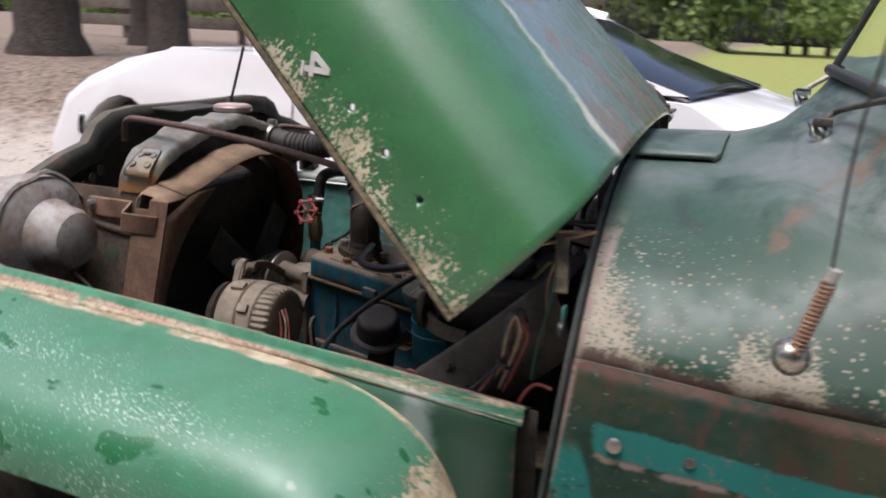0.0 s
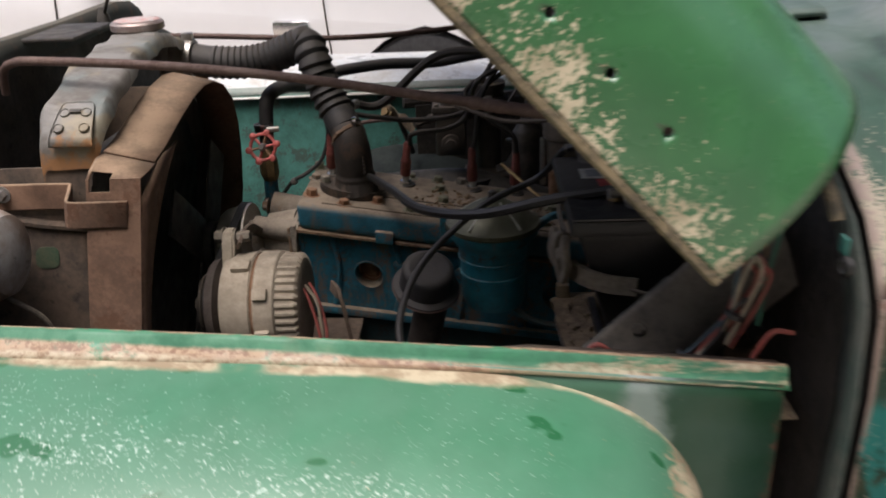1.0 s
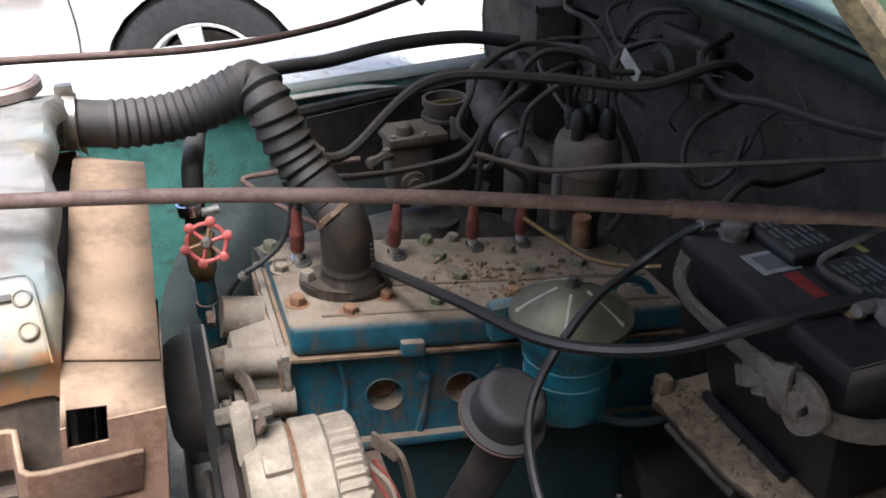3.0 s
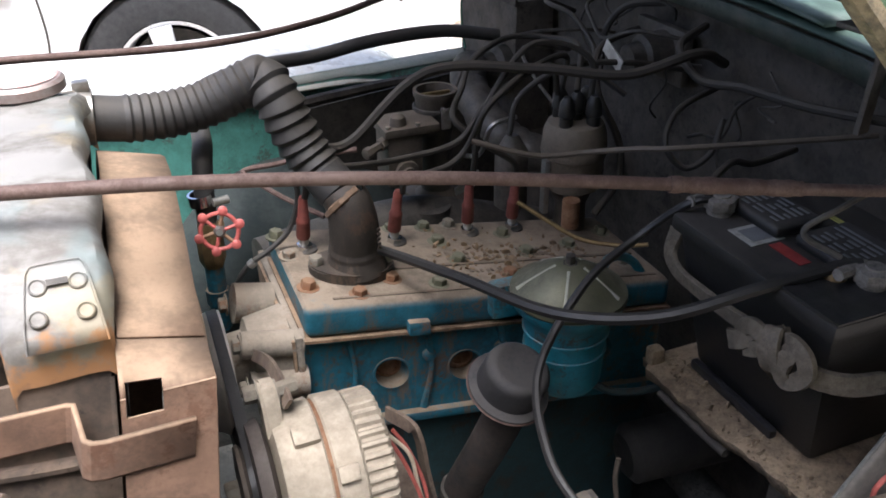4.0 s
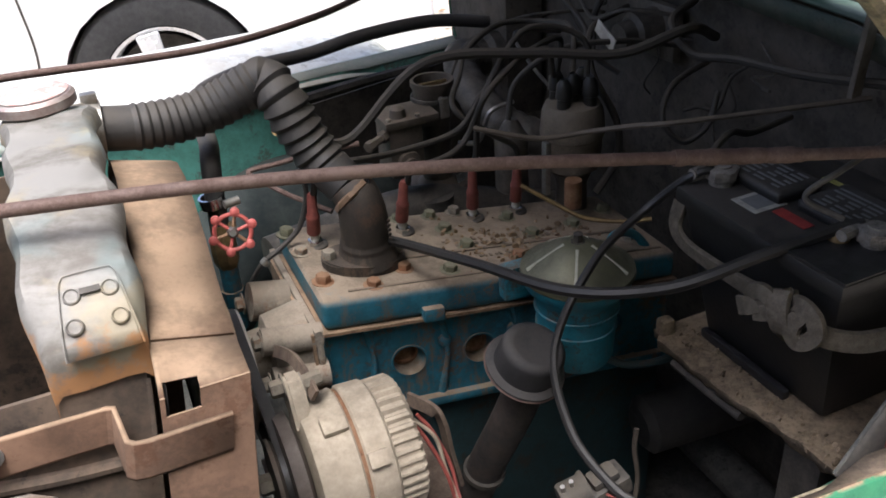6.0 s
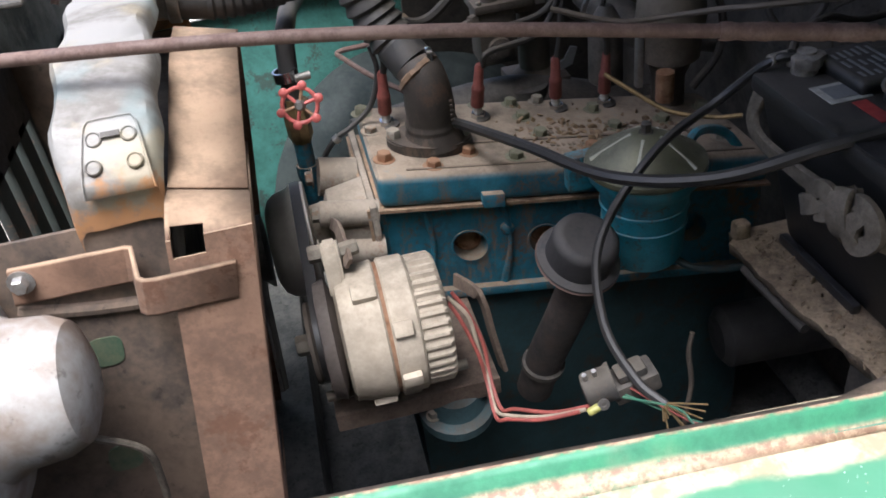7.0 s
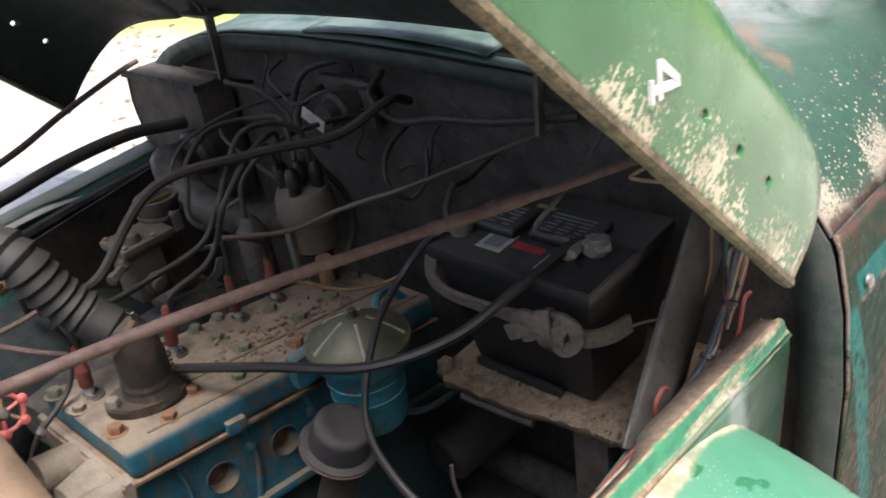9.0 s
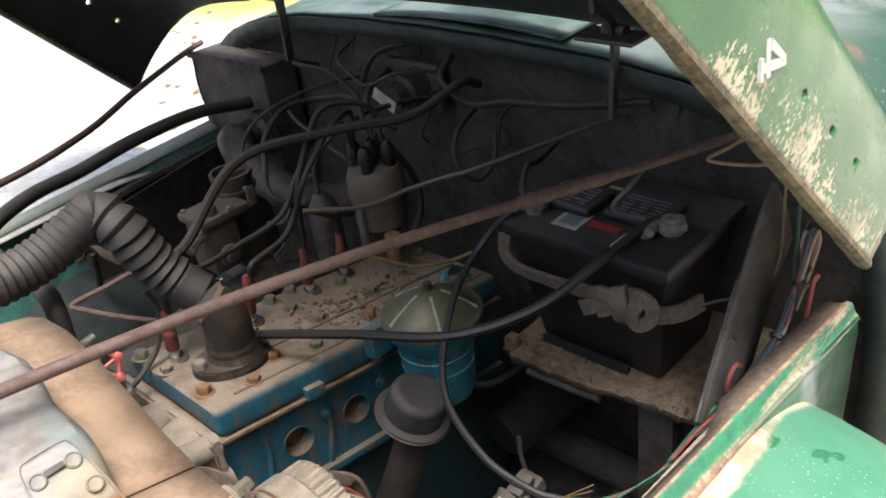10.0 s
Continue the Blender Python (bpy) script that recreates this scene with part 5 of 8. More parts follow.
part("pulley_nut", hexbolt((-0.878, 1.245, 0.998), (-1, 0, 0), 0.011, 0.014, False), BOLT, alt)
BRACKET = plain("rusty_bracket", (0.085, 0.060, 0.045), (0.17, 0.125, 0.09), 0.85, 0.0, 60, 0.5)
adj = thing("adjusting_strap", (-0.84, 1.33, 1.06), "slotted steel alternator adjusting strap", "bracket")
part("strap", ribbon([(-0.822, 1.248, 1.083), (-0.823, 1.275, 1.089), (-0.825, 1.32, 1.080), (-0.829, 1.37, 1.055), (-0.832, 1.412, 1.030)], 0.014, 0.004, lambda s: 15), BRACKET, adj)
part("strap_bolt", hexbolt((-0.829, 1.266, 1.088), (1, 0, 0.1), 0.008, 0.018), BOLT, adj)
mount = thing("alternator_bracket", (-0.79, 1.27, 0.90), "rusty brown steel bracket under the alternator", "bracket")
part("plate", box(-0.872, -0.685, 1.245, 1.40, 0.882, 0.890, 0.002), BRACKET, mount)
part("plate_flange", box(-0.872, -0.685, 1.240, 1.246, 0.868, 0.892, 0.002), BRACKET, mount)
part("arm", ribbon([(-0.712, 1.30, 0.995), (-0.698, 1.265, 1.0), (-0.691, 1.258, 0.985), (-0.685, 1.258, 0.94), (-0.677, 1.256, 0.89)], 0.016, 0.005), BRACKET, mount)
part("pivot_bolt", rod((-0.875, 1.24, 0.925), (-0.72, 1.24, 0.925), 0.006), BOLT, mount)

# heater valve with red handwheel, hose and blue pipe
valve = thing("heater_valve", (-0.842, 1.53, 1.02), "brass heater valve with a red six-lobed handwheel", "valve")
VC, VA = Vector((-0.837, 1.492, 1.147)), Vector((-0.12, -0.93, 0.30)).normalized()
a, u, w = basis(VA)
rings = []
for i in range(37):
    t = 2 * math.pi * i / 36
    rings.append(VC + (u * math.cos(t) + w * math.sin(t)) * 0.0205)
wheel = part("handwheel", tube(rings, 0.0026, 8, 2), RED, valve, "chipped red handwheel")
for k in range(6):
    t = radians(60 * k + 14)
    d = u * math.cos(t) + w * math.sin(t)
    part("lobe", lathe(VC + d * 0.0235 - a * 0.004, a, [(0, 0.003), (0.0015, 0.0054), (0.0065, 0.0054), (0.008, 0.003)], 12), RED, wheel)
    part("spoke", rod(VC + d * 0.004, VC + d * 0.020, 0.0021), RED if k % 2 else RUST, wheel)
part("hub", lathe(VC - a * 0.004, a, [(0, 0.007), (0.006, 0.0065), (0.009, 0.004), (0.012, 0.004)], 12), STEEL, valve)
part("stem", rod(VC, VC - a * 0.05, 0.005), BRASS, valve)
part("valve_body", lathe((-0.845, 1.545, 1.075), (0, 0, 1), [(0, 0.012), (0.01, 0.016), (0.035, 0.016), (0.045, 0.012), (0.06, 0.011)], 8), BRASS, valve)
part("blue_pipe", rod((-0.847, 1.545, 0.985), (-0.845, 1.545, 1.078), 0.0115, 14), BLUEBLOCK, valve, "blue painted pipe stub")
part("pipe_collar", lathe((-0.846, 1.545, 1.022), (0, 0, 1), [(0, 0.0145), (0.02, 0.0145)], 8), BLUEBLOCK, valve)
hh = thing("heater_hose", (-0.85, 1.56, 1.15), "black rubber heater hose with a steel worm clamp", "hose")
part("hose_body", tube([(-0.845, 1.546, 1.125), (-0.842, 1.552, 1.17), (-0.838, 1.558, 1.205), (-0.832, 1.590, 1.214), (-0.826, 1.66, 1.206), (-0.812, 1.80, 1.176), (-0.790, 1.92, 1.172), (-0.694, 1.998, 1.170), (-0.586, 2.0365, 1.163), (-0.479, 2.029, 1.180), (-0.351, 2.0265, 1.183), (-0.244, 2.0186, 1.165)], 0.0118, 14), HOSE, hh)
part("clamp", lathe((-0.846, 1.547, 1.158), (-0.08, 0.05, 1), [(0, 0.0155), (0.013, 0.0155), (0.013, 0.0125), (0, 0.0125)], 24), CHROME, hh)
part("clamp_screw", rod((-0.836, 1.529, 1.165), (-0.818, 1.533, 1.165), 0.005), STEEL, hh)

# oil filter canister
filt = thing("oil_filter", (-0.478, 1.33, 0.95), "turquoise oil filter canister with an olive ribbed lid", "oil filter")
FC = Vector((-0.478, 1.332, 0.0))
part("canister", lathe(FC + Vector((0, 0, 0.945)), (0, 0, 1), [(0, 0.030), (0.004, 0.042), (0.012, 0.046), (0.052, 0.0480), (0.053, 0.0495), (0.057, 0.0495), (0.058, 0.0480), (0.094, 0.0505), (0.104, 0.056), (0.114, 0.0635), (0.124, 0.0655)], 40), CAN, filt)
part("lid", lathe(FC + Vector((0, 0, 1.069)), (0, 0, 1), [(0, 0.0655), (0.003, 0.068), (0.008, 0.067), (0.010, 0.060), (0.020, 0.048), (0.034, 0.026), (0.040, 0.014), (0.041, 0.006)], 40), LID, filt)
for k in range(5):
    t = radians(72 * k + 20)
    d = Vector((math.cos(t), math.sin(t), 0))
    part("lid_rib", rod(FC + Vector((0, 0, 1.107)) + d * 0.016, FC + Vector((0, 0, 1.0795)) + d * 0.060, 0.0026, 6), plain("pale_rib", (0.42, 0.42, 0.34), (0.28, 0.28, 0.21), 0.6, 0.2, 60, 0.2) if k == 0 else filt.children[-1].data.materials[0], filt)
part("lid_bolt", lathe(FC + Vector((0, 0, 1.106)), (0, 0, 1), [(0, 0.009), (0.004, 0.009), (0.004, 0.006), (0.014, 0.006), (0.016, 0.003)], 6), GREASE, filt)
part("band", lathe(FC + Vector((0, 0, 1.022)), (0, 0, 1), [(0, 0.0500), (0.001, 0.0512), (0.004, 0.0512), (0.005, 0.0500)], 40, None, None, False), CAN, filt)
part("bracket_ear", box(-0.556, -0.52, 1.365, 1.385, 1.03, 1.075, 0.004), CAN, filt)
part("oil_pipe", tube([(-0.42, 1.36, 1.05), (-0.38, 1.40, 1.055), (-0.33, 1.42, 1.03), (-0.30, 1.41, 0.98)], 0.006, 8), CAN, filt)
part("base_pipe", tube([(-0.46, 1.32, 0.955), (-0.42, 1.30, 0.93), (-0.34, 1.30, 0.92), (-0.25, 1.34, 0.93)], 0.005, 8), BLUESHADE, filt)

# oil filler tube with breather cap
bre = thing("oil_filler", (-0.60, 1.33, 0.80), "black oil filler tube with a rusty-rimmed breather cap", "oil filler")
BA = Vector((0.17, -0.36, 0.90)).normalized()
BT = Vector((-0.567, 1.268, 1.040))
part("cap", lathe(BT - BA * 0.05, BA, [(0, 0.041), (0.003, 0.0475), (0.006, 0.0470), (0.009, 0.0385), (0.034, 0.0372), (0.040, 0.0355), (0.0435, 0.031), (0.0445, 0.026), (0.0435, 0.024), (0.0440, 0.0)], 36), dusty("dull_black_cap", (0.036, 0.035, 0.036), 0.6, 0.0, (0.12, 0.11, 0.10), 0.8), bre)
part("cap_rim", lathe(BT - BA * 0.051, BA, [(0, 0.0465), (0.003, 0.0485), (0.006, 0.0465)], 36, None, None, False), RUSTROD, bre)
part("tube", tube([(-0.565, 1.285, 0.985), (-0.583, 1.31, 0.90), (-0.603, 1.34, 0.81), (-0.615, 1.36, 0.74)], 0.024, 18), plain("grimy_tube", (0.020, 0.020, 0.020), (0.055, 0.042, 0.034), 0.7, 0, 40, 0.3), bre)
part("tube_collar", lathe((-0.605, 1.342, 0.80), (-0.1, 0.25, -0.95), [(0, 0.028), (0.008, 0.028)], 20), GREASE, bre)

# carburettor
carb = thing("carburettor", (-0.52, 1.70, 1.02), "dirty grey cast carburettor", "carburettor")
part("float_bowl", box(-0.60, -0.545, 1.645, 1.705, 1.075, 1.155, 0.008), CAST, carb)
part("bowl_cover", box(-0.605, -0.52, 1.64, 1.71, 1.155, 1.168, 0.004), CAST, carb)
part("barrel", lathe((-0.505, 1.70, 1.03), (0, 0, 1), [(0, 0.034), (0.01, 0.024), (0.10, 0.024), (0.11, 0.029), (0.155, 0.030), (0.16, 0.033), (0.168, 0.033), (0.168, 0.028), (0.14, 0.026)], 26), CAST, carb)
part("cover_lug", lathe((-0.578, 1.66, 1.166), (0, 0, 1), [(0, 0.013), (0.014, 0.011), (0.018, 0.006)], 12), CAST, carb)
part("choke_plate", box(-0.528, -0.482, 1.697, 1.703, 1.178, 1.194, 0.001), BRASS, carb)
part("fuel_fitting", lathe((-0.60, 1.655, 1.146), (-0.85, -0.5, -0.1), [(0, 0.009), (0.012, 0.009), (0.013, 0.0065), (0.03, 0.0065), (0.031, 0.0085), (0.042, 0.0085), (0.043, 0.005)], 6), CAST, carb)
for x, y in ((-0.597, 1.648), (-0.597, 1.702), (-0.553, 1.646), (-0.530, 1.703)):
    part("cover_screw", hexbolt((x, y, 1.168), (0, 0, 1), 0.0042, 0.004, False), BOLT, carb)
part("bowl_boss", lathe((-0.572, 1.645, 1.10), (0, -1, 0), [(0, 0.018), (0.006, 0.017), (0.008, 0.010), (0.014, 0.010), (0.015, 0.0)], 16), CAST, carb)
part("cover_neck", box(-0.545, -0.505, 1.672, 1.70, 1.135, 1.165, 0.006), CAST, carb)
part("choke_shaft", rod((-0.505, 1.655, 1.176), (-0.505, 1.745, 1.176), 0.004, 8), STEEL, carb)
part("choke_lever", box(-0.512, -0.497, 1.656, 1.660, 1.150, 1.182, 0.002), STEEL, carb)
part("horn_clamp", lathe((-0.505, 1.70, 1.168), (0, 0, 1), [(0, 0.0315), (0.001, 0.034), (0.006, 0.034), (0.007, 0.0315)], 26, None, None, False), GREASE, carb)
part("throttle_arm", prism([(-0.49, 1.04), (-0.46, 1.05), (-0.452, 1.075), (-0.462, 1.078), (-0.472, 1.06), (-0.492, 1.052)], 1.655, 1.659, "xz"), STEEL, carb)
part("linkage", tube([(-0.47, 1.69, 1.09), (-0.45, 1.66, 1.10), (-0.44, 1.64, 1.15), (-0.40, 1.64, 1.16)], 0.004, 6), STEEL, carb)
part("flange", box(-0.55, -0.46, 1.66, 1.74, 1.015, 1.03, 0.004), CAST, carb)
for ob in carb.children:
    ob.data.transform(Matrix.Translation((0.027, 0.042, -0.015)))
mani = thing("manifold", (-0.55, 1.72, 0.95), "dark rusty intake and exhaust manifold", "manifold")
part("runner", tube([(-0.77, 1.68, 0.985), (-0.65, 1.70, 0.99), (-0.52, 1.71, 0.99), (-0.40, 1.70, 0.96), (-0.28, 1.68, 0.93)], 0.038, 16), GREASE, mani)
part("riser", rod((-0.505, 1.70, 0.98), (-0.505, 1.70, 1.016), 0.032, 16), GREASE, mani)

# distributor
dist = thing("distributor", (-0.345, 1.56, 0.98), "dusty ignition distributor with plug leads", "distributor")
DM = dusty("distributor_brown", (0.16, 0.135, 0.105), 0.6, 0.1, (0.28, 0.23, 0.17), 0.7)
D0 = Vector((-0.345, 1.56, 0.036))
part("shaft_housing", lathe(D0 + Vector((0, 0, 0.98)), (0, 0, 1), [(-0.04, 0.024), (0.04, 0.022), (0.06, 0.03)], 20), CAST, dist)
part("bowl", lathe(D0 + Vector((0, 0, 1.04)), (0, 0, 1), [(0, 0.028), (0.008, 0.040), (0.05, 0.042), (0.054, 0.044)], 28), DM, dist)
dcap = part("cap", lathe(D0 + Vector((0, 0, 1.095)), (0, 0, 1), [(0, 0.045), (0.006, 0.046), (0.034, 0.043), (0.046, 0.038), (0.050, 0.02)], 28), DM, dist)
TOWERS = [(0.0, 0.0)] + [(0.026 * math.cos(radians(90 * k + 30)), 0.026 * math.sin(radians(90 * k + 30))) for k in range(4)]
for dx, dy in TOWERS:
    part("tower", lathe(D0 + Vector((dx, dy, 1.138)), (0, 0, 1), [(0, 0.010), (0.016, 0.009), (0.018, 0.0115), (0.036, 0.010), (0.044, 0.005)], 14), RUBBER, dcap)
part("clip", box(-0.395, -0.386, 1.548, 1.560, 1.05, 1.13, 0.002), STEEL, dist)
part("condenser", rod((-0.372, 1.512, 1.045), (-0.372, 1.512, 1.085), 0.012, 12), RUST, dist)
coil = thing("ignition_coil", (-0.40, 1.60, 1.05), "dark cylindrical ignition coil", "coil")
part("can", lathe((-0.415, 1.61, 1.04), (0, 0, 1), [(0, 0.02), (0.003, 0.024), (0.085, 0.024), (0.09, 0.02), (0.105, 0.012), (0.11, 0.008)], 22), GREASE, coil)

# plug leads and other leads
def lead(name, pts, r, mat, label, category="cable", group="", per=8):
    t = thing(name, pts[len(pts) // 2], label, category, group)
    part("lead", tube(pts, r, 8, per), mat, t)
    return t


PL = "dusty black spark plug lead"
lead("plug_lead", [(-0.732, 1.520, 1.155), (-0.72, 1.515, 1.19), (-0.66, 1.53, 1.18), (-0.60, 1.56, 1.165), (-0.52, 1.56, 1.175), (-0.48, 1.56, 1.22), (-0.43, 1.56, 1.25), (-0.385, 1.565, 1.258), (-0.368, 1.573, 1.214)], 0.0042, CABLE, PL, "cable", "plug leads")
lead("plug_lead", [(-0.607, 1.530, 1.133), (-0.60, 1.525, 1.152), (-0.544, 1.533, 1.157), (-0.514, 1.539, 1.176), (-0.50, 1.52, 1.227), (-0.465, 1.53, 1.25), (-0.41, 1.56, 1.262), (-0.355, 1.58, 1.262), (-0.358, 1.582, 1.214)], 0.0042, CABLE, PL, "cable", "plug leads")
lead("plug_lead", [(-0.506, 1.549, 1.112), (-0.50, 1.55, 1.14), (-0.49, 1.555, 1.20), (-0.455, 1.56, 1.255), (-0.41, 1.575, 1.285), (-0.36, 1.57, 1.28), (-0.33, 1.555, 1.258), (-0.332, 1.547, 1.214)], 0.0042, CABLE, PL, "cable", "plug leads")
lead("plug_lead", [(-0.434, 1.558, 1.10), (-0.44, 1.553, 1.135), (-0.48, 1.56, 1.165), (-0.516, 1.58, 1.20), (-0.483, 1.63, 1.22), (-0.457, 1.655, 1.247), (-0.388, 1.69, 1.262), (-0.329, 1.67, 1.26), (-0.318, 1.61, 1.262), (-0.345, 1.562, 1.218)], 0.0042, CABLE, PL, "cable", "plug leads")
lead("battery_cable", [(-0.672, 1.452, 1.103), (-0.6634, 1.442, 1.109), (-0.6162, 1.3192, 1.1302), (-0.5692, 1.2048, 1.1454), (-0.4969, 1.144, 1.1606), (-0.4167, 1.1146, 1.1872), (-0.345, 1.098, 1.203), (-0.325, 1.09, 1.205)], 0.0062, RUBBER, "thick black battery cable drooping over the engine")
lead("ground_cable", [(-0.36, 1.245, 1.206), (-0.3852, 1.2581, 1.2008), (-0.4169, 1.2915, 1.1529), (-0.4938, 1.2732, 1.1203), (-0.5714, 1.2256, 1.0633), (-0.599, 1.1499, 1.0249), (-0.5919, 1.089, 1.0013), (-0.575, 1.06, 0.99)], 0.0048, RUBBER, "black ground cable hanging in front of the oil filter")
vac = lead("vacuum_hose", [(-0.705, 1.565, 1.192), (-0.6962, 1.5756, 1.1908), (-0.6518, 1.5862, 1.1888), (-0.5522, 1.5795, 1.2666), (-0.4233, 1.5364, 1.2672), (-0.319, 1.4909, 1.2587), (-0.23, 1.4715, 1.2799), (-0.16, 1.5, 1.25)], 0.0069, CABLE, "black rubber vacuum hose arching over the engine", "hose")
part("end_clamp", lathe((-0.70, 1.570, 1.191), (0.75, 0.6, 0.0), [(0, 0.0072), (0.001, 0.0082), (0.008, 0.0082), (0.009, 0.0072)], 16), STEEL, vac)
lead("throttle_rod", [(-0.53, 1.49, 1.205), (-0.46, 1.455, 1.188), (-0.40, 1.429, 1.193), (-0.369, 1.384, 1.209), (-0.331, 1.343, 1.22), (-0.15, 1.25, 1.24)], 0.0034, CAST, "thin dusty throttle rod", "rod")
lead("fuel_line", [(-0.62, 1.68, 1.135), (-0.68, 1.695, 1.130), (-0.73, 1.712, 1.119), (-0.764, 1.724, 1.113), (-0.773, 1.724, 1.109), (-0.766, 1.712, 1.105), (-0.735, 1.665, 1.092), (-0.69, 1.61, 1.078)], 0.0038, RUSTROD, "thin bent steel fuel line doubling back behind the hose", "pipe")
byp = lead("bypass_hose", [(-0.83, 1.53, 1.005), (-0.829, 1.53, 1.036), (-0.822, 1.53, 1.055), (-0.804, 1.53, 1.076), (-0.782, 1.53, 1.088), (-0.756, 1.53, 1.108), (-0.743, 1.53, 1.135), (-0.738, 1.53, 1.160), (-0.742, 1.535, 1.185)], 0.0034, HOSE, "thin black rubber bypass hose beside the valve", "hose")
part("end_clamp", lathe((-0.806, 1.53, 1.073), (0.70, 0.0, 0.50), [(0, 0.0040), (0.001, 0.0056), (0.008, 0.0056), (0.009, 0.0040)], 16), STEEL, byp)
lead("oil_line", [(-0.46, 1.50, 1.105), (-0.43, 1.47, 1.085), (-0.40, 1.44, 1.068), (-0.36, 1.41, 1.065), (-0.33, 1.39, 1.07)], 0.003, BRASS, "thin tarnished oil line", "pipe")

# ---- radiator end of the bay ----
RC = 1.390


def lean(bm):
    """The radiator and its shroud lean back at the top."""
    for v in bm.verts:
        v.co.x += 0.14 * (v.co.z - 1.22)
        if v.co.y < 1.3:
            v.co.y += 0.11 * min(v.co.z - 1.217, 0.0)
    return bm

rad = thing("radiator", (-1.0, RC, 0.7), "old radiator with a silvered tank and rusty side plate", "radiator")
half = [(0.223, 1.222), (0.2225, 1.243), (0.219, 1.257), (0.207, 1.273), (0.184, 1.290), (0.12, 1.312), (0.05, 1.328), (0.0, 1.334)]
prof = [(RC - a, z) for a, z in half] + [(RC + a, z + 0.008 * (a < 0.2)) for a, z in half[-2::-1]]
rows = []
for x, inset in ((-1.026, 0.02), (-1.024, 0.006), (-1.019, 0.0), (-1.0, -0.001), (-0.97, -0.001), (-0.952, 0.0), (-0.946, 0.006), (-0.944, 0.02)):
    fine = smooth_path([(0, y, z) for y, z in prof], 5)
    row = []
    for p in fine:
        # dents and bulges along the soldered edges
        dent = 0.0022 * math.sin(p.y * 61.0 + 1.0) * math.sin(p.y * 23.0) + 0.0012 * math.sin(p.y * 140.0 + x * 90)
        row.append((x + (0.0030 * math.sin(p.y * 74.0) + 0.002 * math.sin(p.y * 31.0)) * (1 if x > -0.96 else -1 if x < -1.01 else 0), p.y, p.z - inset + dent))
    rows.append(row)
part("top_tank", grid(rows), SILVER, rad, "silver painted tank, rusting at its ends")
SIDE = plain("rusty_dark_plate", (0.050, 0.038, 0.029), (0.135, 0.095, 0.065), 0.85, 0.0, 22, 0.5, 6.0, 0.001, 0.5)
GLIMPSE = plain("green_glimpse", (0.028, 0.062, 0.036), (0.085, 0.09, 0.05), 0.7, 0, 60, 0.2)
for side in (-1, 1):
    y = RC + side * 0.217
    plate = part("side_plate", lean(box(-1.19, -0.956, y - 0.002, y + 0.002, 0.62, 1.225, 0.001)), SIDE, rad, "dark rusty side plate")
    part("plate_flange", lean(box(-0.9575, -0.9535, y - 0.003, y + 0.018, 0.62, 1.215, 0.001)), SIDE, plate)
    if side < 0:
        part("plate_rib", lean(tube([(-1.08, y - 0.003, 1.165), (-1.02, y - 0.003, 1.155), (-0.965, y - 0.003, 1.15)], 0.006, 8)), SIDE, plate)
        for x, z in ((-1.019, 1.112), (-1.022, 1.0)):
            ring = [(x - 0.002 + 0.015 * math.copysign(abs(math.cos(t)) ** 0.6, math.cos(t)), z + 0.014 * math.copysign(abs(math.sin(t)) ** 0.6, math.sin(t))) for t in (2 * math.pi * i / 24 for i in range(24))]
            part("plate_window", lean(prism(ring, y - 0.0035, y - 0.0022, "xz")), GLIMPSE, plate, "rounded opening showing green paint behind")
part("core", lean(box(-1.015, -0.957, RC - 0.212, RC + 0.212, 0.62, 1.21, 0.002)), GREASE, rad)
# mounting tab with four pressed dimples
tab_a, tab_b = Vector((-0.977, RC - 0.180, 1.2935)), Vector((-0.977, RC - 0.236, 1.2445))
dirn = (tab_b - tab_a).normalized()
nrm = Vector((1, 0, 0)).cross(dirn).normalized()
if nrm.z < 0:
    nrm = -nrm
rows = []
for k, (s, wd, lift) in enumerate(((0.0, 0.013, 0.0014), (0.04, 0.018, 0.003), (0.13, 0.0205, 0.004), (0.45, 0.0235, 0.0065), (0.70, 0.0255, 0.0065), (0.86, 0.0265, 0.003))):
    c = tab_a.lerp(tab_b, s) + nrm * lift
    rows.append([c + Vector((dx, 0, 0)) for dx in (-wd, -wd * 0.9, 0, wd * 0.9, wd)])
tab = solid(part("mounting_tab", grid(rows), SILVER, rad, "pressed silver tab with four dimples"), 0.003)
for s, dx in ((0.24, -0.0132), (0.24, 0.0132), (0.56, -0.0155), (0.56, 0.0155)):
    c = tab_a.lerp(tab_b, s) + nrm * (0.0040 + 0.0055 * min(s / 0.5, 1)) + Vector((dx, 0, 0))
    part("dimple", lathe(c - nrm * 0.0012, nrm, [(0, 0.0066), (0.0016, 0.0062), (0.0021, 0.0054), (0.0010, 0.0044), (0.0004, 0.0)], 18), SILVER, tab)
c = tab_a.lerp(tab_b, 0.22) + nrm * 0.0062
edge = [q for q in (rows[5][0], rows[4][0], rows[3][0], rows[2][0], rows[1][0], rows[0][0], rows[0][4], rows[1][4], rows[2][4], rows[3][4], rows[4][4], rows[5][4])]
part("tab_edge", tube([Vector(q) + nrm * 0.0005 for q in edge], 0.0008, 6, 4), SILVER, tab)
part("slot", box(-0.007, 0.007, -0.0022, 0.0022, -0.0005, 0.0022, 0.0, Matrix.Translation(c) @ nrm.to_track_quat("Z", "Y").to_matrix().to_4x4()), GREASE, tab)
part("filler_neck", lathe((-0.993, 1.470, 1.322), (0, 0, 1), [(0, 0.028), (0.006, 0.026), (0.018, 0.027)], 24), SILVER, rad)
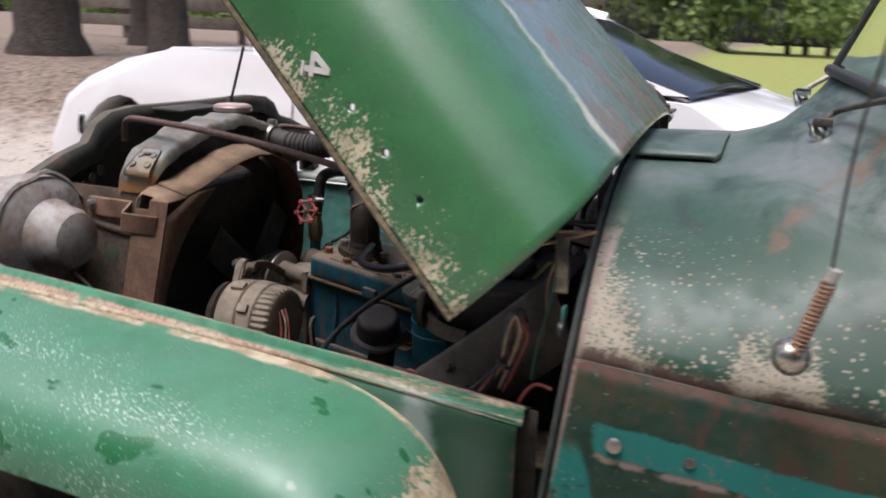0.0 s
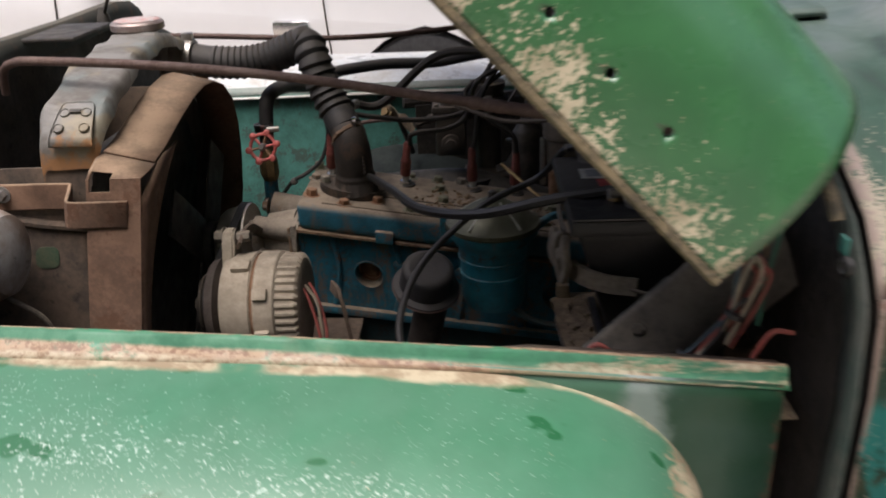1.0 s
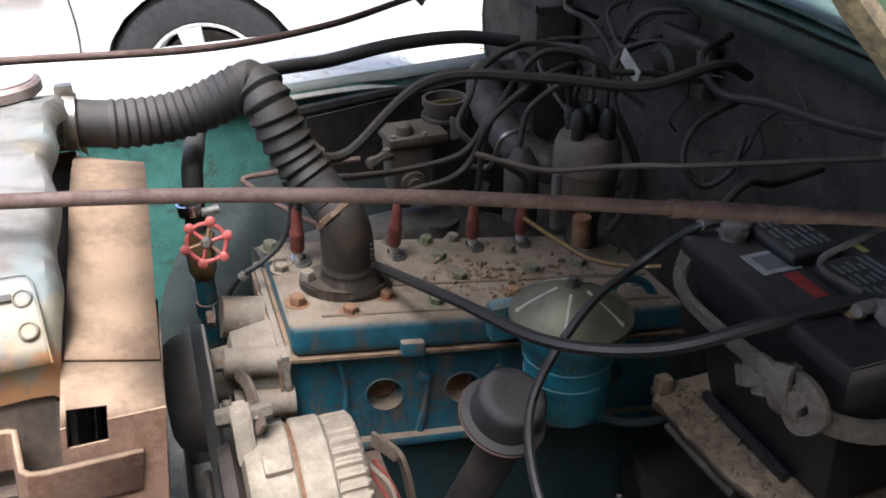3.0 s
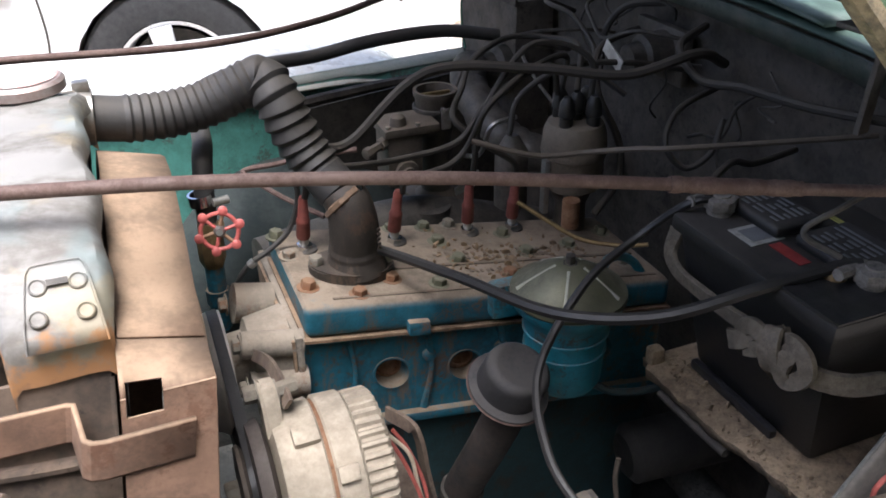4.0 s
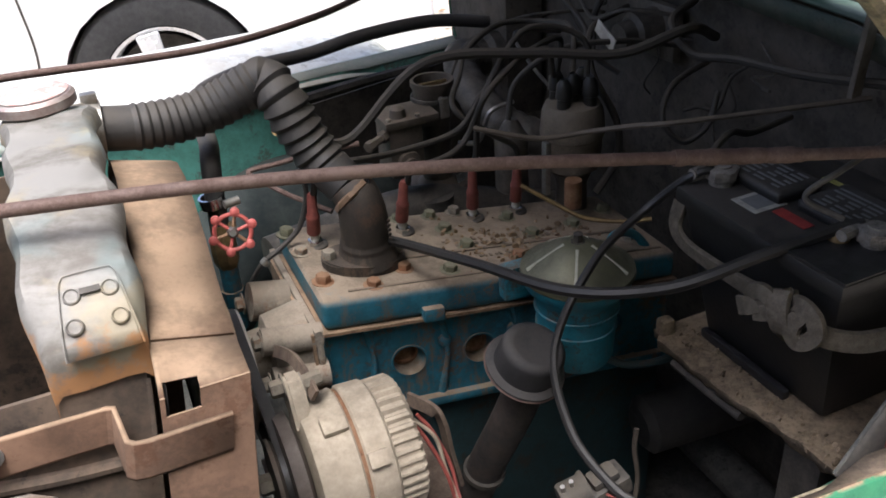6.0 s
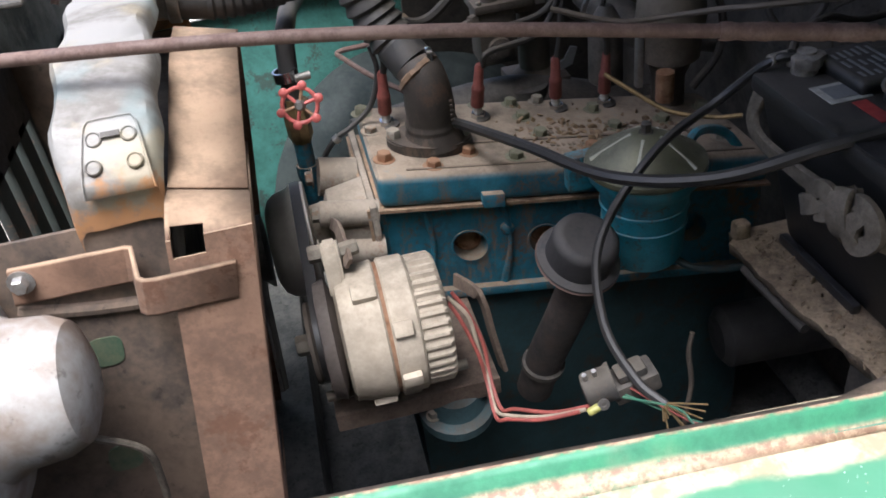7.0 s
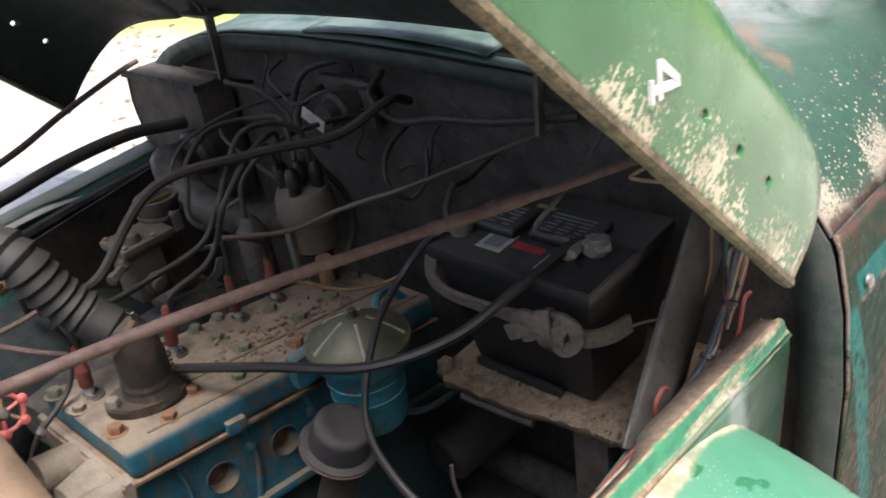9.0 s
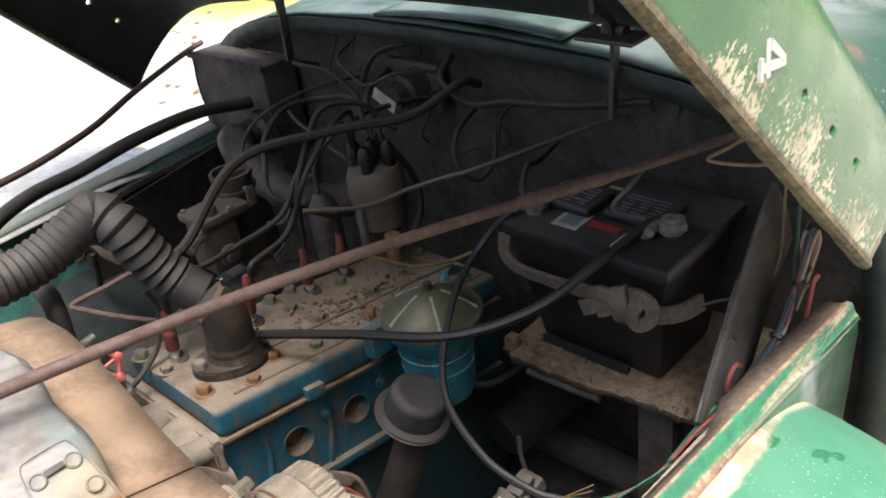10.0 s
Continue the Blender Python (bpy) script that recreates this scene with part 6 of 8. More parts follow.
cap = part("radiator_cap", lathe((-0.993, 1.470, 1.339), (0, 0, 1), [(0, 0.036), (0.002, 0.0385), (0.010, 0.0385), (0.013, 0.0355), (0.014, 0.0)], 32), plain("worn_cap", (0.42, 0.38, 0.35), (0.28, 0.20, 0.18), 0.45, 0.5, 40, 0.2), rad, "pressure cap with worn red print")
m = Mat("cap_print")
m.color(m.mix(m.ramp(m.noise(90.0, 4.0, 0.7), 0.45, 0.58), (0.50, 0.46, 0.43), (0.48, 0.27, 0.24)))
m.rough(0.5)
part("cap_face", lathe((-0.993, 1.470, 1.3532), (0, 0, 1), [(0, 0.033), (0.0006, 0.032)], 28), m.m, cap)
part("outlet_pipe", rod((-0.975, 1.542, 1.284), (-0.944, 1.542, 1.281), 0.0245, 24), SILVER, rad)

# sheet-metal fan shroud
shroud = thing("fan_shroud", (-0.92, 1.37, 0.7), "brown rusty sheet-metal fan shroud", "shroud")
X0, X1, YN = -0.952, -0.887, 1.131


def rect(bm, pts):
    bm.faces.new([bm.verts.new(p) for p in pts])


BEND = 1.2225
HX0, HX1 = -0.9485, -0.9235
bm = bmesh.new()
for xa, xb in ((X0, HX0), (HX0, HX1), (HX1, X1)):
    for za, zb in ((0.62, 1.2065), (1.2065, BEND - 0.002), (BEND - 0.002, BEND)):
        if xa == HX0 and za > 1.2:
            continue
        rect(bm, ((xa, YN, za), (xb, YN, za), (xb, YN, zb), (xa, YN, zb)))
bmesh.ops.remove_doubles(bm, verts=bm.verts[:], dist=1e-5)
solid(part("near_side", lean(bm), BROWN, shroud, "upright brown sheet with a square hole", False), 0.002)


def roof_tilt(x):
    """The shroud's roof falls towards the engine."""
    return -0.24 * (x - X1)


bm = bmesh.new()
for xa, xb in ((X0, HX0), (HX0, HX1), (HX1, X1)):
    for (ya, za), (yb, zb) in (((YN, BEND), (YN + 0.009, BEND)), ((YN + 0.009, BEND), (1.160, BEND)), ((1.160, BEND), (1.186, 1.2235))):
        if xa == HX0 and ya == YN:
            continue
        rect(bm, [(x, y, z + roof_tilt(x) * min((y - YN) / 0.02, 1.0)) for x, y, z in ((xa, ya, za), (xb, ya, za), (xb, yb, zb), (xa, yb, zb))])
bmesh.ops.remove_doubles(bm, verts=bm.verts[:], dist=1e-5)
solid(part("corner_box", lean(bm), BROWN, shroud), 0.002)
arch = [(1.180, 1.226), (1.215, 1.232), (1.25, 1.242), (1.293, 1.255), (1.34, 1.266), (1.39, 1.271), (1.44, 1.266), (1.49, 1.249), (1.541, 1.216), (1.576, 1.17), (1.60, 1.11), (1.61, 1.04), (1.60, 0.95), (1.575, 0.85), (1.56, 0.62)]
solid(part("arched_top", lean(grid([[(x, y, z + roof_tilt(x) * min(max((z - 1.1) / 0.1, 0.0), 1.0)) for x in (X0 + 0.002, (X0 + X1) / 2, X1 - 0.001)] for y, z in arch])), BROWN, shroud, "arched brown sheet"), 0.002)
# rear flange that leaves a round opening
bm = bmesh.new()
inner, outer = [], []
for i in range(33):
    t = radians(-70 + 125 * i / 32)
    y, z = 1.39 - 0.23 * math.cos(t), 1.04 + 0.23 * math.sin(t)
    inner.append(bm.verts.new((X1 - 0.001, y, z)))
    outer.append(bm.verts.new((X1 - 0.001, min(YN + 0.001, y - 0.003) if z < 1.2 else max(YN, y - 0.05), min(max(z, 0.80), 1.2205) if z < 1.2 else curve_at([(YN, 1.2205), (1.18, 1.2215)] + [(a, b - 0.003) for a, b in arch[1:6]], max(YN, y - 0.05)))))
for i in range(32):
    bm.faces.new((inner[i], inner[i + 1], outer[i + 1], outer[i]))
solid(part("rear_flange", lean(bm), BROWN, shroud, "brown sheet round the fan opening"), 0.002)
# flat plate between the ring and the radiator, open round the fan
bm = bmesh.new()
ring, edge = [], []
for i in range(49):
    t = radians(-50 + 280 * i / 48)
    c, q = math.cos(t), math.sin(t)
    ring.append(bm.verts.new((X0 + 0.004, 1.365 - 0.175 * c, 1.075 + 0.175 * q)))
    edge.append(bm.verts.new((X0 + 0.004, min(max(1.365 - 0.29 * c, YN + 0.004), 1.61), min(1.075 + 0.29 * q, curve_at([(1.131, 1.212)] + arch[:9] + [(1.62, 1.15)], 1.365 - 0.29 * c) - 0.002))))
for i in range(48):
    bm.faces.new((ring[i], ring[i + 1], edge[i + 1], edge[i]))
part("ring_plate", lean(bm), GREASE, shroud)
# dark sheet added behind the square hole in place of the shade inside
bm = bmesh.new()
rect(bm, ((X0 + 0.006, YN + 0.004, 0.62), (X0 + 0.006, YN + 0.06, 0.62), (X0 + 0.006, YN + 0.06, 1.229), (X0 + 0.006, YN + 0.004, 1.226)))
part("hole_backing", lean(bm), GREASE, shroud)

# joggled flat bar from the grille panel to the shroud
brk = thing("flat_bracket", (-1.0, 1.12, 1.19), "rusty brown flat steel bracket with a joggle", "bracket")
pts = [(-1.082, 1.162), (-1.03, 1.161), (-0.992, 1.160), (-0.986, 1.157), (-0.982, 1.130), (-0.978, 1.126), (-0.970, 1.1245), (-0.909, 1.1255)]
rows = [[(x + 0.18 * (z - 1.19), y, z - (0.012 if x > -0.9825 else 0.006 if x > -0.985 else 0.0)) for z in (1.176, 1.178, 1.207, 1.209)] for x, y in pts]
part("bar", grid(rows), BROWN, brk, "", True, 25)
solid(brk.children[0], 0.004)
part("bar_bolt", hexbolt((-1.072, 1.158, 1.197), (0, -1, 0), 0.007, 0.008), STEEL, brk)

# support rods from the grille panel to the cowl
ROD = "long rusty steel support rod across the engine bay"
r1 = thing("support_rod", (-0.65, 1.13, 1.32), ROD, "rod", "support rods")
part("bar", tube([(-1.118, 1.30, 1.288), (-1.108, 1.29, 1.318), (-1.085, 1.275, 1.332), (-1.04, 1.2555, 1.337), (-0.8722, 1.2203, 1.3325), (-0.7024, 1.1868, 1.319), (-0.533, 1.1514, 1.2981), (-0.3634, 1.108, 1.2785), (-0.1665, 1.055, 1.262)], 0.0056, 12), RUSTROD, r1)
part("sleeve", tube([(-0.505, 1.1448, 1.2946), (-0.485, 1.140, 1.2922), (-0.45, 1.1312, 1.2882), (-0.415, 1.122, 1.2842), (-0.39, 1.1153, 1.2815)], 0.0072, 10, 8, None, lambda s, l: 1 + 0.10 * math.sin(s * 310) * math.sin(s * 127)), RUSTROD, r1, "lump of tape on the rod")
r2 = thing("support_rod", (-0.65, 1.95, 1.28), ROD, "rod", "support rods")
part("bar", tube([(-1.135, 1.80, 1.225), (-1.115, 1.818, 1.262), (-1.0598, 1.8387, 1.2692), (-0.7852, 1.8792, 1.2485), (-0.5877, 1.9733, 1.2400), (-0.4186, 2.0966, 1.2400), (-0.2442, 2.2163, 1.2383), (-0.18, 2.255, 1.237)], 0.0056, 12), RUSTROD, r2)

PROP0, PROP1 = Vector((-1.114, 1.636, 1.337)), Vector((-1.032, 1.569, 1.462))
prop = thing("prop_rod", (-1.0, 1.45, 1.34), "thin steel hood prop rod standing by the radiator cap", "rod")
part("bar", tube([PROP0, PROP0 + (PROP1 - PROP0) * 0.5, PROP0 + (PROP1 - PROP0) * 1.02], 0.0030, 8), GREASE, prop)
part("foot", lathe(PROP0 - Vector((0, 0, 0.008)), (0, 0, 1), [(0, 0.012), (0.01, 0.010), (0.024, 0.005)], 10), GREASE, prop)
# grille panel seen from behind, with headlamp buckets
GR = dusty("grille_shell_back", (0.034, 0.044, 0.037), 0.75, 0.0, (0.20, 0.165, 0.12), 0.75, (0.12, 0.075, 0.05), 34.0, 0.6)
gh = [(0.53, 0.80), (0.53, 1.05), (0.528, 1.16), (0.50, 1.222), (0.454, 1.250), (0.391, 1.274), (0.328, 1.290), (0.303, 1.322), (0.265, 1.340), (0.20, 1.347), (0.0, 1.345)]
gp = [(YC - 0.02 - a, z) for a, z in gh] + [(YC - 0.02 + a, z) for a, z in gh[-2::-1]]
rows = []
for x, k in ((-1.130, 0.93), (-1.133, 0.985), (-1.139, 1.0), (-1.158, 1.0), (-1.168, 0.985)):
    rows.append([(x, YC - 0.02 + (y - YC + 0.02) * k, 0.8 + (z - 0.8) * (0.93 if k < 0.95 else k)) for y, z in gp])
grille = solid(part("grille_shell", grid(rows), GR, truck, "green grille shell with chipped edges"), 0.004)
upper = [(YC - 0.02 + (y - YC + 0.02) * 0.985, 0.8 + (z - 0.8) * 0.98) for y, z in gp if z > 1.12]
part("grille_back", prism(upper, -1.166, -1.160), INNER, truck)
for k in range(17):
    y = YC - 0.02 + (k - 8) * 0.062
    top = 0.8 + 0.96 * (curve_at([(a, z) for a, z in gp], y) - 0.8)
    part("grille_bar", box(-1.172, -1.160, y - 0.019, y + 0.019, 0.62, min(top, 1.165), 0.004), GR, grille)
for k in range(7):
    part("panel_hole", lathe((-1.1315, YC - 0.46 + 0.022 * k, 1.165 + 0.012 * k), (1, 0, 0), [(0, 0.010), (0.0012, 0.0095)], 14), GREASE, grille)
part("latch_plate", box(-1.16, -1.06, 1.40, 1.54, 1.336, 1.342, 0.003), GREASE, truck)
BUCKET = plain("headlamp_bucket_paint", (0.19, 0.145, 0.11), (0.34, 0.33, 0.31), 0.65, 0.0, 16, 0.4, 8.0, 0.001, 0.5)
lamp = thing("headlamp", (-1.1, 1.05, 1.10), "grey steel headlamp bucket behind the grille panel", "headlamp")
part("bucket", lathe((-1.160, 1.079, 1.154), (1, 0, -0.02), [(0, 0.098), (0.02, 0.101), (0.055, 0.098), (0.062, 0.09), (0.072, 0.063), (0.085, 0.056), (0.112, 0.053), (0.127, 0.046), (0.135, 0.028), (0.137, 0.0)], 40, None, lambda k, i, n: 1.0 + (0.02 * math.sin(i * 2 * math.pi * 5 / n) if k < 4 else 0.0)), BUCKET, lamp)
part("rim", lathe((-1.115, 1.079, 1.154), (1, 0, -0.02), [(0, 0.101), (0.004, 0.105), (0.010, 0.105), (0.013, 0.100)], 40, None, lambda k, i, n: 1.0 + 0.035 * math.sin(i * 2 * math.pi * 6 / n) + 0.015 * math.sin(i * 2 * math.pi * 11 / n + 1), False), BUCKET, lamp)
part("lamp_wire", tube([(-1.055, 1.079, 1.10), (-1.015, 1.084, 1.065), (-1.015, 1.094, 1.015), (-1.025, 1.099, 0.945)], 0.0032, 8), STRAPMAT, lamp)
# prop stub lying on the fender
stub = thing("hood_latch", (-0.93, 0.93, 1.07), "rusty hood latch hook on the ledge", "latch")
part("hook", tube([(-1.055, 0.947, 1.128), (-1.03, 0.941, 1.119), (-1.0, 0.933, 1.110), (-0.975, 0.925, 1.108), (-0.955, 0.917, 1.113)], 0.0065, 8), LEDGEG, stub)
part("hook_head", lathe((-1.072, 0.950, 1.130), (1, -0.2, -0.2), [(0, 0.006), (0.004, 0.010), (0.018, 0.010), (0.022, 0.006)], 10), STEEL, stub)

# ---- battery, tray, strap ----
tray = thing("battery_tray", (-0.30, 1.13, 0.99), "rusty crumbling steel battery tray", "tray")
TRAYM = plain("crumbling_rust", (0.10, 0.074, 0.048), (0.28, 0.215, 0.14), 0.95, 0.0, 60, 0.6, 8.0, 0.0015, 0.6)
bm = bmesh.new()
n = 30
top, low, mid = [], [], []
rng = random.Random(3)
for i in range(n + 1):
    y = lerp(1.294, 0.985, i / n)
    x = lerp(-0.404, -0.375, i / n) + 0.0025 * math.sin(i * 0.31 + 1.0) + rng.uniform(-0.0012, 0.0012) + (0.012 if i < 2 else 0)
    mid.append(bm.verts.new((-0.16, y, 0.978)))
    top.append(bm.verts.new((x, y, 0.978 + rng.uniform(-0.002, 0.002))))
    low.append(bm.verts.new((x + 0.002, y, 0.966 + rng.uniform(-0.003, 0.003))))
for i in range(n):
    bm.faces.new((mid[i], mid[i + 1], top[i + 1], top[i]))
    bm.faces.new((top[i], top[i + 1], low[i + 1], low[i]))
solid(part("tray_plate", bm, TRAYM, tray), 0.003)
part("tray_lip", box(-0.392, -0.374, 1.274, 1.290, 0.976, 0.999, 0.004), TRAYM, tray)
part("tray_stay", tube([(-0.392, 1.25, 0.958), (-0.388, 1.19, 0.956), (-0.386, 1.14, 0.957)], 0.006, 8), GREASE, tray)
part("support_strut", box(-0.36, -0.33, 1.05, 1.10, 0.62, 0.974, 0.003), GREASE, tray)
bm = bmesh.new()
rng = random.Random(41)
for k in range(130):
    x, y = rng.triangular(-0.385, -0.335, -0.375), rng.uniform(0.99, 1.28)
    s = rng.uniform(0.0010, 0.0032) * (1.8 if rng.random() < 0.08 else 1)
    bmesh.ops.create_icosphere(bm, subdivisions=1, radius=s, matrix=Matrix.Translation((x, y, 0.9785 + s * 0.3)) @ Euler((rng.random() * 3, rng.random() * 3, 0)).to_matrix().to_4x4() @ Matrix.Diagonal((1.7, 1.0, 0.5, 1)))
tagged(part("tray_flakes", bm, TRAYM, None), "flakes of rust and dirt lying on the battery tray", "debris", kind="stuff")
battery = thing("battery", (-0.31, 1.145, 0.980), "black car battery with worn labels and corroded terminals", "battery")
bm = box(-0.392, -0.215, 1.045, 1.262, 0.980, 1.172, 0.007)
for v in bm.verts:
    k = (1.172 - v.co.z) / 0.192
    if v.co.x < -0.3:
        v.co.x += 0.056 * k
    if v.co.y < 1.15:
        v.co.y += 0.035 * k
part("case", bm, DUSTBLACK, battery)
lid = part("lid", box(-0.401, -0.212, 1.037, 1.265, 1.172, 1.190, 0.005), DUSTBLACK, battery)
part("terminal_notch", box(-0.399, -0.30, 1.038, 1.105, 1.1905, 1.1925, 0.0), BLACK, lid)
for x0, x1, y0, y1 in ((-0.345, -0.285, 1.175, 1.258), (-0.335, -0.268, 1.085, 1.163)):
    vc = part("vent_cap", box(x0, x1, y0, y1, 1.1895, 1.204, 0.007, None, 3), DUSTBLACK, lid, "black vent cap with small print")
    for k in range(6):
        for j in range(3):
            w = random.uniform(0.008, 0.02)
            yy = y0 + 0.012 + j * (y1 - y0 - 0.02) / 3
            part("print_bar", box(x0 + 0.009 + 0.0078 * k, x0 + 0.012 + 0.0078 * k, yy, yy + w, 1.204, 1.2045, 0.0), LABELGREY, vc)
part("stripe", box(-0.262, -0.255, 1.10, 1.20, 1.1903, 1.1912, 0.0), LABELYELLOW, lid)
lab = part("label", box(-0.374, -0.333, 1.174, 1.210, 1.1903, 1.1910, 0.0), LABELWHITE, lid, "dirty white label")
part("label_print", box(-0.367, -0.341, 1.180, 1.204, 1.1911, 1.1915, 0.0), LABELGREY, lab)
part("red_label", box(-0.357, -0.343, 1.128, 1.170, 1.1903, 1.1910, 0.0), LABELRED, lid)
part("white_tab", box(-0.384, -0.352, 1.106, 1.120, 1.1903, 1.1912, 0.0), LABELWHITE, lid)
part("side_mark", box(-0.3985, -0.398, 1.10, 1.14, 1.185, 1.189, 0.0), LABELGREY, lid)
LEAD = plain("corroded_lead", (0.10, 0.09, 0.08), (0.24, 0.22, 0.19), 0.85, 0.3, 120, 0.9)
for x, y in ((-0.325, 1.075), (-0.357, 1.245)):
    term = part("terminal", lathe((x, y, 1.19), (0, 0, 1), [(0, 0.013), (0.006, 0.013), (0.007, 0.010), (0.022, 0.009)], 16), LEAD, battery)
    part("clamp", lathe((x, y, 1.196), (0, 0, 1), [(0, 0.015), (0.003, 0.0165), (0.012, 0.016), (0.014, 0.010)], 14, None, lambda k, i, n: 1 + 0.12 * math.sin(i * 2.4 + k)), LEAD, term)
    part("clamp_bolt", rod((x - 0.03, y + 0.012, 1.203), (x + 0.005, y + 0.016, 1.203), 0.006, 8), LEAD, term)
part("knob", lathe((-0.345, 1.098, 1.19), (0, 0, 1), [(0, 0.011), (0.012, 0.010), (0.016, 0.006)], 12), BRASS, battery)
hold = thing("hold_down_bar", (-0.40, 1.15, 1.03), "thin black hold-down bar in front of the battery", "bar")
part("bar", box(-0.352, -0.342, 1.12, 1.255, 0.980, 0.992, 0.003), BLACK, hold)

strap = thing("rubber_strap", (-0.41, 1.10, 1.12), "grey rubber tie strap knotted across the battery", "strap")


KC, KU, KO = Vector((-0.398, 1.089, 1.131)), Vector((0.12, -0.99, 0.0)), Vector((-0.96, -0.15, 0.22))


def knotted(pts):
    """Points in millimetres about the knot: along the battery, up, and out from its face."""
    return [KC + KU * (a / 1000) + Vector((0, 0, b * 0.72 / 1000)) + KO * (c / 1000) for a, b, c in pts]


part("band", ribbon([(-0.376, 1.282, 1.158), (-0.388, 1.274, 1.134), (-0.392, 1.250, 1.122), (-0.394, 1.20, 1.122), (-0.394, 1.155, 1.124), (-0.396, 1.115, 1.130)], 0.019, 0.006, lambda s: 25 * math.sin(s * 3)), STRAPMAT, strap)
part("band_end", ribbon([(-0.396, 1.067, 1.125), (-0.385, 1.050, 1.122), (-0.362, 1.038, 1.118), (-0.330, 1.033, 1.115)], 0.021, 0.008), STRAPMAT, strap)
bm = ribbon(knotted([(-26, 2, 4), (-34, -8, 9), (-44, -18, 10), (-54, -26, 6)]), 0.020, 0.006)
ribbon(knotted([(-34, -14, 4), (-40, 2, 8), (-30, 16, 10), (-16, 14, 12), (-12, 0, 10), (-22, -14, 9), (-34, -22, 8)]), 0.017, 0.007, None, bm)
ribbon(knotted([(-8, 26, -2), (-8, 27, 8), (-5, 16, 15), (-2, 0, 17), (0, -16, 14), (1, -27, 8), (1, -28, -2)]), 0.022, 0.007, None, bm)
ribbon(knotted([(6, 22, 4), (18, 27, 10), (31, 20, 12), (36, 2, 11), (30, -16, 10), (18, -28, 10), (12, -16, 13), (14, 2, 14), (18, 14, 12), (10, 22, 6)]), 0.017, 0.007, None, bm)
part("knot", bm, STRAPMAT, strap, "tight knot in the strap")
part("hook", tube([(-0.352, 1.034, 1.113), (-0.335, 1.030, 1.113), (-0.315, 1.022, 1.111), (-0.297, 1.004, 1.113), (-0.289, 0.998, 1.118), (-0.291, 1.000, 1.125), (-0.300, 1.008, 1.127)], 0.0021, 8), CAST, strap, "bent wire hook")

# stay between ledge and cowl, and wiring
stay = thing("cowl_stay", (-0.39, 0.95, 1.1), "dark steel stay beside the battery", "brace")
bm = grid([[(x + dx, y + dy, z + dz) for dx, dy, dz in ((0.0, 0.0, 0.0), (0.004, -0.003, -0.002), (0.025, -0.010, -0.045), (0.04, -0.012, -0.09))] for x, y, z in ((-0.430, 0.984, 1.032), (-0.364, 0.995, 1.088), (-0.304, 1.004, 1.139), (-0.255, 1.010, 1.185), (-0.215, 1.012, 1.222))])
solid(part("stay_strip", bm, plain("dusty_dark_steel", (0.055, 0.050, 0.044), (0.12, 0.105, 0.085), 0.8, 0, 30, 0.3), stay), 0.004)
part("folded_edge", tube([(-0.430, 0.984, 1.033), (-0.364, 0.995, 1.089), (-0.304, 1.004, 1.140)], 0.0022, 8), DARKGREY, stay)
for p in ((-0.415, 0.978, 1.022), (-0.335, 0.990, 1.090)):
    part("stay_bolt", hexbolt(p, (-0.3, -1, 0.2), 0.006, 0.005), GREASE, stay)


# wiring down the inside of the ledge
WR = [(-0.47, 0.985, 0.995), (-0.44, 0.975, 1.015), (-0.40, 0.965, 1.03), (-0.35, 0.958, 1.045), (-0.295, 0.955, 1.07), (-0.268, 0.954, 1.10), (-0.251, 0.953, 1.124), (-0.246, 0.950, 1.155), (-0.241, 0.947, 1.181), (-0.228, 0.947, 1.168), (-0.236, 0.950, 1.130), (-0.252, 0.955, 1.09)]
rng = random.Random(11)
for k, (mat, what) in enumerate(((WIRERED, "red"), (WIRERED, "red"), (WIREWHITE, "white"), (WIREGREEN, "green"), (WIREBLUE, "blue"), (RUBBER, "black"), (RUBBER, "black"), (WIRERED, "red"), (WIREWHITE, "white"))):
    o = Vector((rng.uniform(-0.008, 0.008), rng.uniform(-0.006, 0.012), rng.uniform(-0.008, 0.010)))
    stop = rng.choice((8, 10, 11, 12))
    pts = [Vector(p) + o * (0.45 if i in (4, 5, 6) else 0.9) + Vector((rng.uniform(-.005, .005), 0, rng.uniform(-.006, .006))) for i, p in enumerate(WR[:stop])][k % 3:]
    lead("wire", pts, 0.0021, mat, f"{what} wire in a loose loom beside the ledge", "wire", "loom wires", 6)
tie = thing("cable_tie", (-0.295, 0.956, 1.075), "black cable tie round the wires", "cable tie")
part("loop", lathe((-0.297, 0.956, 1.073), (0.7, 0, 0.6), [(0, 0.0095), (0.005, 0.0095)], 14), RUBBER, tie)
tie = thing("cable_tie", (-0.251, 0.953, 1.124), "black cable tie round the wires", "cable tie")
part("loop", lathe((-0.252, 0.953, 1.121), (0.4, 0, 0.9), [(0, 0.0095), (0.005, 0.0095)], 14), RUBBER, tie)
lead("wire", [(-0.33, 0.985, 1.03), (-0.29, 1.0, 1.045), (-0.238, 1.0, 1.073), (-0.220, 0.992, 1.128), (-0.212, 0.994, 1.168), (-0.213, 0.995, 1.22), (-0.20, 1.0, 1.27)], 0.0017, WIREYELLOW, "pale wire hanging from the hood hinge", "wire")
lead("wire", [(-0.20, 0.985, 1.25), (-0.205, 0.98, 1.20), (-0.215, 0.975, 1.15), (-0.22, 0.972, 1.10)], 0.0024, WIREGREEN, "green wire hanging beside the cowl", "wire")
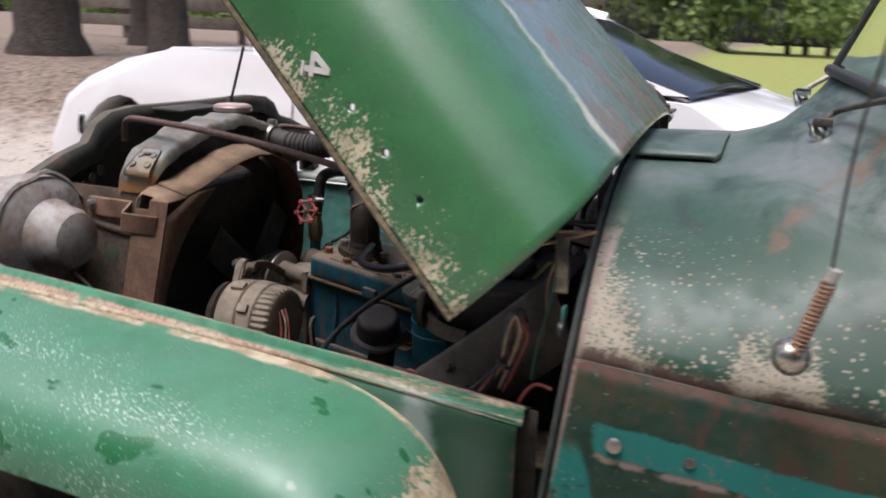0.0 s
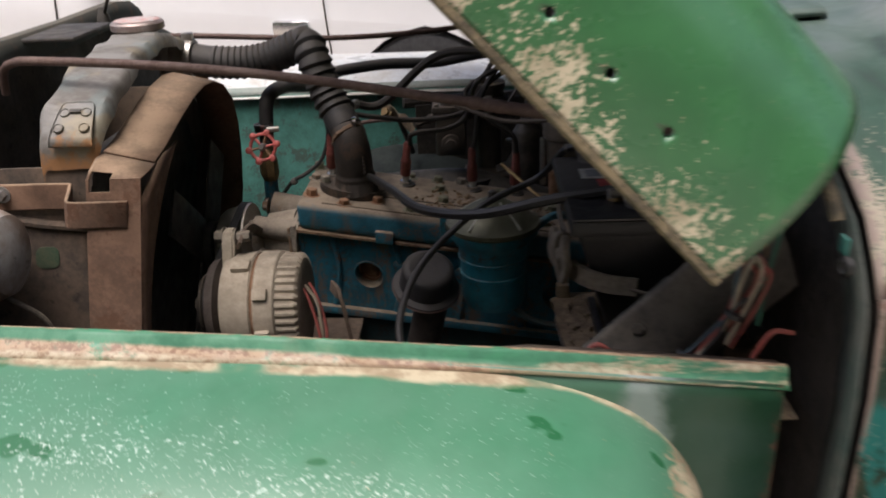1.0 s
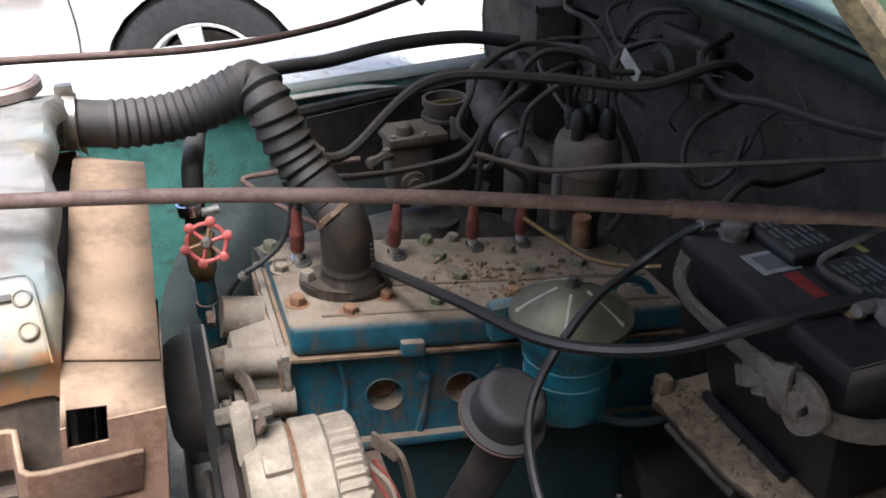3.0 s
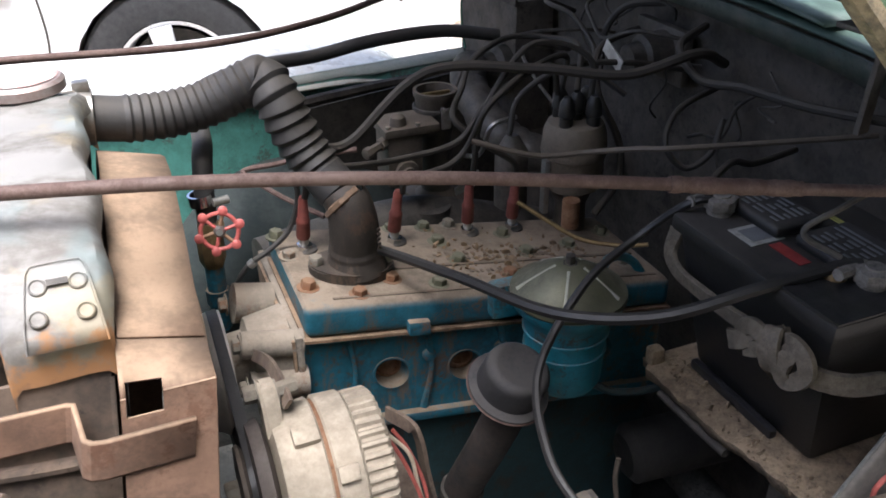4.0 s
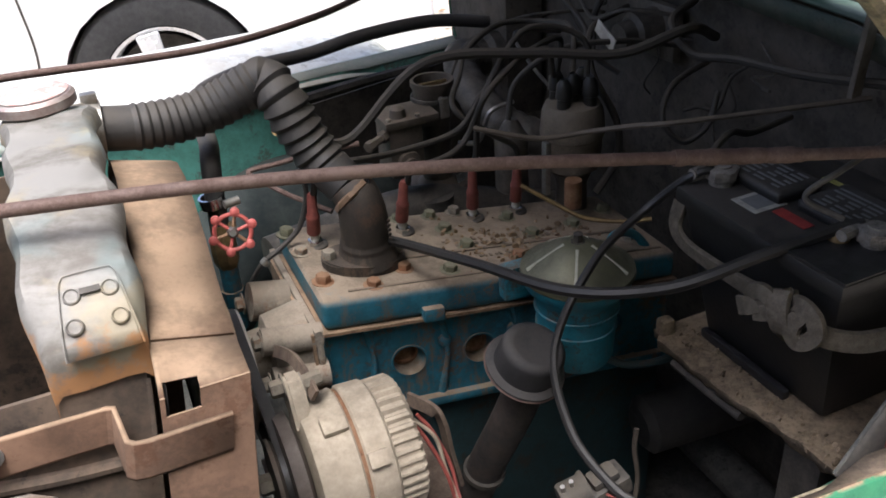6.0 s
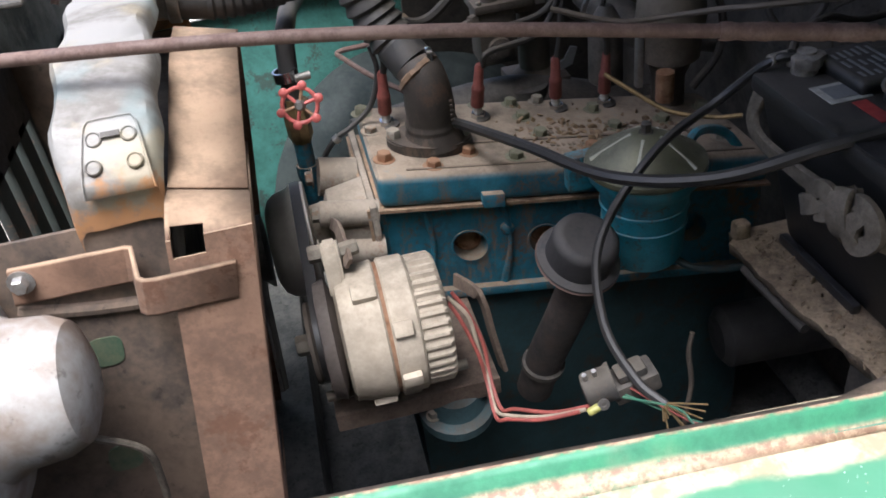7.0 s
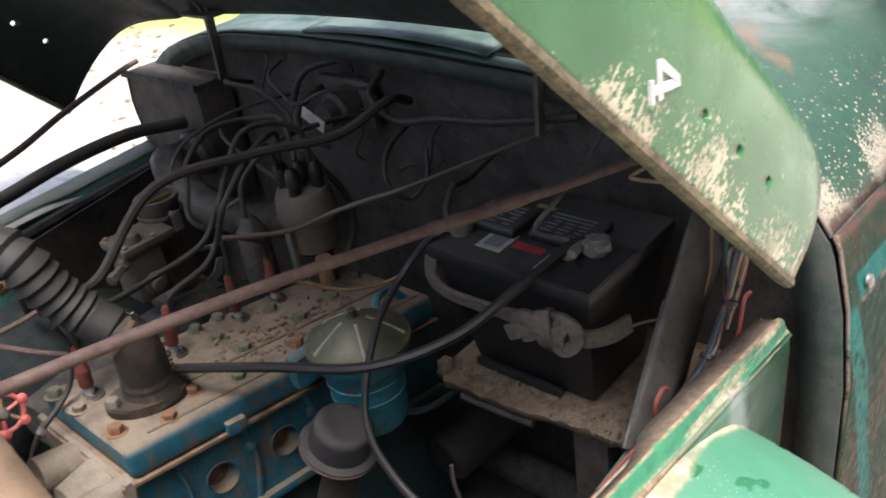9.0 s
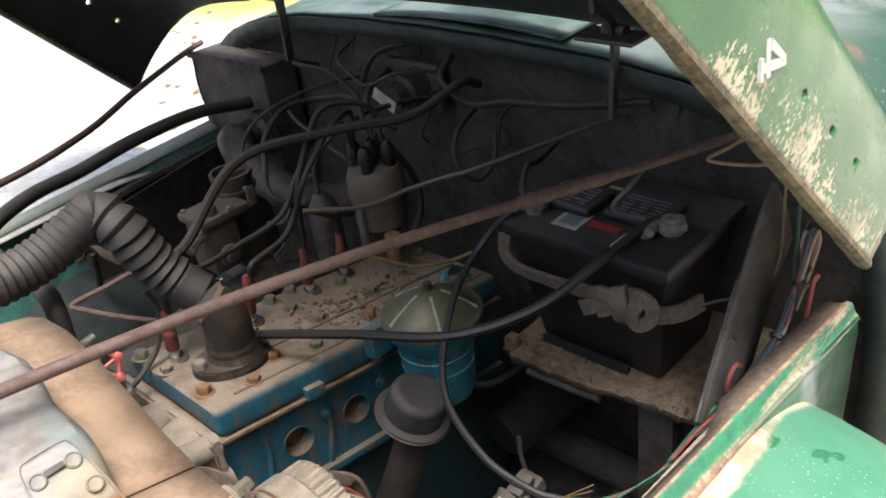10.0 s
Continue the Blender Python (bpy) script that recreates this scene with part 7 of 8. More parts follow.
lead("wire", [(-0.365, 0.966, 1.075), (-0.38, 0.966, 1.085), (-0.392, 0.968, 1.07), (-0.385, 0.969, 1.045), (-0.365, 0.966, 1.035)], 0.0024, WIRERED, "red wire end curling out of the loom", "wire")
lead("wire", [(-0.19, 0.955, 1.10), (-0.21, 0.953, 1.103), (-0.225, 0.95, 1.085), (-0.235, 0.95, 1.055), (-0.24, 0.955, 1.03)], 0.0026, WIRERED, "red wire dropping beside the cowl", "wire")
# bits on the cowl flange
weather = thing("weatherstrip", (-0.181, 0.918, 1.20), "cracked olive weatherstrip glued on the cowl flange", "weatherstrip")
part("strip", ribbon([(-0.190, 0.955, 1.288), (-0.188, 0.943, 1.27), (-0.184, 0.930, 1.252), (-0.181, 0.919, 1.234)], 0.016, 0.006, lambda s: 70), LIP, weather)
part("pad", box(-0.1755, -0.1725, 0.905, 0.921, 1.205, 1.221, 0.001), plain("teal_paint", (0.03, 0.16, 0.13), (0.05, 0.12, 0.10), 0.6, 0, 60, 0.2), weather, "teal painted pad")
part("grommet", lathe((-0.172, 0.903, 1.196), (-1, -0.1, 0), [(0, 0.010), (0.004, 0.010), (0.006, 0.006), (0.004, 0.004)], 16), RUBBER, weather)
LOW = [(-0.60, 1.085, 0.985), (-0.575, 1.050, 0.985), (-0.55, 1.025, 0.982), (-0.50, 1.0, 0.985), (-0.45, 0.985, 0.995)]
for k, (mat, what) in enumerate(((WIREGREEN, "green"), (WIRERED, "red"), (WIREGREEN, "green"))):
    o = Vector((0, rng.uniform(-0.008, 0.012), rng.uniform(-0.008, 0.008)))
    lead("wire", [Vector(p) + o + Vector((rng.uniform(-.006, .006), 0, rng.uniform(-.005, .005))) for p in LOW], 0.0012, mat, f"{what} wire along the inner wing", "wire", "loom wires", 6)

REGM = dusty("grimy_regulator", (0.045, 0.042, 0.037), 0.7, 0.0, (0.17, 0.145, 0.11), 0.8, (0.12, 0.08, 0.05), 70.0, 0.7)
reg = thing("voltage_regulator", (-0.63, 1.04, 0.99), "dirty grey regulator box with cut wires", "regulator")
part("can", lathe((-0.662, 1.048, 1.008), (1, -0.12, 0.05), [(0, 0.012), (0.002, 0.020), (0.006, 0.022), (0.030, 0.0215), (0.034, 0.024), (0.038, 0.024)], 20), REGM, reg)
part("base", box(-0.632, -0.575, 1.025, 1.062, 0.985, 1.012, 0.005), GREASE, reg)
part("cover", box(-0.622, -0.585, 1.030, 1.056, 1.010, 1.024, 0.006), REGM, reg)
part("yellow_tab", lathe((-0.668, 1.018, 1.006), (1, 0.1, 0.1), [(0, 0.0035), (0.002, 0.005), (0.014, 0.005), (0.016, 0.0035)], 10), LABELYELLOW, reg, "yellow crimp terminal")
part("ring_terminal", lathe((-0.648, 1.018, 1.010), (0, -1, 0.4), [(0, 0.007), (0.002, 0.007), (0.002, 0.003), (0.0, 0.003)], 14), STEEL, reg)
for dx in (0.0, 0.012):
    part("stud", rod((-0.655 + dx, 1.045, 1.028), (-0.655 + dx, 1.043, 1.040), 0.003, 8), STEEL, reg)
for ob in reg.children:
    ob.data.transform(Matrix.Translation((-0.613, 1.104, 0.982)) @ Matrix.Diagonal((0.8, 0.8, 0.8, 1.0)) @ Matrix.Rotation(radians(-14), 4, "Y") @ Matrix.Translation((0.635, -1.044, -1.003)))
AW = [(-0.735, 1.225, 1.03), (-0.722, 1.215, 1.01), (-0.716, 1.20, 0.975), (-0.712, 1.185, 0.945), (-0.712, 1.155, 0.93), (-0.70, 1.135, 0.94), (-0.675, 1.11, 0.955), (-0.645, 1.09, 0.975)]
for k, (mat, what) in enumerate(((WIRERED, "red"), (WIREWHITE, "white"), (WIRERED, "red"))):
    o = Vector((0.004 * k, 0.003 * (k - 1), 0.002 * k))
    lead("alternator_wire", [Vector(p) + o + Vector((rng.uniform(-.003, .003), rng.uniform(-.003, .003), 0)) for p in AW], 0.0021, mat, f"{what} alternator wire hanging in a bunch", "wire", "alternator wires", 7)
bm = bmesh.new()
for k in range(14):
    a = Vector((-0.577, 1.063, 0.991))
    rod(a, a + Vector((rng.uniform(-.01, .035), rng.uniform(-.035, -.01), rng.uniform(-.02, .01))), 0.0009, 5, bm)
fr = thing("frayed_wire", (-0.57, 1.05, 0.99), "frayed copper strands at a cable end", "wire")
part("strands", bm, BRASS, fr)
lead("probe_lead", [(-0.475, 1.205, 0.925), (-0.480, 1.2, 0.90), (-0.478, 1.193, 0.86), (-0.486, 1.186, 0.82), (-0.49, 1.185, 0.76)], 0.003, CAST, "dirty lead hanging beside the starter")
# near black: the shade deep in the bay is put into this colour
STARTERBLACK = plain("starter_black", (0.012, 0.012, 0.012), (0.030, 0.028, 0.025), 0.7, 0, 40, 0.4)
st = thing("starter_motor", (-0.44, 1.27, 0.80), "dark starter motor low beside the engine block", "starter")
part("barrel", lathe((-0.56, 1.34, 0.70), (1, -0.1, 0.03), [(0, 0.03), (0.01, 0.042), (0.17, 0.042), (0.175, 0.036)], 24), STARTERBLACK, st)
part("end_plate", lathe((-0.386, 1.3226, 0.705), (1, -0.1, 0.03), [(0, 0.040), (0.002, 0.044), (0.012, 0.044), (0.018, 0.030), (0.024, 0.014), (0.025, 0.0)], 24), STARTERBLACK, st)
for s in (-1, 1):
    part("through_bolt", hexbolt((-0.367, 1.3206 + 0.03 * s, 0.706), (1, -0.1, 0.03), 0.006, 0.007), BOLT, st)
for ob in st.children:
    ob.data.transform(Matrix.Translation((0.195, 0.0, 0.07)))
fp = thing("fuel_pump", (-0.74, 1.30, 0.85), "dirty blue-grey fuel pump under the alternator", "fuel pump")
part("dome", lathe((-0.735, 1.27, 0.83), (0, -0.2, 1), [(0, 0.045), (0.015, 0.045), (0.02, 0.035), (0.045, 0.03), (0.052, 0.012)], 24), dusty("pump_blue", (0.05, 0.10, 0.11), 0.7, 0.1, (0.16, 0.13, 0.1), 0.7), fp)
part("flange_screw", hexbolt((-0.765, 1.25, 0.848), (0, -0.2, 1), 0.006, 0.008), BOLT, fp)
# chassis under the bay
ch = thing("chassis", (-0.6, YC, 0.5), "dark steel chassis rails under the engine", "chassis")
for y in (1.20, 1.90):
    part("rail", box(-1.3, 2.1, y - 0.03, y + 0.03, 0.47, 0.60, 0.005), DARKGREY, ch)
part("cross_member", box(-1.02, -0.92, 1.10, 2.05, 0.52, 0.64, 0.01), DARKGREY, ch)
part("oil_pan", box(-0.76, -0.28, 1.40, 1.66, 0.38, 0.53, 0.03), DARKGREY, ch)
# splash shields: sheets added, not seen, to keep the floor dark
part("splash_shield", box(-0.92, -0.15, 1.02, 1.18, 0.55, 0.556, 0.001), DARKGREY, ch)
part("splash_shield", box(-0.92, -0.15, 1.92, 2.14, 0.55, 0.556, 0.001), DARKGREY, ch)
part("cross_tube", rod((-0.2, 1.1, 0.62), (-0.2, 2.1, 0.62), 0.03), DARKGREY, ch)
# added dark sheet hides the lit gravel and stands for shade below
part("undertray", box(-1.10, -0.15, 1.02, 2.14, 0.50, 0.507, 0.001), DARKGREY, ch)
# front wheels under the fenders
for y, s, z in ((0.86, -1, 0.37), (2.30, 1, 0.61)):
    wh = part("wheel", lathe((-0.98, y, z), (0, s, 0), [(-0.09, 0.21), (-0.09, 0.33), (-0.07, 0.365), (0.07, 0.365), (0.09, 0.33), (0.085, 0.22), (0.03, 0.20)], 36), TYRE, truck, "black front tyre")
    part("hub", lathe((-0.98, y, z), (0, s, 0), [(0.03, 0.205), (0.05, 0.19), (0.04, 0.08), (0.09, 0.05), (0.10, 0.0)], 24), RIM, wh)
    part("axle", rod((-0.98, y, z), (-0.98, YC, 0.5), 0.04), DARKGREY, truck)
# black rail along the far ledge, wheel-house bulge
# bulge coloured dark to carry the shadow on the wing too
part("wheel_house", tube([(-0.93, 2.06, 0.60), (-0.84, 2.06, 0.76), (-0.72, 2.06, 0.85), (-0.55, 2.08, 0.82), (-0.40, 2.12, 0.66)], 0.12, 20), plain("shaded_wheel_house", (0.016, 0.024, 0.024), (0.038, 0.048, 0.044), 0.85, 0, 25, 0.4), truck)
part("wing_stiffener", tube([(-0.66, 2.04, 1.075), (-0.45, 2.10, 1.07), (-0.22, 2.15, 1.06)], 0.012, 8), INNER, truck)
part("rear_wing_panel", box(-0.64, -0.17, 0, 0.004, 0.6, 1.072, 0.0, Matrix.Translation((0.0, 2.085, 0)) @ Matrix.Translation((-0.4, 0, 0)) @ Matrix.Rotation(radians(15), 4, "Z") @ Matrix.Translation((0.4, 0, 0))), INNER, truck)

# bent bracket on the far inner wing
wb = thing("wing_bracket", (-0.660, 1.91, 1.078), "tan bent sheet bracket with a brass bolt on the inner wing", "bracket")
BX = Vector((-0.660, 1.91, 1.078))
part("plate", ribbon([BX + Vector(q) for q in ((-0.030, 0.006, 0.004), (-0.012, 0.0, 0.010), (0.006, -0.004, 0.004), (0.020, -0.006, -0.014), (0.032, -0.006, -0.026))], 0.034, 0.003, lambda s: 40), TRAYM, wb)
part("bolt", hexbolt(BX + Vector((-0.024, 0.002, 0.010)), (-0.3, -0.8, 0.5), 0.008, 0.008), BRASS, wb)
part("post", rod(BX, BX + Vector((0.02, 0.08, -0.10)), 0.006, 8), GREASE, wb)

# firewall fittings
hb = thing("heater_box", (-0.19, 2.1, 1.0), "dusty dark sheet-metal heater box on the firewall", "heater")
part("case", box(-0.225, -0.146, 1.985, 2.235, 0.98, 1.232, 0.008), plain("dusty_dark_sheet", (0.036, 0.032, 0.027), (0.078, 0.066, 0.052), 0.85, 0, 26, 0.5, 7.0, 0.002, 0.5), hb)
part("case_lip", box(-0.23, -0.224, 1.98, 2.24, 1.222, 1.237, 0.002), INNER, hb)
part("outlet", lathe((-0.225, 2.02, 1.10), (-1, 0, 0), [(0, 0.045), (0.02, 0.045), (0.03, 0.035), (0.06, 0.034)], 22), GREASE, hb)
lead("wire", [(-0.228, 2.215, 1.225), (-0.23, 2.222, 1.17), (-0.23, 2.215, 1.12), (-0.23, 2.20, 1.09)], 0.0024, WIREGREEN, "green wire on the heater box", "wire")
duct = thing("heater_duct", (-0.3, 1.95, 1.05), "dark ribbed heater duct", "hose")
part("duct_body", tube([(-0.285, 2.02, 1.10), (-0.32, 1.98, 1.12), (-0.34, 1.92, 1.10), (-0.33, 1.84, 1.06), (-0.28, 1.78, 1.03), (-0.18, 1.74, 1.02)], 0.032, 16, 10, None, lambda s, l: 1 + 0.05 * math.sin(s * 500)), GREASE, duct)
wip = thing("wiper_motor", (-0.2, 1.62, 1.2), "dark wiper motor on the firewall", "motor")
part("motor", lathe((-0.15, 1.63, 1.235), (-1, 0, -0.1), [(0, 0.03), (0.05, 0.03), (0.055, 0.022), (0.075, 0.02)], 18), GREASE, wip)
part("bracket", box(-0.165, -0.15, 1.58, 1.70, 1.19, 1.27, 0.004), GREASE, wip)
part("paper_tag", box(-0.001, 0.001, -0.024, 0.024, -0.010, 0.010, 0.0, Matrix.Translation((-0.272, 1.595, 1.248)) @ Matrix.Rotation(radians(25), 4, "X")), LABELWHITE, wip, "torn white tag")
LOOPS = [
    [(-0.15, 1.91, 1.225), (-0.22, 1.88, 1.255), (-0.24, 1.83, 1.262), (-0.23, 1.78, 1.255), (-0.22, 1.73, 1.22), (-0.23, 1.70, 1.19), (-0.20, 1.66, 1.16)],
    [(-0.15, 1.80, 1.28), (-0.21, 1.77, 1.275), (-0.23, 1.72, 1.26), (-0.24, 1.67, 1.25), (-0.22, 1.62, 1.27), (-0.16, 1.58, 1.26)],
    [(-0.15, 1.56, 1.285), (-0.22, 1.52, 1.275), (-0.23, 1.46, 1.25), (-0.21, 1.40, 1.255), (-0.20, 1.30, 1.262), (-0.16, 1.2, 1.27)],
    [(-0.16, 1.50, 1.22), (-0.24, 1.48, 1.205), (-0.27, 1.46, 1.17), (-0.25, 1.44, 1.14), (-0.22, 1.43, 1.16), (-0.2, 1.44, 1.20)],
    [(-0.16, 1.90, 1.16), (-0.26, 1.86, 1.19), (-0.31, 1.79, 1.20), (-0.32, 1.72, 1.18), (-0.30, 1.66, 1.13), (-0.31, 1.62, 1.08)],
    [(-0.15, 1.70, 1.25), (-0.25, 1.66, 1.24), (-0.29, 1.60, 1.20), (-0.28, 1.55, 1.14), (-0.29, 1.53, 1.09), (-0.33, 1.52, 1.05)],
    [(-0.15, 1.36, 1.18), (-0.24, 1.33, 1.19), (-0.30, 1.30, 1.215), (-0.35, 1.27, 1.215), (-0.37, 1.25, 1.21)],
    [(-0.15, 1.16, 1.27), (-0.24, 1.13, 1.268), (-0.33, 1.12, 1.25), (-0.36, 1.13, 1.225), (-0.34, 1.10, 1.21)],
    [(-0.16, 1.64, 1.30), (-0.20, 1.68, 1.29), (-0.22, 1.70, 1.25), (-0.23, 1.69, 1.20), (-0.26, 1.66, 1.16)],
    [(-0.42, 1.61, 1.15), (-0.40, 1.62, 1.20), (-0.34, 1.60, 1.24), (-0.25, 1.58, 1.24), (-0.16, 1.57, 1.22)],
    [(-0.47, 1.76, 1.08), (-0.43, 1.80, 1.14), (-0.38, 1.82, 1.20), (-0.30, 1.80, 1.23), (-0.2, 1.78, 1.23), (-0.15, 1.78, 1.22)],
]
for k, pts in enumerate(LOOPS):
    lead("firewall_cable", pts, (0.0042, 0.003, 0.0055)[k % 3], (CABLE, GREASE, CABLE)[k % 3], "dusty black cable looping from the firewall", "cable", "firewall cables")
rng = random.Random(23)
for k in range(7):
    y, z = rng.uniform(1.42, 1.92), rng.uniform(1.14, 1.29)
    p = Vector((-0.148, y, z))
    pts = [p]
    for i in range(4):
        p = p + Vector((rng.uniform(-0.03, 0.0) if i < 2 else rng.uniform(-0.02, 0.02), rng.uniform(-0.05, 0.05), rng.uniform(-0.045, 0.03)))
        pts.append(p)
    lead("firewall_wire", pts, rng.uniform(0.0014, 0.0026), rng.choice((GREASE, CABLE, CABLE)), "thin dusty wire in the tangle on the firewall", "wire", "firewall wires", 6)
lead("wire", [(-0.16, 1.0, 1.29), (-0.24, 0.99, 1.265), (-0.27, 1.06, 1.262), (-0.24, 1.05, 1.27), (-0.17, 1.02, 1.285)], 0.0022, WIREYELLOW, "pale wire loop beside the hood hinge", "wire")

# hood hinges
for y, low in ((1.230, 1.256), (1.922, 1.246)):
    hinge = part("hood_hinge", ribbon([(-0.195, y + 0.006, low), (-0.195, y + 0.004, low + 0.04), (-0.195, y + 0.002, 1.33), (-0.197, y, 1.36), (-0.21, y, 1.39), (-0.245, y, 1.415)], 0.020, 0.006, lambda s: 90), GREASE, truck, "black steel hood hinge")
    part("hinge_foot", box(-0.225, -0.175, y - 0.042, y + 0.042, 1.3625, 1.3685, 0.002), GREASE, hinge)
    part("hinge_knuckle", rod((-0.195, y - 0.016, 1.372), (-0.195, y + 0.016, 1.372), 0.009, 12), GREASE, hinge)

# ---- cowl fittings: aerial, wipers, windscreen ----
aer = thing("aerial", (0.056, 0.835, 1.215), "whip aerial on a rusty spring and chrome ball", "aerial")
part("ball", lathe((0.056, 0.852, 1.205), (0, -1, 0.15), [(0, 0.012), (0.004, 0.0160), (0.010, 0.0180), (0.016, 0.0184), (0.022, 0.0176), (0.028, 0.0150), (0.033, 0.0100), (0.0355, 0.005), (0.036, 0.0)], 26), plain("pitted_chrome", (0.50, 0.47, 0.42), (0.24, 0.21, 0.17), 0.28, 0.9, 70, 0.3), aer)
pts = []
a, b = Vector((0.058, 0.812, 1.222)), Vector((0.076, 0.806, 1.292))
ax, u, w = basis(b - a)
for i in range(16 * 12 + 1):
    t = i / 12 * 2 * math.pi
    pts.append(a.lerp(b, i / (16 * 12)) + (u * math.cos(t) + w * math.sin(t)) * 0.0056)
part("spring", tube(pts, 0.0018, 6, 1), plain("rusty_spring", (0.20, 0.11, 0.065), (0.33, 0.20, 0.125), 0.7, 0.3, 90, 0.3), aer, "rusty coil spring")
part("ferrule", rod(b, b + (b - a).normalized() * 0.012, 0.0058, 14), LABELWHITE, aer)
part("mast", tube([b, (0.078, 0.80, 1.40), (0.088, 0.79, 1.50), (0.12, 0.78, 1.75), (0.17, 0.77, 2.05)], 0.0015, 6), GREASE, aer)
for ob in aer.children:
    ob.data.transform(Matrix.Translation((0.004, 0.0, 0.024)))
ws = thing("windscreen", (0.17, YC, 1.47), "flat windscreen in a black rubber seal", "windscreen", kind="")
seal = [(0.235, 0.98, 1.405), (0.172, 1.25, 1.447), (0.125, 1.45, 1.468), (0.10, 1.575, 1.478), (0.125, 1.70, 1.468), (0.172, 1.90, 1.447), (0.235, 2.17, 1.405)]
part("seal", tube(seal, 0.0095, 10), RUBBER, ws, "black rubber seal")
part("centre_post", tube([(0.108, 1.575, 1.478), (0.16, 1.575, 1.60), (0.24, 1.575, 1.80), (0.31, 1.575, 1.98)], 0.010, 10), RUBBER, ws)
gl = Mat("windscreen_glass")
gl.color((0.9, 0.95, 0.92))
gl.rough(0.03)
gl.b.inputs["Transmission Weight"].default_value = 1.0
gl.b.inputs["IOR"].default_value = 1.05
rows = [[Vector(p) + Vector((0.20, 0.0, 0.5)) * k + Vector((0.004, 0, 0.012)) for p in seal] for k in (0.0, 1.0)]
pane = part("pane", grid(rows), gl.m, ws)
pane.visible_shadow = False
for x, y, z, sx in ((0.071, 1.741, 1.43, 1), (0.085, 1.30, 1.412, 1)):
    wp = thing("wiper", (x, y, z), "chrome wiper pivot with a thin arm", "wiper", "wipers")
    part("pivot", lathe((x, y, z - 0.02), (-0.5, 0, 0.85), [(0, 0.013), (0.012, 0.013), (0.018, 0.009), (0.028, 0.008), (0.03, 0.0)], 14), CHROME, wp)
    part("arm", tube([(x, y, z + 0.004), (x + 0.02, y + 0.02, z + 0.018), (x + 0.07, y + (0.05 if y > 1.6 else -0.16), z + 0.05)], 0.0045, 8), STEEL if y > 1.6 else GREASE, wp)
    part("knuckle", box(x - 0.014, x + 0.012, y - 0.012, y + 0.014, z - 0.004, z + 0.008, 0.003), CHROME if y > 1.6 else GREASE, wp)
# cab beyond the windscreen, so that the cowl ends in something solid
cab = [(YC + dy, 1.088 + h) for dy, h in across(COWLP)]
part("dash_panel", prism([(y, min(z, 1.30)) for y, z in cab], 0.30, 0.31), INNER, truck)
cabg = green_paint("cab_green", (0.025, 0.09, 0.05), None, fleck=0.5)
for s in (-1, 1):
    y0 = YC + s * 0.69
    part("cab_pillar", tube([(0.245, YC + s * 0.635, 1.40), (0.34, YC + s * 0.625, 1.66), (0.46, YC + s * 0.60, 1.93)], 0.022, 10), cabg, truck)
    part("cab_rear_pillar", tube([(1.20, YC + s * 0.68, 1.22), (1.20, YC + s * 0.65, 1.60), (1.17, YC + s * 0.60, 1.93)], 0.03, 10), cabg, truck)
part("door", grid([[(x, YC + 0.69 + 0.02 * (x - 0.2), z) for z in (0.45, 0.8, 1.0, 1.17, 1.24)] for x in (0.2, 0.6, 1.2)]), cabg, truck)
part("cab_roof", box(0.42, 1.25, YC - 0.63, YC + 0.63, 1.92, 1.99, 0.03, None, 4), cabg, truck)
part("cab_back", box(1.20, 1.24, YC - 0.69, YC + 0.69, 0.45, 1.30, 0.01), cabg, truck)
part("cab_floor", box(0.2, 1.24, YC - 0.68, YC + 0.68, 0.44, 0.47, 0.01), DARKGREY, truck)
for y, s, z in ((0.86, -1, 0.37), (2.30, 1, 0.61)):
    wh = part("wheel", lathe((1.75, y, z), (0, s, 0), [(-0.09, 0.21), (-0.09, 0.33), (-0.07, 0.365), (0.07, 0.365), (0.09, 0.33), (0.085, 0.22), (0.03, 0.20)], 36), TYRE, truck, "black rear tyre")
    part("hub", lathe((1.75, y, z), (0, s, 0), [(0.03, 0.205), (0.05, 0.19), (0.04, 0.08), (0.09, 0.05), (0.10, 0.0)], 24), RIM, wh)
    part("axle", rod((1.75, y, z), (1.75, YC, 0.5), 0.04), DARKGREY, truck)

# ---- white car ----
F, NRM = Vector((-0.987, 0.16, 0)), Vector((0.16, 0.987, 0))
CARM = Matrix(((F.x, NRM.x, 0, -0.70), (F.y, NRM.y, 0, 3.65), (0, 0, 1, 0.30), (0, 0, 0, 1)))
car = thing("car", (-2.0, 4.8, 0.30), "white coupe with five-spoke alloy wheels parked on gravel", "car")
WB = 2.97


def lift_car(bm):
    """Waist and roof sit high over the wheels."""
    for v in bm.verts:
        v.co.z += 0.12 * min(max((v.co.z - 0.66) / 0.14, 0.0), 1.0) * min(max((3.3 - v.co.x) / 0.9, 0.0), 1.0)
    bmesh.ops.transform(bm, matrix=CARM, verts=bm.verts[:])


def arc(cx, r, a0, a1, n=14, cz=0.33):
    return [(cx + r * math.cos(radians(lerp(a0, a1, i / n))), cz + r * math.sin(radians(lerp(a0, a1, i / n)))) for i in range(n + 1)]


side = [(-0.95, 0.28), (-1.0, 0.45), (-0.98, 0.68), (-0.90, 0.76), (-0.42, 0.84), (0.2, 0.87), (1.2, 0.885), (2.0, 0.93), (2.5, 0.955), (2.97, 0.935), (3.3, 0.86), (3.52, 0.74), (3.64, 0.55), (3.64, 0.28), (3.55, 0.2)]
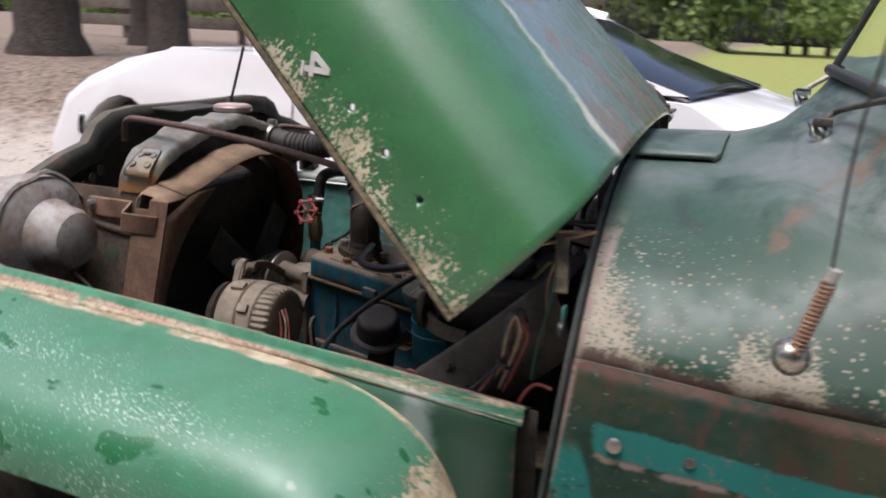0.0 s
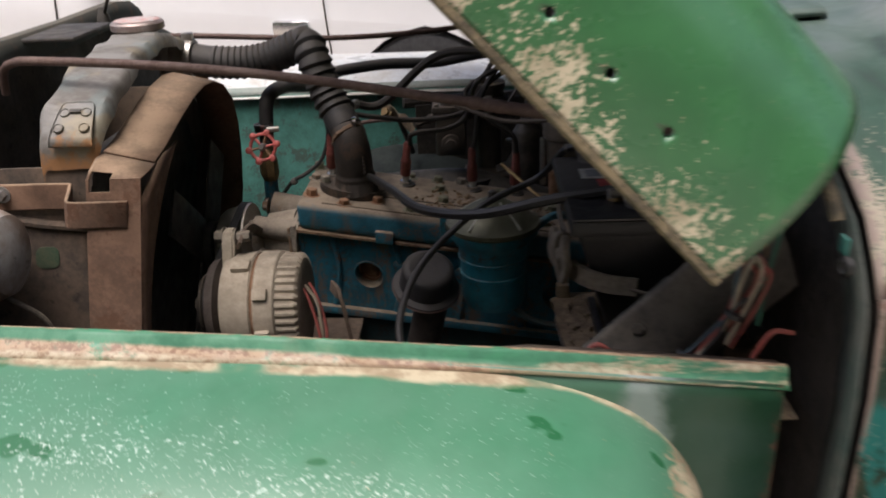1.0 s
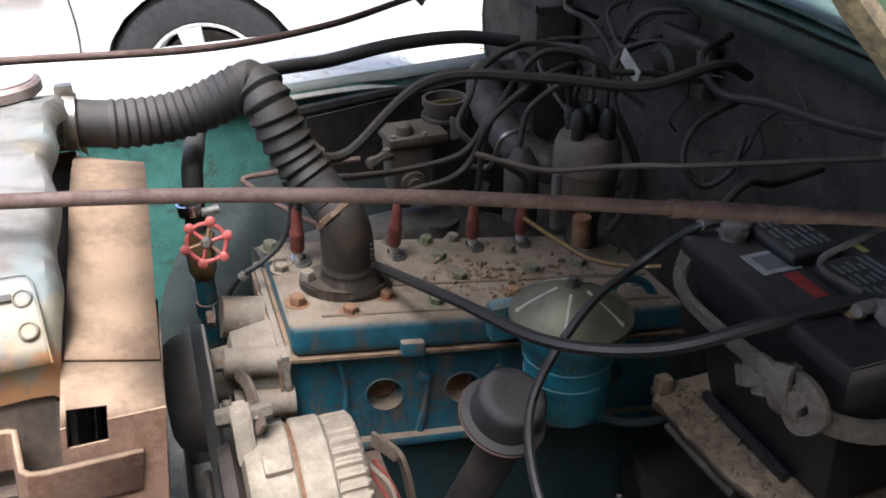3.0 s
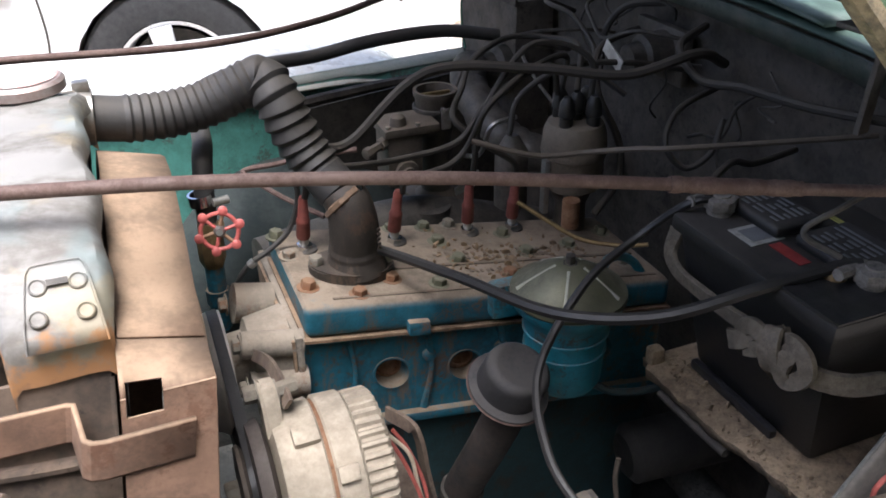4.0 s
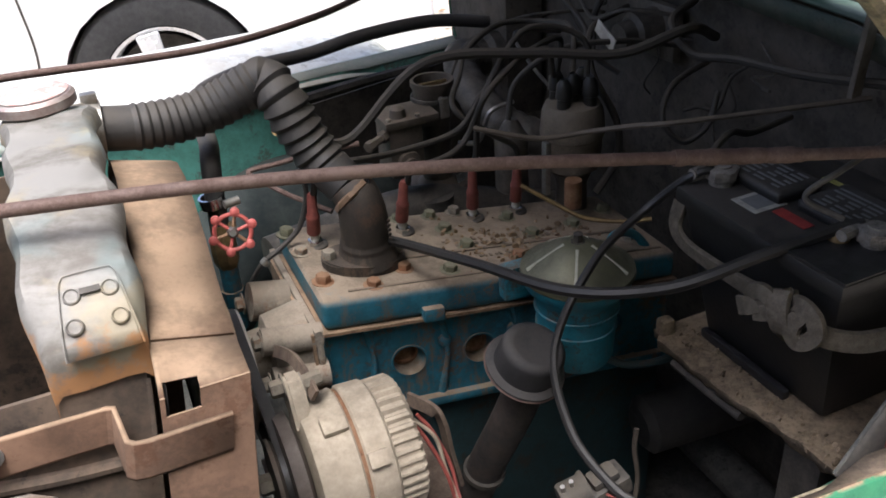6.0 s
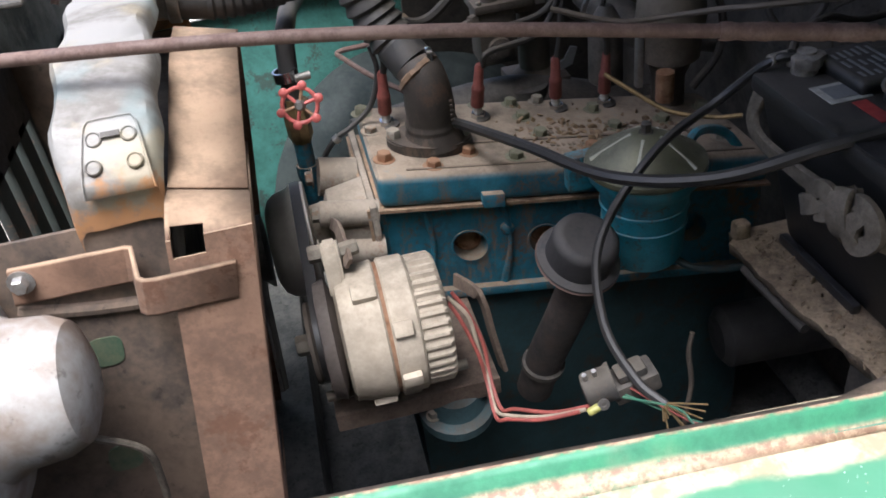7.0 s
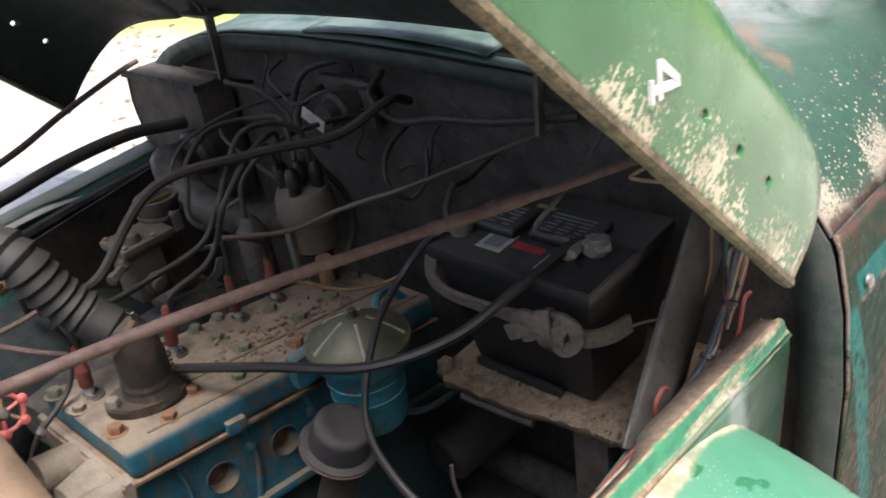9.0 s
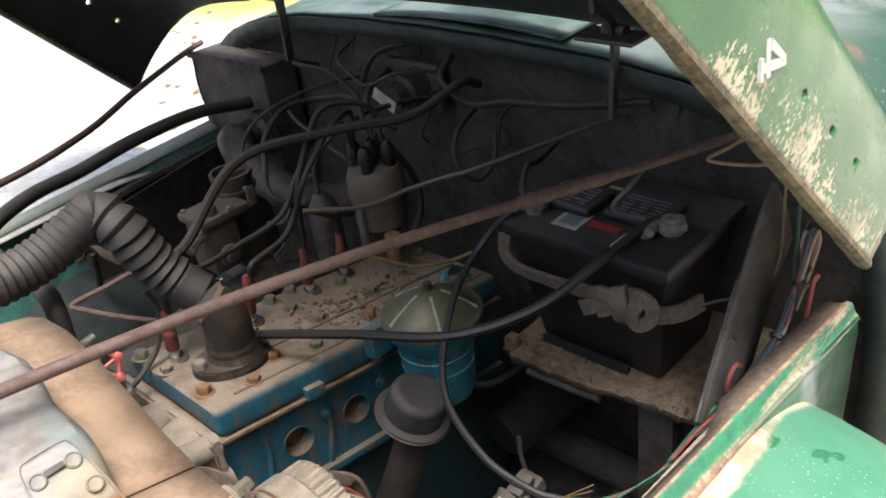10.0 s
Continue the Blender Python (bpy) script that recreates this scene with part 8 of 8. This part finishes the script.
side += arc(WB, 0.405, -12, 192) + [(2.35, 0.2), (0.45, 0.2)] + arc(0, 0.345, -15, 195)
bm = prism(side, 0.0, 1.80, "xz")
top = [e for e in bm.edges if all(v.co.z > 0.44 and abs(v.co.y - round(v.co.y / 1.8) * 1.8) < 1e-4 for v in e.verts) and abs(e.verts[0].co.y - e.verts[1].co.y) < 1e-4 and min((Vector((v.co.x, v.co.z)) - Vector((c, 0.33))).length - r for v in e.verts for c, r in ((0, 0.345), (WB, 0.405))) > 0.002]
bmesh.ops.bevel(bm, geom=top, offset=0.10, segments=5, affect="EDGES", profile=0.5)
lift_car(bm)
body = part("body", bm, CARWHITE, car, "glossy white body")


def cpart(name, bm, mat, parent=car, label="", **kw):
    lift_car(bm)
    return part(name, bm, mat, parent, label, **kw)


house = [(-0.40, 0.835), (0.14, 1.02), (0.5, 1.19), (0.9, 1.27), (1.25, 1.24), (1.6, 1.10), (2.0, 0.93)]
rows = []
for u, z in house:
    k = (z - 0.83) / 0.44
    v0 = lerp(0.10, 0.30, k)
    rows.append([(u, v0, z)] + [(u, v0 + 0.06, z + 0.02), (u, 0.9, z + 0.035), (u, 1.8 - v0 - 0.06, z + 0.02), (u, 1.8 - v0, z)])
cpart("glasshouse", grid(rows), CARGLASS, car, "dark tinted windows")
for v0, v1 in ((0.10, 0.30), (1.70, 1.50)):
    pts = [(u, lerp(v0, v1, (z - 0.83) / 0.44), z) for u, z in house]
    cpart("side_window", grid([pts, [(u, v0 - (0.004 if v0 < 1 else -0.004), 0.868) for u, z in house]]), CARGLASS)
    cpart("roof_pillar", tube([(u, v, z + 0.012) for u, v, z in pts[2:]], 0.035, 8), CARWHITE)
    cpart("window_trim", tube([(u, v, z + 0.006) for u, v, z in pts[:3]], 0.014, 8), BLACK)
cpart("roof", grid([[(u, v, z + 0.045 - 0.08 * (v / 0.9 - 1) ** 2 * 0.4) for v in (0.30, 0.5, 0.9, 1.3, 1.5)] for u, z in ((0.42, 1.15), (0.6, 1.215), (0.9, 1.27), (1.2, 1.245))]), CARWHITE)
cpart("wiper", rod((2.04, 0.3, 0.95), (1.95, 0.95, 0.98), 0.010), BLACK)
cpart("rear_spoiler", tube([(-0.36, 0.25, 0.855), (-0.38, 0.9, 0.885), (-0.36, 1.55, 0.855)], 0.014, 8), BLACK)
mir = cpart("mirror", lathe((1.36, -0.09, 0.885), (1, 0, 0), [(0, 0.05), (0.02, 0.07), (0.08, 0.062), (0.13, 0.025)], 18), CARWHITE)
part("mirror_stalk", (lambda b: (lift_car(b), b)[1])(rod((1.42, -0.05, 0.865), (1.45, 0.1, 0.86), 0.02)), CARWHITE, mir)
cpart("door_seam", tube([(1.62, -0.003, 0.78), (1.66, -0.003, 0.5), (1.60, -0.003, 0.25)], 0.004, 6), GREASE)
cpart("door_seam", tube([(0.42, -0.003, 0.78), (0.40, -0.003, 0.5), (0.46, -0.003, 0.25)], 0.004, 6), GREASE)
cpart("door_handle", box(0.48, 0.64, -0.025, 0.002, 0.655, 0.69, 0.012), CHROME)
cpart("headlight", lathe((3.36, 0.05, 0.56), (0.75, -0.65, 0.1), [(0, 0.09), (0.03, 0.085), (0.05, 0.0)], 20), CARGLASS)
cpart("arch_liner", box(-0.36, 0.36, 0.20, 0.24, 0.2, 0.69, 0.0), TYRE)
cpart("arch_liner", box(WB - 0.42, WB + 0.42, 0.20, 0.24, 0.2, 0.75, 0.0), TYRE)
for u in (0.0, WB):
    for v, s in ((0.0, -1), (1.80, 1)):
        hub = Vector((u, v, 0.33))
        wl = cpart("wheel", lathe(hub, (0, s, 0), [(-0.18, 0.25), (-0.18, 0.30), (-0.16, 0.325), (-0.03, 0.328), (-0.01, 0.315), (0.0, 0.28), (-0.003, 0.222), (-0.02, 0.213)], 44, None, None, False), TYRE, car, "black tyre on an alloy rim")
        b = lathe(hub, (0, s, 0), [(-0.16, 0.20), (-0.02, 0.212), (-0.004, 0.217), (-0.006, 0.204), (-0.04, 0.195), (-0.15, 0.18)], 44, None, None, False)
        cpart("rim", b, RIM, wl)
        cpart("brake_disc", lathe(hub + Vector((0, -s * 0.10, 0)), (0, s, 0), [(0, 0.17), (0.012, 0.17)], 30), GREASE, wl)
        for k in range(5):
            b = box(-0.036, 0.036, -0.02, 0.008, 0.02, 0.206, 0.008)
            for q in b.verts:
                q.co.x *= lerp(0.75, 1.15, (q.co.z - 0.02) / 0.2)
            bmesh.ops.transform(b, matrix=Matrix.Translation(hub) @ Matrix.Rotation(radians(72 * k + 10), 4, "Y") @ Matrix.Translation((0, -0.012 * 1, 0)), verts=b.verts[:])
            cpart("spoke", b, RIM, wl)
        cpart("hub_cap", lathe(hub + Vector((0, -s * 0.02, 0)), (0, s, 0), [(0, 0.05), (0.02, 0.045), (0.024, 0.03)], 20), RIM, wl)

# ---- trees, fence and yard beyond ----
LEAF = plain("leaves", (0.075, 0.135, 0.036), (0.16, 0.23, 0.065), 0.8, 0, 3, 0.1, 0.8)
LEAF2 = plain("light_leaves", (0.12, 0.19, 0.05), (0.22, 0.29, 0.085), 0.8, 0, 3, 0.1, 0.8)


def leaf_cloud(rng, blobs, count, size):
    verts, faces = [], []
    for k in range(count):
        c, r = rng.choice(blobs)
        d = Vector((rng.gauss(0, 1), rng.gauss(0, 1), rng.gauss(0, 1))).normalized() * r * rng.uniform(0.55, 1.05)
        p = Vector(c) + Vector((d.x, d.y, d.z * 0.8))
        e = Euler((rng.uniform(0, 6), rng.uniform(0, 6), rng.uniform(0, 6))).to_matrix()
        s = size * rng.uniform(0.5, 1.3)
        n = len(verts)
        verts += [tuple(p + e @ Vector(q) * s) for q in ((-0.5, 0, 0), (0, -0.28, 0.05), (0.55, 0, 0), (0, 0.28, 0.05))]
        faces.append((n, n + 1, n + 2, n + 3))
    return verts, faces


def tree(base, height, spread, seed, leafsize, count, mat, trunk_r, label, low=0.42):
    rng = random.Random(seed)
    t = thing("tree", (base[0], base[1], ground_height(base[0], base[1])), label, "tree", "trees round the yard")
    b = t.location.copy()
    top = b + Vector((rng.uniform(-.3, .3), rng.uniform(-.3, .3), height * 0.75))
    mid = b.lerp(top, 0.5) + Vector((rng.uniform(-.2, .2), rng.uniform(-.2, .2), 0))
    bm = tube([b - Vector((0, 0, 0.2)), b + Vector((0, 0, 0.3)), mid, top], trunk_r, 14, 8, None, lambda s, l: (1.25 if s < 0.3 else 1.0) * (1 - 0.75 * s / l))
    blobs = []
    for k in range(11):
        s = rng.uniform(low, 1.0)
        p = b.lerp(top, s)
        q = p + Vector((rng.uniform(-1, 1) * spread, rng.uniform(-1, 1) * spread, rng.uniform(0.05, 0.3) * height))
        tube([p, p.lerp(q, 0.5) + Vector((0, 0, 0.1 * height * 0.3)), q], trunk_r * 0.28, 6, 4, bm, lambda s, l: 1 - 0.8 * s / l)
        blobs.append((q, spread * rng.uniform(0.4, 0.65)))
        blobs.append((p.lerp(q, 0.7) + Vector((0, 0, spread * 0.2)), spread * rng.uniform(0.3, 0.5)))
    part("trunk", bm, BARK, t)
    v, f = leaf_cloud(rng, blobs, count, leafsize)
    me = bpy.data.meshes.new("crown")
    me.from_pydata(v, [], f)
    me.materials.append(mat)
    ob = new("crown", me)
    ob.parent = t
    ob.matrix_parent_inverse = Matrix.Translation(-t.location)
    return t


big = "tall hardwood tree with a thick rough trunk at the yard's edge"
tree((-9.3, 9.2, 0.6), 12.0, 3.0, 1, 0.22, 2600, LEAF, 0.46, big)
tree((-7.2, 9.1, 0.6), 11.0, 2.6, 2, 0.22, 2200, LEAF, 0.27, big)
tree((-10.8, 13.0, 0.7), 10.0, 2.6, 3, 0.25, 1800, LEAF, 0.3, big)
far = "leafy green tree in the wood beyond the field"
t1 = tree((2.0, 62.0, 1.1), 13.0, 4.2, 4, 0.5, 13000, LEAF, 0.22, far, 0.12)
t2 = tree((-4.0, 60.0, 1.1), 12.0, 4.4, 5, 0.5, 13000, LEAF2, 0.22, far, 0.12)
t3 = tree((9.0, 64.0, 1.1), 15.0, 4.6, 6, 0.5, 14000, LEAF, 0.25, far, 0.12)
rng = random.Random(8)
for k in range(30):
    src = (t1, t2, t3)[k % 3]
    x = -66 + 4.4 * k + rng.uniform(-1.2, 1.2)
    y = 60 + rng.uniform(-4, 6) + (6 if k % 2 else 0) - (0.25 * max(0, -x - 10))
    copy_thing(src, pose(x, y, ground_height(x, y), 0, 0, rng.uniform(0, 360)) @ Matrix.Diagonal((1, 1, 1, 1)))
# unseen row added behind the camera to block low sky from near sides
for k in range(16):
    x, y = -24 + 3.2 * k + rng.uniform(-0.5, 0.5), -12.5 - 3.0 * (k % 2)
    copy_thing((t1, t2, t3)[k % 3], pose(x, y, ground_height(x, y), 0, 0, 40 * k))
# understorey along the wood's edge
v, f = leaf_cloud(random.Random(9), [(Vector((-66 + 2.2 * k, 57 - (0.25 * max(0, 56 - 2.2 * k)) + random.Random(k).uniform(-1, 2), random.Random(k + 99).uniform(2.0, 5.0))), random.Random(k).uniform(2.2, 3.6)) for k in range(60)], 42000, 0.45)
me = bpy.data.meshes.new("undergrowth")
me.from_pydata(v, [], f)
me.materials.append(LEAF2)
tagged(new("undergrowth", me), "low green undergrowth along the edge of the wood", "bushes", kind="stuff")
v, f = leaf_cloud(random.Random(10), [((-7.3, 13.5, 1.6), 0.8), ((-6.4, 13.2, 1.5), 0.7), ((-5.6, 13.8, 1.45), 0.6)], 900, 0.14)
me = bpy.data.meshes.new("bush")
me.from_pydata(v, [], f)
me.materials.append(LEAF2)
tagged(new("bush", me), "low green bush beside the wooden fence", "bush", kind="stuff")
fence = thing("wooden_fence", (-10.0, 15.5, 0.5), "weathered plank fence at the back of the yard", "fence")
for k in range(9):
    part("fence_post", box(-15.0 + 1.5 * k, -14.88 + 1.5 * k, 15.45, 15.57, 0.75, 2.7, 0.01), OLDWOOD, fence)
for z in (1.32, 1.68, 2.05):
    part("fence_plank", box(-15.2, -2.9, 15.40, 15.44, z, z + 0.24, 0.008), OLDWOOD, fence)
tarp = thing("tarpaulin", (-5.2, 9.5, 0.31), "folded blue tarpaulin lying on the grass", "tarpaulin")
rng = random.Random(4)
part("sheet", grid([[(-6.4 + 0.3 * i, 9.2 + 0.35 * j, 0.01 + ground_height(-6.4 + 0.3 * i, 9.2 + 0.35 * j) + 0.30 * math.sin(math.pi * i / 8) * math.sin(math.pi * j / 3) + rng.uniform(0, 0.06)) for i in range(9)] for j in range(4)]), TARP, tarp)
# dead leaves and stones on the gravel
rng = random.Random(14)
verts, faces = [], []
for k in range(6000):
    x, y = rng.uniform(-14, 3), rng.uniform(2.0, 13.0)
    if rng.random() > 0.35 + 0.5 * (y > 6.5):
        continue
    z = ground_height(x, y) + 0.006
    a, s = rng.uniform(0, 6.3), rng.uniform(0.015, 0.045)
    c, d = math.cos(a) * s, math.sin(a) * s
    n = len(verts)
    verts += [(x - c, y - d, z), (x - d * 0.5, y + c * 0.5, z + rng.uniform(0, 0.012)), (x + c, y + d, z + rng.uniform(0, 0.01)), (x + d * 0.5, y - c * 0.5, z + rng.uniform(0, 0.012))]
    faces.append((n, n + 1, n + 2, n + 3))
me = bpy.data.meshes.new("fallen_leaves")
me.from_pydata(verts, [], faces)
me.materials.append(plain("dead_leaf", (0.14, 0.09, 0.05), (0.26, 0.18, 0.11), 0.9, 0, 8, 0.2))
tagged(new("fallen_leaves", me), "brown fallen leaves scattered over the gravel", "leaves", kind="stuff")
